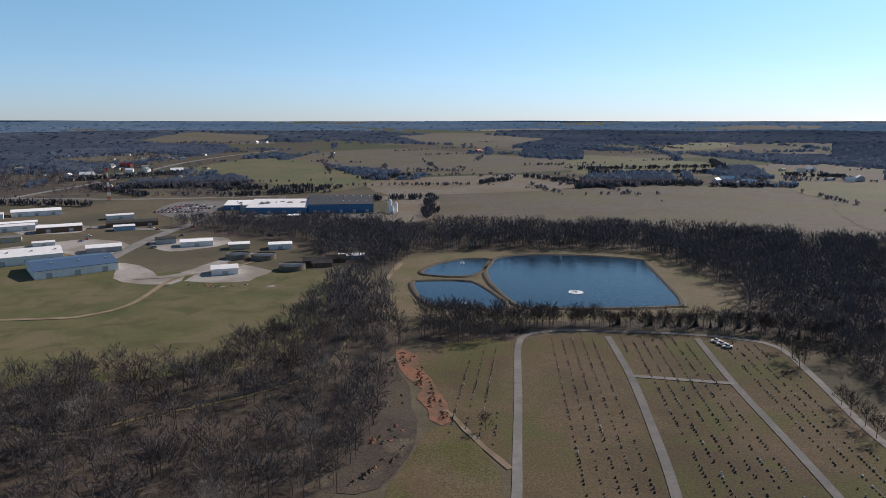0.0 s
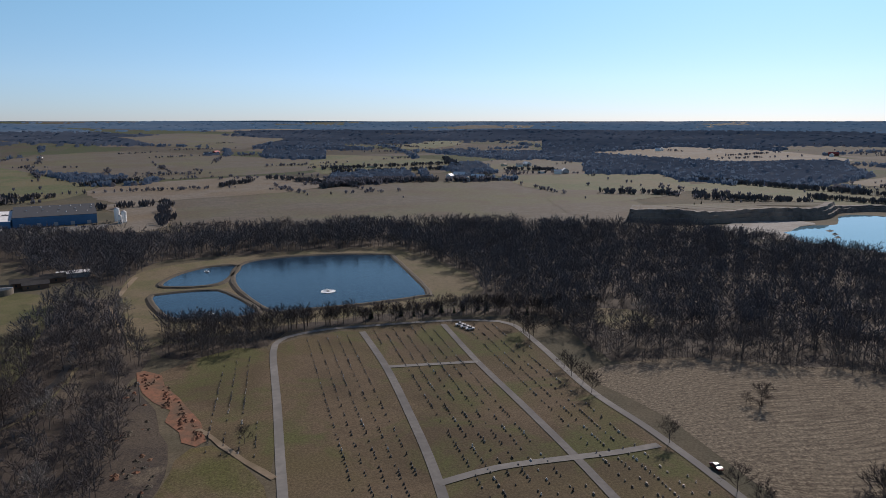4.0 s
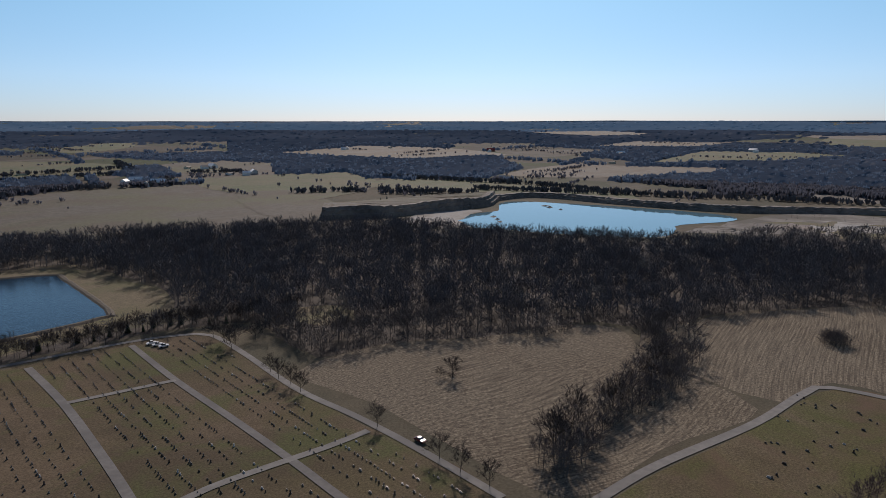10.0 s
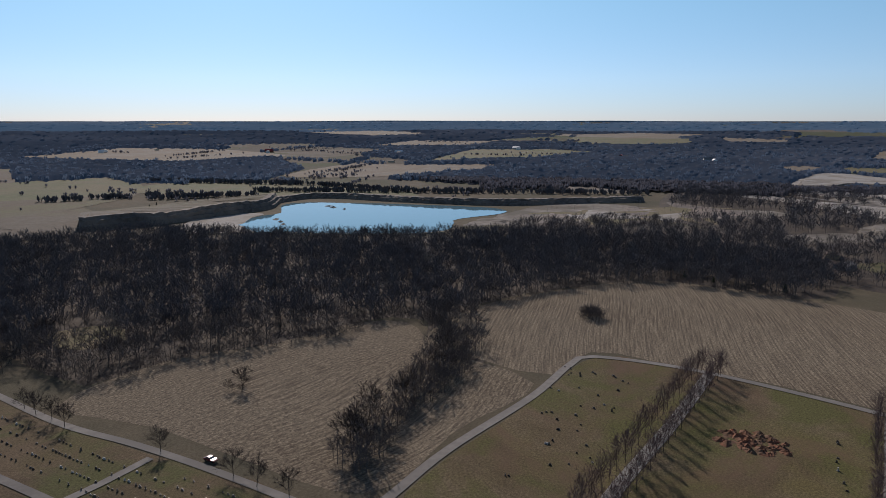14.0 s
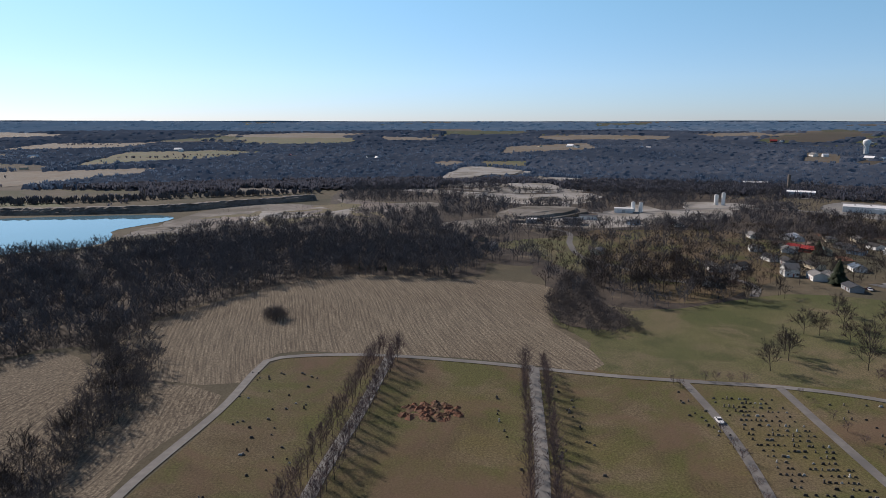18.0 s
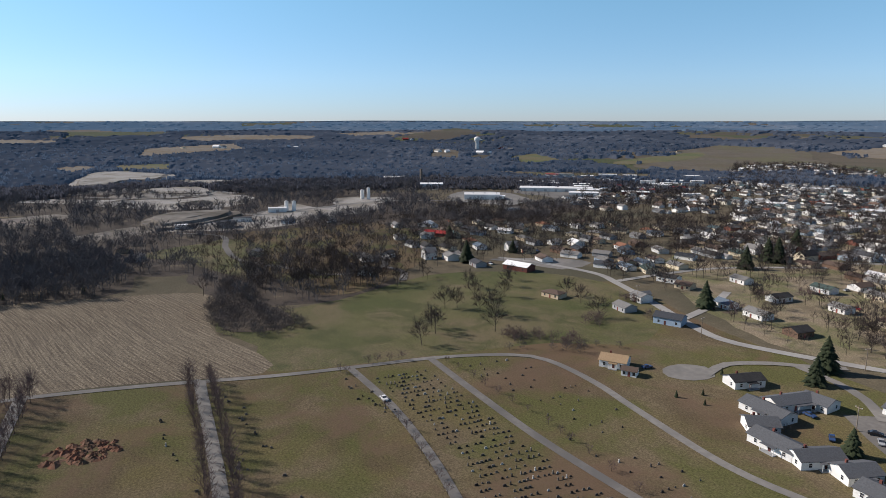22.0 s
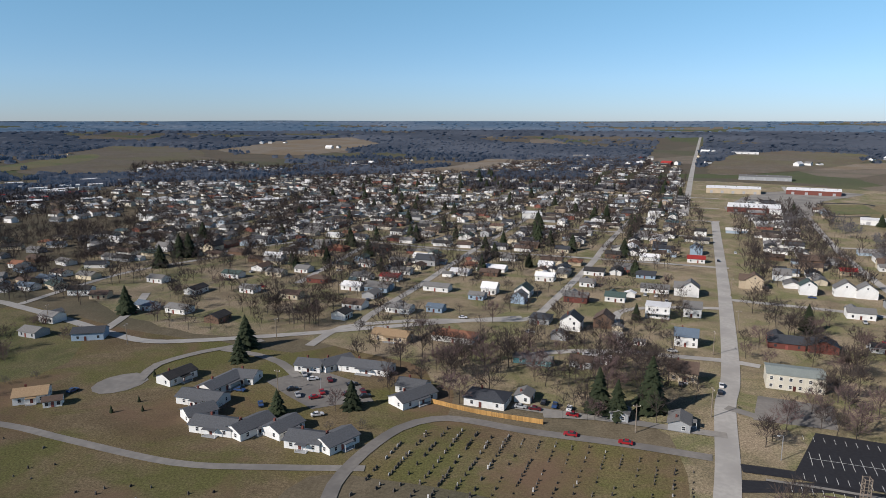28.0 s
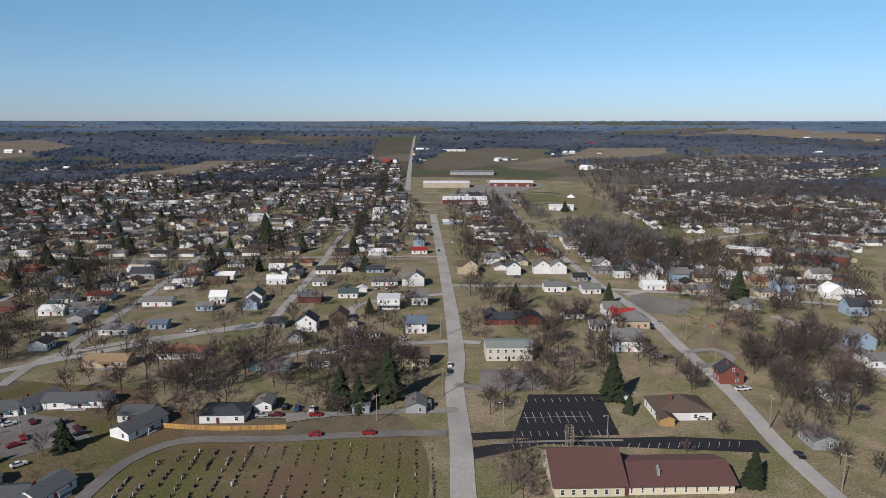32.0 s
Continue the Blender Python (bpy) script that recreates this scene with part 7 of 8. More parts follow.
p = [q for q in spots(EAST_WOOD, 11) if all((q[0] - a) ** 2 + (q[1] - b) ** 2 > 48 for a, b in TAKEN)]
scatter("town_trees", np.array(p), LOW, TOWNTWIG, 9, 14, "strip of bare woodland behind the houses", category="trees")

SLOPE = [(368, -275), (450, -240), (540, -300), (560, -380), (510, -450), (420, -545), (260, -365), (316, -345), (345, -330)]
slope_lots = lots(SLOPE, 25, 30, 0.9)
for k, (x, y, l, code) in enumerate(((437, -212, 15, "g w gab"), (397, -192, 14, "s w gab"), (440, -232, 11, "k w gab"), (569, -66, 16, "b t gab"), (527, -69, 15, "g g gab"), (645, -228, 12, "u u gab"), (632, -268, 12, "g w gab"), (500, -150, 12, "g c gab"), (556, -335, 16, "w w gab"), (564, -307, 14, "g w gab"))):
    TAKEN.append((x, y))
    house(x, y, l, 8.5, 3.0, 100 + 25 * (k % 3), code, 1, "house")
for k, (x, y) in enumerate(slope_lots[:60]):
    house(x, y, 12 + k % 3, 8.5, 2.8, float(rng.uniform(60, 120)), mix[k % len(mix)], 0, "house")
p = [q for q in spots(SLOPE, 15) if all((q[0] - a) ** 2 + (q[1] - b) ** 2 > 60 for a, b in TAKEN)]
scatter("town_trees", np.array(p), LOW, TOWNTWIG, 9, 15, "bare trees round the houses on the slope", category="trees")

for x, y in yard_spots[5::17][:90]:
    plant(pick([PINE, SPRUCE, PINE]), x, y, rng.uniform(9, 15))

# ---- far farmsteads ----
def farmstead(x, y, k):
    turn = 40 + 37 * k
    house(x, y, 13, 9, 3.4 if k % 2 else 5, turn, ("g w gab", "k w gab", "w w gab", "b c gab")[k % 4], 0, "farmhouse", "white farmhouse far off among fields", "far farms")
    if k % 2 == 0:
        house(x + 24, y + 14, 22, 12, 5, turn + 90, ("w w gab", "w g gab", "r r gab", "g w gab")[k // 2 % 4], 0, "barn", "long metal barn beside a far farmhouse", "far farms")


FARMS = [
    (449, 1022), (632, 1098), (651, 1074), (-585, 1353), (-659, 1340), (-704, 1375), (-582, 1251), (-466, 1327), (-520, 1242), (-300, 1840), (438, 1076), (370, 1340), (75, 1865), (-493, 2000), (-640, 2330),
    (640, 1270), (660, 1240), (-700, 1180), (-640, 1150), (1420, 1520), (1480, 1180), (1280, 1110), (1270, 1560), (1330, 720),
]
FARMS_TWO = [
    (1560, 820), (1620, 880), (1880, 600), (1700, 300), (1650, 260), (2010, 230), (1600, 60), (1460, 60), (1990, -520), (1960, -620), (1890, -700), (2050, -420), (2240, -1290), (2080, -1500), (1560, -1010), (1180, -1500),
    (940, -2150), (900, -2180), (1430, -1060), (1480, -1150), (1510, -1190), (1620, -1250), (390, -1420), (300, -1390), (640, -1960), (-700, -1640), (-760, -1660), (-830, -1640), (-1000, -2000),
]
FARMS_THREE = [(-1480, -2180), (-1900, -2100), (-2000, -1900), (-520, -1500), (-545, -1510), (-420, -1900), (-350, -1720), (-220, -1620), (-130, -1580), (-80, -1660), (60, -1650), (-620, -1250), (-900, -1300), (-1300, -1400), (-240, -1420), (-260, -1500), (-330, -1540), (-180, -1480)]
for k, (x, y) in enumerate(FARMS + FARMS_TWO + FARMS_THREE):
    farmstead(x, y, k)

# houses and trees beside the highway
HIGHWAY_SIDE = [(-880, 1300), (-640, 1230), (-600, 1010), (-470, 930), (-440, 1100), (-520, 1500), (-560, 1900), (-900, 1900)]
roadside = [(float(x), float(y), float(rng.uniform(10, 15)), 8.5, 3.2, float(rng.uniform(0, 180)), "g w gab") for x, y in spots(HIGHWAY_SIDE, 75, 0.0, [[(-590, 860), (-545, 860), (-540, 1480), (-470, 1960), (-510, 1960), (-585, 1480)]])]
far_houses(roadside[::2], "distant_houses", "scattered houses beside the highway", ROOF["g"], WALL["w"])
far_houses(roadside[1::2], "distant_houses", "scattered houses beside the highway", ROOF["k"], WALL["c"])
ROADWAY = [(-590, 860), (-545, 860), (-540, 1480), (-470, 1960), (-510, 1960), (-585, 1480)]
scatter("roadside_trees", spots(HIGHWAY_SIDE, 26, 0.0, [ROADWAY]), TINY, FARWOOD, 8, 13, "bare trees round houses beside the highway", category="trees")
# hedgerow trees dotted over the farm land
dots = []
for _ in range(150):
    a, r = radians(rng.uniform(-34, 78)), rng.uniform(950, 2500)
    n, turn = int(rng.integers(3, 34)), rng.choice([0.1, 1.67]) + rng.normal() * 0.15
    t = rng.normal(size=n) * n * 2.2
    dots += [(r * math.sin(a) + k * math.cos(turn) + rng.normal() * 3, r * math.cos(a) + k * math.sin(turn) + rng.normal() * 3) for k in t]
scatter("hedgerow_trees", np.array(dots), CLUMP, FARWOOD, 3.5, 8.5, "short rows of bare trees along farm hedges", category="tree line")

# ---- large buildings ----
STEEL = mat("grey_steel", (0.45, 0.45, 0.45), (0.36, 0.36, 0.37), 2.0, 0.3, 0.5, 0.0, metal=0.3)
BLUEWALL = palette("blue_cladding", (0.06, 0.18, 0.34), (0.05, 0.15, 0.29), 0.5)
CHURCHROOF = palette("maroon_shingles", (0.135, 0.07, 0.062), (0.095, 0.05, 0.046), 0.85, 3.0, 0.0)


def hall(x, y, l, w, h, heading, code, name="warehouse", label="", roof_mat=None, wall_mat=None, rise=None):
    """A large low-pitched hall with a parapet gutter, big doors and roof lights."""
    roof, wall = code.split()
    w = w * 1.2 if name == "warehouse" and w < 41 else w
    base = tagged(new(name), label or "long " + WORD_WALL[wall] + " hall with a " + WORD_ROOF[roof] + " roof", "warehouse", "works halls")
    base.matrix_basis = pose(x, y, float(land(x, y)), 0, 0, 90 - heading)
    rise = w * 0.06 if rise is None else rise
    piece("wall", gable_walls(l, w, h, rise), wall_mat or WALL[wall], base)
    piece("roof", gable_roof(l, w, h, rise, 0.4, 0.3), roof_mat or ROOF[roof], base)
    n = max(1, int(l / 14))
    for i in range(n):
        cx = -l / 2 + (i + 0.5) * l / n
        for side in (-1, 1):
            piece("bay_door", box(cx - 1.8, cx + 1.8, side * w / 2 - 0.08, side * w / 2 + 0.08, 0, min(3.6, h * 0.7)), STEEL, base, "grey roller door")
        if h > 5:
            piece("roof_vent", box(cx + 3, cx + 4.4, -w * 0.22, -w * 0.22 + 1.4, h + rise * 0.4, h + rise * 0.55 + 1.3), STEEL, base, "grey roof vent")
    return base


WORKS = [
    (-445, 729, 47, 22, 5, 59, "w w"), (-357, 617, 37, 16, 5, 60, "w n"), (-400, 619, 32, 14, 5, 57, "w w"), (-413, 645, 32, 12, 4, 57, "w w"), (-305, 652, 46, 16, 4, 65, "k n"), (-300, 624, 18, 10, 4, 64, "w u"),
    (-267, 519, 25, 14, 4, 63, "w g"), (-233, 555, 16, 12, 4, 67, "k g"), (-203, 544, 25, 12, 4, 70, "w w"), (-147, 441, 17, 12, 4, 71, "w w"), (-164, 531, 16, 10, 4, 73, "w t"), (-131, 531, 18, 10, 4, 76, "w w"),
]
WORKS_TWO = [
    (-328, 542, 16, 8, 3, 59, "w w"), (-68, 489, 19, 8, 3, 82, "w g"), (-312, 478, 60, 30, 6, 57, "w w"), (-155, 690, 13, 10, 5, 77, "w u"),
    (-340, 700, 26, 12, 4, 60, "w w"), (-480, 690, 40, 14, 5, 59, "w w"), (-370, 560, 22, 12, 4, 60, "g t"), (-420, 560, 30, 14, 5, 58, "w w"),
]
WORKS_EAST = [
    (718, -520, 46, 26, 8, 216, "w w"), (735, -665, 104, 26, 6, 222, "w w"), (668, -655, 39, 18, 6, 224, "w w"), (618, -614, 26, 14, 5, 225, "w w"), (870, -535, 34, 20, 8, 212, "w w"), (1003, -543, 35, 20, 7, 208, "w g"),
    (639, -725, 37, 16, 5, 228, "w r"), (733, -247, 20, 10, 6, 199, "w w"), (663, -129, 11, 8, 5, 191, "w w"), (651, -168, 16, 12, 7, 194, "s g"), (682, -193, 18, 9, 5, 196, "s w"), (700, -530, 22, 12, 6, 216, "w w"),
]
BLOCKS = [
    (841, -881, 31, 12, 6, 226, "w w"), (757, -866, 39, 14, 6, 229, "w w"), (720, -890, 48, 14, 5, 231, "w w"), (852, -794, 29, 12, 6, 223, "g w"), (846, -701, 22, 12, 5, 220, "w w"), (603, -479, 19, 9, 4, 218, "g w"),
    (459, -770, 36, 16, 5, 239, "w w"), (357, -799, 29, 16, 5, 246, "w t"), (289, -785, 36, 14, 5, 250, "w w"), (518, -965, 40, 16, 5, 242, "w w"),
]
BLOCKS_SOUTH = [
    (-226, -806, 54, 40, 6, 286, "w r"), (-350, -1200, 80, 30, 6, 286, "g g"), (-355, -995, 66, 36, 6, 290, "w r"), (-252, -1004, 70, 34, 7, 284, "w t"), (-317, -717, 28, 20, 5, 294, "w w"), (-340, -425, 31, 34, 5, 310, "w r"),
    (-380, -397, 33, 24, 7, 314, "g r"), (-443, -459, 38, 18, 5, 314, "b r"), (-487, -1852, 64, 14, 5, 285, "w w"), (134, -830, 24, 16, 6, 261, "w w"), (21, -711, 21, 16, 6, 268, "w w"),
]
for q in WORKS + WORKS_TWO:
    hall(*q)
for x, y, l, w, h, heading, code in WORKS_EAST + BLOCKS:
    hall(x, y, l, w, h * 0.8, heading, code, "store")
for q in BLOCKS_SOUTH:
    hall(*q, name="store")
for i in range(46):
    a, r = radians(rng.uniform(129, 144)), rng.uniform(960, 1230)
    p = (r * math.sin(a), -abs(r * math.cos(a)))
    if all(math.hypot(p[0] - q[0], p[1] - q[1]) > 34 for q in WORKS_EAST + BLOCKS):
        hall(p[0], p[1], rng.uniform(14, 34), rng.uniform(9, 15), rng.uniform(3.5, 5), 222 + rng.normal() * 8, str(rng.choice(["w w", "w w", "g w", "w g", "w t", "u w", "r w"])), "store", "low white commercial building with a metal roof")
hall(-256, 452, 50, 44, 5.2, 52, "u w", "warehouse", "long white shed with a blue metal roof", roof_mat=palette("blue_metal_roof", (0.07, 0.125, 0.21), (0.055, 0.1, 0.17), 0.5, 1.0, 0.0))
hall(-185, 775, 66, 82, 7, 88, "w u", "factory_hall", "blue clad factory hall with a white roof", wall_mat=BLUEWALL)
hall(-236, 792, 36, 50, 5.5, 84, "w u", "factory_hall", "blue clad factory hall with a white roof", wall_mat=BLUEWALL)
hall(-120, 789, 72, 92, 9.5, 82, "k u", "factory_hall", "blue clad factory hall with a dark roof", roof_mat=ROOF["s"], wall_mat=BLUEWALL)


def church():
    base = tagged(new("church"), "low brick church with maroon shingle roofs", "church")
    base.matrix_basis = pose(-104, -155, 0, 0, 0, 90 - 102)
    cream = WALL["c"]
    piece("wing_wall", gable_walls(31, 16, 3, 2.6), cream, base)
    piece("wing_roof", gable_roof(31, 16, 3, 2.6, 0.8, 0.25), CHURCHROOF, base)
    at = pose(24.5, -2.0, 0)
    piece("nave_wall", gable_walls(19, 21, 3.6, 5.2), cream, base, at=at)
    piece("nave_roof", gable_roof(19, 21, 3.6, 5.2, 0.9, 0.3), CHURCHROOF, base, at=at)
    for i in range(10):
        window(base, -14 + 3.0 * i, 8, 1.5, 0, 0.5, 1.4)
    for i in range(6):
        window(base, 17 + 3.0 * i, 8.5, 1.5, 0, 0.9, 1.4)
    door(base, 14.2, 8, 0)
    for vx, vy in ((4, 2.6), (4.4, 4.6)):
        piece("roof_vent", box(vx, vx + 0.7, vy, vy + 0.7, 4.0, 6.0), STEEL, base, "grey metal roof vent")


church()


def flats_block():
    base = tagged(new("apartment_house"), "two storey tan block with rows of windows", "apartment house")
    base.matrix_basis = pose(-93.5, -262.5, 0, 0, 0, 90 - 102)
    piece("wall", gable_walls(20, 12, 6, 1.0), palette("pale_panels", (0.6, 0.57, 0.48), (0.53, 0.5, 0.42)), base)
    piece("roof", gable_roof(20, 12, 6, 1.0, 0.3), palette("sage_roof", (0.27, 0.3, 0.28), (0.22, 0.25, 0.23)), base)
    for i in range(6):
        for z in (1.5, 4.4):
            window(base, -8.2 + 3.3 * i, 6, z, 0, 1.0, 1.2)
    door(base, 0.3, 6, 0)


flats_block()


def white_block():
    base = tagged(new("house"), "tall white flat-roofed house with an open porch", "house")
    base.matrix_basis = pose(-56, -352, 0, 0, 0, 90 - 102)
    piece("wall", box(-6, 6, -5, 5, -0.3, 6.4), WALL["w"], base)
    piece("roof", box(-6.3, 6.3, -5.3, 5.3, 6.4, 6.7), ROOF["w"], base)
    for i in range(3):
        window(base, -4 + 4 * i, 5, 1.6, 0)
        window(base, -4 + 4 * i, 5, 4.6, 0)
    piece("porch_roof", box(-6, 6, 5, 7.2, 3.0, 3.2), ROOF["w"], base)


white_block()


def round_tank(x, y, r, h, label, material):
    base = tagged(new("tank"), label, "tank", "treatment tanks")
    base.location = (x, y, 0)
    bm = bmesh.new()
    bmesh.ops.create_cone(bm, segments=36, radius1=r, radius2=r, depth=h)
    bmesh.ops.translate(bm, verts=bm.verts, vec=(0, 0, h / 2))
    top = [f for f in bm.faces if f.normal.z > 0.9 and f.calc_center_median().z > h * 0.9]
    bmesh.ops.inset_region(bm, faces=top, thickness=0.4)
    for f in top:
        for v in f.verts:
            v.co.z = h - 1.0
    part("wall", bm, material, base)
    bm = bmesh.new()
    bmesh.ops.create_circle(bm, cap_ends=True, segments=36, radius=r - 0.4)
    bmesh.ops.translate(bm, verts=bm.verts, vec=(0, 0, h - 0.7))
    part("water", bm, MUD, base, "dark water")
    piece("walkway", box(-r, r, -0.5, 0.5, h, h + 0.2), STEEL, base, "steel walkway")


for x, y in ((-153, 491), (-133, 488), (-104, 452)):
    round_tank(x, y, 9, 3.6, "round concrete treatment tank with a walkway", QUARRY)
for k, (x, y, l, w) in enumerate(((-92, 470, 16, 9), (-85, 462, 14, 8), (-78, 478, 14, 10))):
    house(x, y, l, w, 3, 80, "k n gab", 1, "shed", "dark shed of the treatment works")


def silo(x, y, r, h, label="white cylindrical steel silo with a cap"):
    base = tagged(new("silo"), label, "silo", "silos")
    base.location = (x, y, float(land(x, y)))
    for nm, lo, hi, a, b in (("drum", 0, h, r, r), ("cap", h, h + r * 0.6, r * 1.02, 0.2)):
        bm = bmesh.new()
        bmesh.ops.create_cone(bm, segments=20, radius1=a, radius2=b, depth=hi - lo, cap_ends=True)
        bmesh.ops.translate(bm, verts=bm.verts, vec=(0, 0, (lo + hi) / 2))
        part(nm, bm, TRIM if nm == "drum" else STEEL, base)


for x, y, r, h in ((-60, 753, 2.6, 13), (-53, 742, 2.6, 11), (-56, 733, 2, 8), (737, -259, 2.2, 11), (732, -266, 2.2, 11), (796, -383, 2.5, 12), (790, -389, 2.2, 15)):
    silo(x, y, r, h)


# plant on the factory roofs
for k in range(34):
    x, y = rng.uniform(-240, -158), rng.uniform(742, 812)
    house(x, y, rng.uniform(2, 6), rng.uniform(2, 3.5), 10.2 if x > -216 else 7.6, 84, "g g hip", 0, "roof_unit", "grey ventilation unit on the white factory roof", "factory roof units")
for k in range(24):
    silo(-150 + 9 * (k % 8) + rng.normal(), 760 + 24 * (k // 8) + rng.normal() * 2, 0.7, 15.0 - 3.2 * abs(k // 8 - 1), "small steel exhaust stack on the dark factory roof")


def water_tower():
    base = tagged(new("water_tower"), "tall white water tower on a hill", "water tower")
    base.location = (1572, -1119, float(land(1572, -1119)) - 2)
    bm = bmesh.new()
    prof = [(6.5, 0), (5.5, 4), (5.2, 24), (6.5, 28), (8.5, 31), (8.8, 34), (8.5, 37), (6.5, 39.5), (3.0, 41), (0.1, 41.4)]
    ring = [[bm.verts.new((r * math.cos(6.2832 * k / 24), r * math.sin(6.2832 * k / 24), z)) for k in range(24)] for r, z in prof]
    for a, b in zip(ring, ring[1:]):
        for k in range(24):
            bm.faces.new((a[k], a[(k + 1) % 24], b[(k + 1) % 24], b[k]))
    part("shell", bm, TRIM, base)
    for k in range(8):
        a = 6.2832 * k / 8
        piece("rib", box(5.3, 5.9, -0.3, 0.3, 3, 28), STEEL, base, at=pose(0, 0, 0, 0, 0, math.degrees(a)))
    piece("bowl_band", box(-0.5, 0.5, -0.5, 0.5, 41, 43), STEEL, base)


water_tower()


def mast(x, y, h):
    base = tagged(new("radio_mast"), "red and white lattice radio mast with guys", "mast")
    base.location = (x, y, 0)
    red = mat("mast_red", (0.4, 0.06, 0.05), (0.33, 0.05, 0.04), 2.0, 0.2, 0.6, 0.0)
    for k in range(7):
        bm = bmesh.new()
        z0, z1 = h * k / 7, h * (k + 1) / 7
        w0, w1 = 1.6 * (1 - k / 9), 1.6 * (1 - (k + 1) / 9)
        corners = [[(sx * w, sy * w, z) for sx, sy in ((-1, -1), (1, -1), (1, 1), (-1, 1))] for w, z in ((w0, z0), (w1, z1))]
        for i in range(4):
            for a, b in ((corners[0][i], corners[1][i]), (corners[0][i], corners[1][(i + 1) % 4]), (corners[0][(i + 1) % 4], corners[1][i])):
                p, q = Vector(a), Vector(b)
                s = (q - p).cross(Vector((0.3, 0.7, 0.2))).normalized() * 0.14
                t = (q - p).cross(s).normalized() * 0.14
                vs = [bm.verts.new(c) for c in (p + s, p + t, p - s, p - t, q + s, q + t, q - s, q - t)]
                for j in range(4):
                    bm.faces.new((vs[j], vs[(j + 1) % 4], vs[4 + (j + 1) % 4], vs[4 + j]))
        part("section", bm, red if k % 2 == 0 else TRIM, base)


mast(-429, 859, 42)
piece("smokestack", box(-1.6, 1.6, -1.6, 1.6, 0, 26), ROCK, None, at=pose(906, -538, float(land(906, -538))))
tagged(bpy.data.objects["smokestack"], "tall square dark brick smokestack", "chimney")
patch("bare_yard", [(-366, -842), (-409, -881), (-393, -760), (-341, -669), (-307, -687)], TAN, 0.06, "tan worn ground beside the track", "yard", rag=3)
patch("sports_field", [(-323, -877), (-372, -878), (-358, -801), (-299, -784)], FIELDGREEN, 0.1, "green football field of the school", "sports field", rag=0, curve=False)
strip("running_track", [(-316, -886), (-378, -886), (-364, -795), (-294, -776), (-316, -886)], 6, NEWTAR, 0.1, "dark running track", "track")
patch("school_yard", [(-215, -760), (-200, -830), (-300, -1010), (-420, -1000), (-330, -900), (-270, -760)], CONCRETE, 0.05, "pale paved school yards", "yard", rag=2)
heap(-380, -829, 5, 4, TRIM, "white air-supported sports dome", "dome", 24, 8)

# ---- fence, poles, cars ----
WOOD = palette("fence_boards", (0.52, 0.3, 0.1), (0.44, 0.25, 0.085), 0.8, 4.0, 0.2)


def board_fence(pts, tall=1.8):
    base = tagged(new("fence"), "new orange cedar board fence along the lane", "fence")
    c = smooth_line(pts, 0.32)
    mesh = mesh_of("board", *box(-0.14, 0.14, -0.02, 0.02, 0.1, tall), WOOD)
    for k, (p, q) in enumerate(zip(c, c[1:])):
        m = (p + q) / 2
        ob = new("board", mesh)
        ob.parent = base
        ob.matrix_basis = pose(m[0], m[1], 0.02 + rng.normal() * 0.015, 0, 0, math.degrees(math.atan2(q[1] - p[1], q[0] - p[0])))
        if k % 8 == 0:
            ob = new("post", mesh_of("post", *box(-0.06, 0.06, 0.03, 0.15, -0.1, tall + 0.05), WOOD)) if k == 0 else new("post", bpy.data.meshes["post"])
            ob.parent = base
            ob.matrix_basis = pose(m[0], m[1], 0, 0, 0, math.degrees(math.atan2(q[1] - p[1], q[0] - p[0])))


board_fence([(41, -224), (23, -217.5), (1, -213)])


def utility_pole(x, y, h=11, turn=0):
    base = tagged(new("utility_pole"), "weathered wooden utility pole with crossarm", "utility pole", "utility poles")
    base.matrix_basis = pose(x, y, 0, 0, 0, turn)
    bm = bmesh.new()
    bmesh.ops.create_cone(bm, segments=8, radius1=0.2, radius2=0.13, depth=h)
    bmesh.ops.translate(bm, verts=bm.verts, vec=(0, 0, h / 2))
    part("shaft", bm, POLE, base)
    piece("crossarm", box(-1.3, 1.3, -0.09, 0.09, h - 0.9, h - 0.7), POLE, base)
    for k in (-1.1, 0, 1.1):
        piece("insulator", box(k - 0.07, k + 0.07, -0.07, 0.07, h - 0.7, h - 0.45), TRIM, base)
    return base


POLE = mat("grey_wood", (0.3, 0.25, 0.2), (0.22, 0.18, 0.14), 2.0, 0.2, 0.9, 0.0)
for x, y, h in ((-154, -175, 12), (-146, -137, 12), (-166, -221, 12), (-29, -212, 10), (-199, -300, 11), (-167, -330, 11), (-104, -401, 11), (-56, -228, 11), (-71, -294, 11), (-90, -330, 11), (-180, -262, 12), (-27, 350, 11), (-34, 390, 11), (-33, 440, 11), (-26, 310, 10), (126, -285, 10), (190, -266, 10), (250, -290, 10), (60, -319, 10), (-18, 250, 9), (100, -225, 9)):
    utility_pole(x, y, h, rng.uniform(0, 180))


def street_lamp(x, y):
    base = tagged(new("street_lamp"), "grey steel car park lamp with one arm", "street lamp", "car park lamps")
    base.location = (x, y, 0)
    piece("pole", box(-0.09, 0.09, -0.09, 0.09, 0, 8), STEEL, base)
    piece("arm", box(-0.06, 1.4, -0.05, 0.05, 7.9, 8.0), STEEL, base)
    piece("head", box(1.0, 1.7, -0.18, 0.18, 7.78, 7.9), TRIM, base)


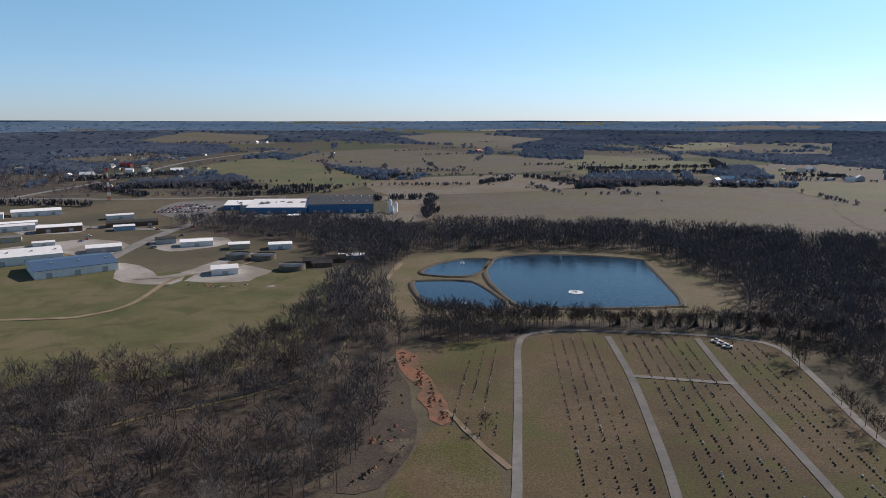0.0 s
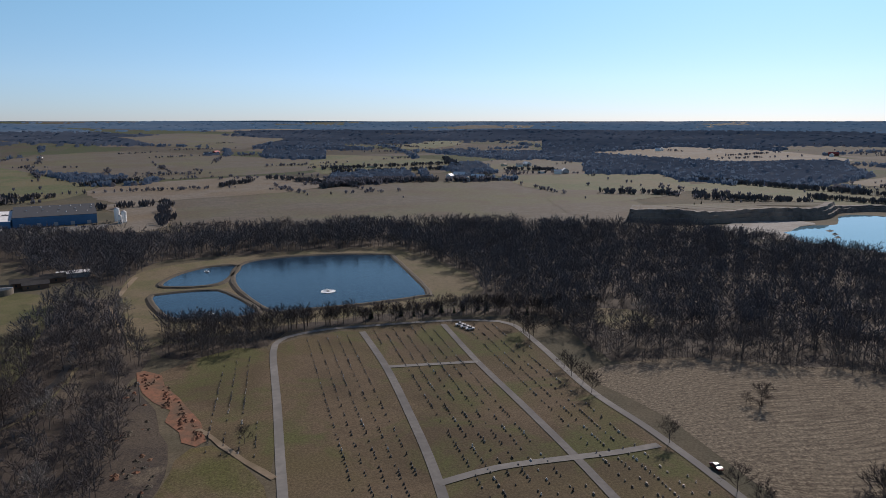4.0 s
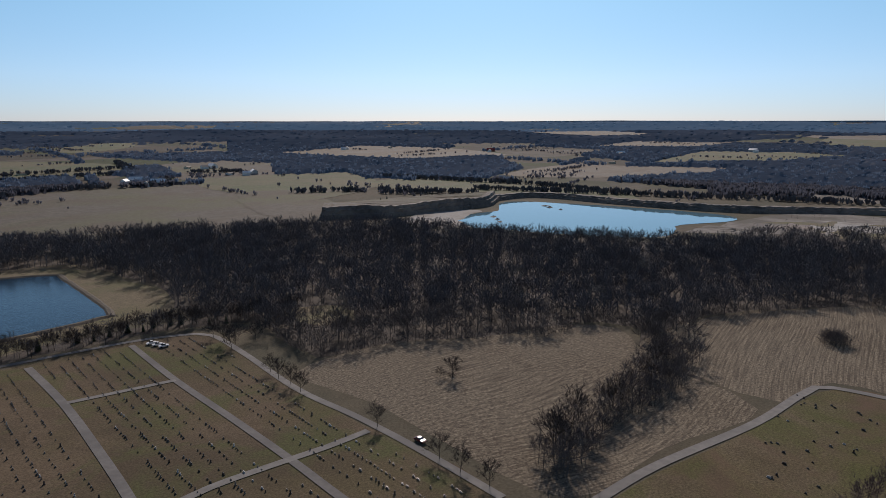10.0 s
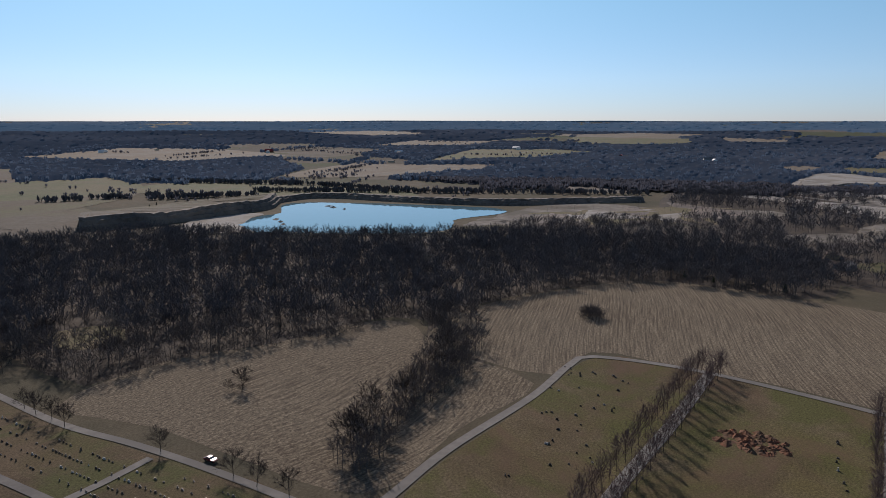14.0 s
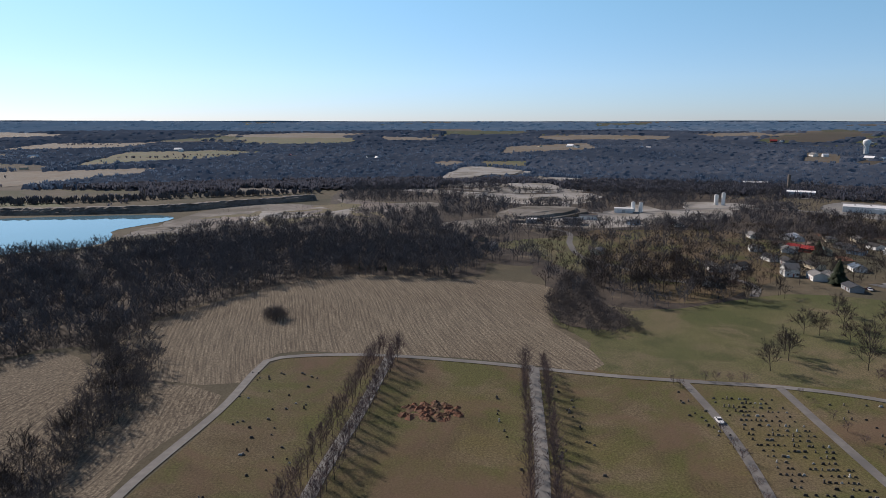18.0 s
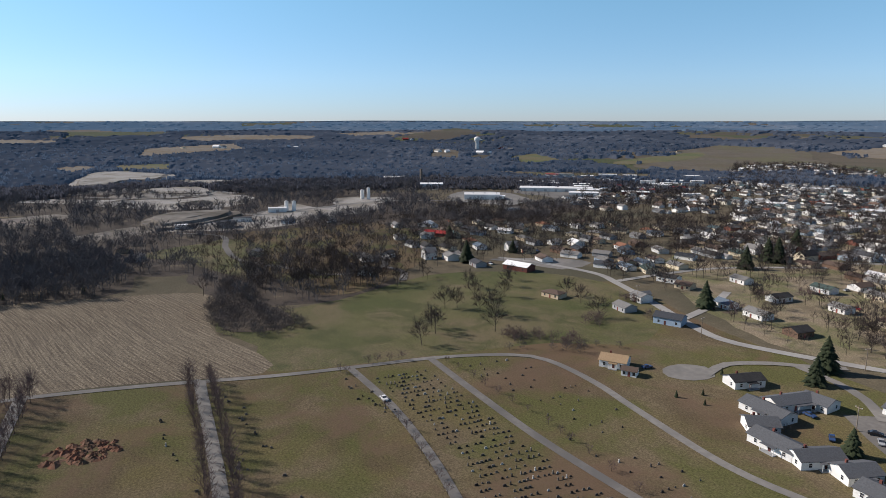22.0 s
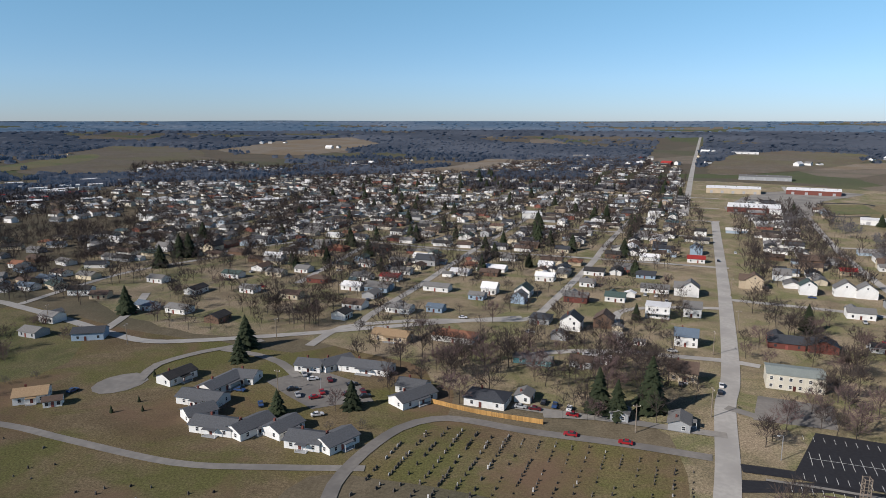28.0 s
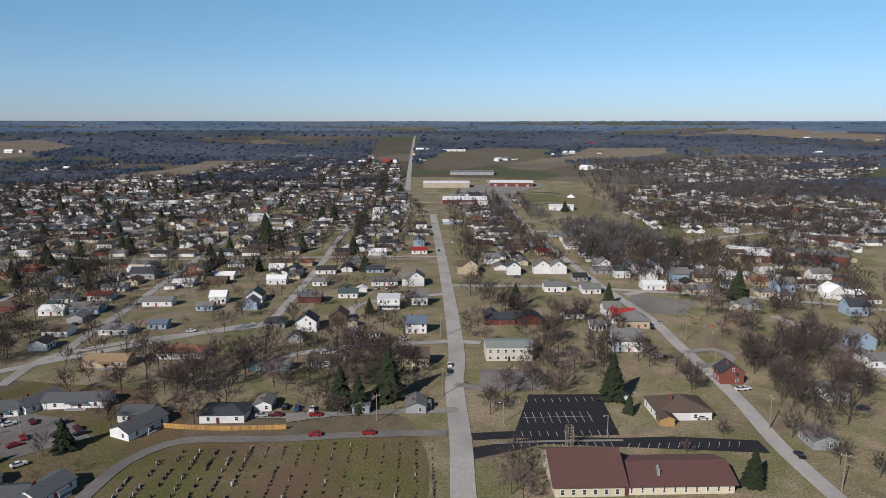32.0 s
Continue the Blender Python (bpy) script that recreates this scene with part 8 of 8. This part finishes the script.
for x, y in ((-99, -182), (85, -230), (-70, -200)):
    street_lamp(x, y)
frame_ob = tagged(new("bell_frame"), "tall steel lattice bell frame by the church", "bell frame")
frame_ob.location = (-84, -178, 0)
for sx in (-0.9, 0.9):
    for sy in (-0.9, 0.9):
        piece("leg", box(sx - 0.07, sx + 0.07, sy - 0.07, sy + 0.07, 0, 8), POLE, frame_ob)
for k in range(8):
    for side in (-0.95, 0.95):
        piece("rung", box(-1.0, 1.0, side - 0.05, side + 0.05, k + 0.7, k + 0.8), POLE, frame_ob)
        piece("rung", box(side - 0.05, side + 0.05, -1.0, 1.0, k + 0.7, k + 0.8), POLE, frame_ob)

RUBBER = mat("tyre_rubber", (0.02, 0.02, 0.02), (0.03, 0.03, 0.03), 4.0, 0.3, 0.9, 0.0)
PAINT = {k: mat("car_paint_" + k, c, tuple(0.9 * q for q in c), 1.0, 0.2, 0.25, 0.0, spec=0.6) for k, c in (("white", (0.75, 0.75, 0.75)), ("red", (0.33, 0.02, 0.025)), ("maroon", (0.12, 0.015, 0.02)), ("black", (0.02, 0.02, 0.022)), ("silver", (0.4, 0.41, 0.42)), ("blue", (0.04, 0.08, 0.19)))}
CAR_MESH = {}


def car(x, y, heading, paint, kind="car"):
    """A saloon or pickup with cabin glass and four wheels."""
    key = (paint, kind)
    if key not in CAR_MESH:
        side = [(-2.2, 0.35), (-2.25, 0.75), (-1.6, 0.92), (-0.9, 0.98), (1.5, 1.0), (2.15, 0.9), (2.2, 0.35)]
        cab = [(-1.0, 0.95), (-0.35, 1.42), (0.95, 1.45), (1.65, 0.98)] if kind == "car" else [(-0.95, 0.95), (-0.4, 1.65), (0.6, 1.68), (0.75, 0.98)]
        meshes = []
        for prof, half, m in ((side, 0.88, PAINT[paint]), (cab, 0.74, GLASS)):
            n = len(prof)
            v = [(px_, -half, z) for px_, z in prof] + [(px_, half, z) for px_, z in prof]
            f = [tuple(range(n - 1, -1, -1)), tuple(range(n, 2 * n))] + [(i, (i + 1) % n, n + (i + 1) % n, n + i) for i in range(n)]
            meshes.append(mesh_of("car_piece", v, f, m))
        top = [(cab[1][0] + 0.05, cab[2][0] - 0.05, -0.7, 0.7, cab[1][1] - 0.02, cab[1][1] + 0.06)]
        meshes.append(mesh_of("roof", *box(*top[0]), PAINT[paint]))
        bm = bmesh.new()
        bmesh.ops.create_cone(bm, segments=12, radius1=0.34, radius2=0.34, depth=0.22, cap_ends=True, matrix=Matrix.Rotation(radians(90), 4, "X"))
        wheel = bpy.data.meshes.new("wheel")
        bm.to_mesh(wheel)
        bm.free()
        wheel.materials.append(RUBBER)
        CAR_MESH[key] = (*meshes, wheel)
    body, glass, top, wheel = CAR_MESH[key]
    base = tagged(new("pickup_truck" if kind == "pickup" else "car"), paint + (" pickup truck" if kind == "pickup" else " car") + " standing on the asphalt", "pickup truck" if kind == "pickup" else "car", "parked cars")
    base.matrix_basis = pose(x, y, float(land(x, y)) + 0.2, 0, 0, 90 - heading)
    for nm, me in (("body", body), ("window_band", glass), ("roof", top)):
        new(nm, me).parent = base
    for wx in (-1.4, 1.4):
        for wy in (-0.82, 0.82):
            ob = new("wheel", wheel)
            ob.parent = base
            ob.location = (wx, wy, 0.34)
    return base


for x, y, heading, paint, kind in (
        (-8, -206, 280, "red", "car"), (-25, -203, 280, "red", "car"), (9, -225, 100, "silver", "car"), (4, -224, 100, "maroon", "car"), (-3, -228, 190, "blue", "pickup"), (-9, -221, 285, "red", "pickup"),
        (-8, -226, 190, "white", "car"), (1, -230, 190, "black", "car"), (44, -331, 80, "white", "car"), (-54, -295, 95, "silver", "car"), (-66, -257, 12, "white", "car"), (-64, -250, 12, "black", "car"),
        (-175, -283, 12, "black", "car"), (-184, -290, 12, "silver", "car"), (-150, -157, 12, "black", "car"), (-137, -187, 100, "silver", "car")):
    car(x, y, heading, paint, kind)
for x, y, heading, paint, kind in (
        (-155, -245, 100, "white", "car"), (-160, -244, 100, "black", "car"), (-214, -199, 40, "white", "car"), (9, -312, 80, "silver", "car"), (-140, -537, 12, "white", "car"), (-120, -503, 12, "black", "car"),
        (-143, -314, 100, "white", "car"), (-153, -322, 100, "red", "car"), (-65, -381, 12, "white", "car"), (-61, -393, 12, "white", "car"), (-55, -394, 12, "silver", "car"),
        (206, -106, 95, "white", "car"), (141, 139, 5, "maroon", "car"), (126, 296, 100, "white", "pickup"), (127, 292, 100, "white", "pickup"), (128, 288, 100, "white", "pickup")):
    car(x, y, heading, paint, kind)
for k, (x, y) in enumerate(((91, -238), (84, -238), (95, -227), (91, -222), (84, -221), (83, -226), (74, -235), (101, -212), (78, -207), (68, -229), (66, -225), (96, -242), (73, -226), (121, -218))):
    car(x, y, 60 + 90 * (k % 2), ("white", "maroon", "black", "silver", "red", "red", "black", "blue", "white", "maroon", "black", "silver", "maroon", "white")[k])
# factory car park and yards
for k in range(56):
    row, col = divmod(k, 12)
    car(-322 + 4.2 * col + rng.normal() * 0.3 + row * 1.5, 745 + 16 * row + rng.normal() * 0.4, 5 + rng.normal() * 2, str(rng.choice(["white", "black", "silver", "red", "blue", "maroon"])))
for k in range(20):
    x, y = -230 + 8 * k + rng.normal(), 722 + rng.normal() * 3 + (k % 2) * 6
    car(x, y, rng.choice([0, 90]) + rng.normal() * 3, str(rng.choice(["white", "black", "silver", "red", "blue"])), str(rng.choice(["car", "pickup"])))
for k in range(26):
    x, y = rng.uniform(-400, -150), rng.uniform(500, 640)
    if all((x - q[0]) ** 2 + (y - q[1]) ** 2 > 500 for q in WORKS + WORKS_TWO):
        car(x, y, rng.uniform(0, 180), str(rng.choice(["white", "black", "silver", "red", "blue"])), str(rng.choice(["car", "pickup"])))
# cars before houses
for k in range(50):
    a, b = TAKEN[int(rng.integers(0, 190))]
    x, y = a + rng.uniform(-3, 3), b + rng.choice([-10, 10]) + rng.uniform(-2, 2)
    if all((x - c) ** 2 + (y - d) ** 2 > 64 for c, d in TAKEN):
        car(x, y, rng.choice([12, 102]) + rng.normal() * 4, str(rng.choice(["white", "black", "silver", "red", "blue", "maroon"])), str(rng.choice(["car", "car", "pickup"])))

# trees by the church, the car parks and along the streets
for x, y, h in ((-68, -208, 11), (-71, -212, 10), (-78, -221, 11), (-93, -220, 9), (-98, -218, 10), (-118, -167, 5), (-136, -174, 6), (-58, -158, 12), (-60, -154, 10), (-63, -165, 13), (-96, -247, 8), (-145, -243, 13), (-146, -236, 12), (-104, -253, 9), (-152, -226, 11),
                (30, -270, 14), (16, -264, 14), (31, -225, 13), (60, -257, 12), (-12, -276, 13), (25, -254, 15), (21, -233, 13), (79, -262, 11), (73, -212, 9), (28, -326, 13), (35, -262, 13), (40, -250, 12), (48, -240, 11), (20, -272, 14), (-158, -160, 9), (-157, -168, 10), (-158, -150, 9), (-163, -141, 9)):
    plant(pick(GARDEN), x, y, h)
for x, y, h in ((118, -214, 3), (60, -200, 4), (70, -196, 4), (64, -190, 3.5), (100, -195, 3), (112, -205, 3.5)):
    plant(pick(SHRUB), x, y, h)
# rubble of a burnt house
for k in range(30):
    heap(-211 + rng.normal() * 7, -281 + rng.normal() * 6, rng.uniform(0.8, 2.4), rng.uniform(0.4, 1.4), ROCK if k % 3 else CLAY, "charred heap of a burnt house", "rubble heap", 8, 2)

# low ridges on the horizon, with blue haze put into their colour
RIDGE = mat("blue_haze_ridge", (0.17, 0.25, 0.34), (0.15, 0.225, 0.31), 0.002, 0.001, 1.0, 0.0)
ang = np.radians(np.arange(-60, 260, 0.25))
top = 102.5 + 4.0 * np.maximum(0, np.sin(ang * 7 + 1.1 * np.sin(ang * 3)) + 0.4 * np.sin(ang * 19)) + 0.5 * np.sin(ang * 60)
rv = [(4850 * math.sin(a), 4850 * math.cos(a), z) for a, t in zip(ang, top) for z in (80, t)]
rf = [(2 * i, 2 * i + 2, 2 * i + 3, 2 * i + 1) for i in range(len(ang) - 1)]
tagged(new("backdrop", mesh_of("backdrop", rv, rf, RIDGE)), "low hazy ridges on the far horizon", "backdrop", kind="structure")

# the patterns from which trees and stones were copied are taken away
for base in STONES + OAK + YOUNG + GARDEN + CRAB + SHRUB + [SYCAMORE, SPRUCE, PINE, CEDAR]:
    for ob in (*base.children_recursive, base):
        bpy.data.objects.remove(ob)
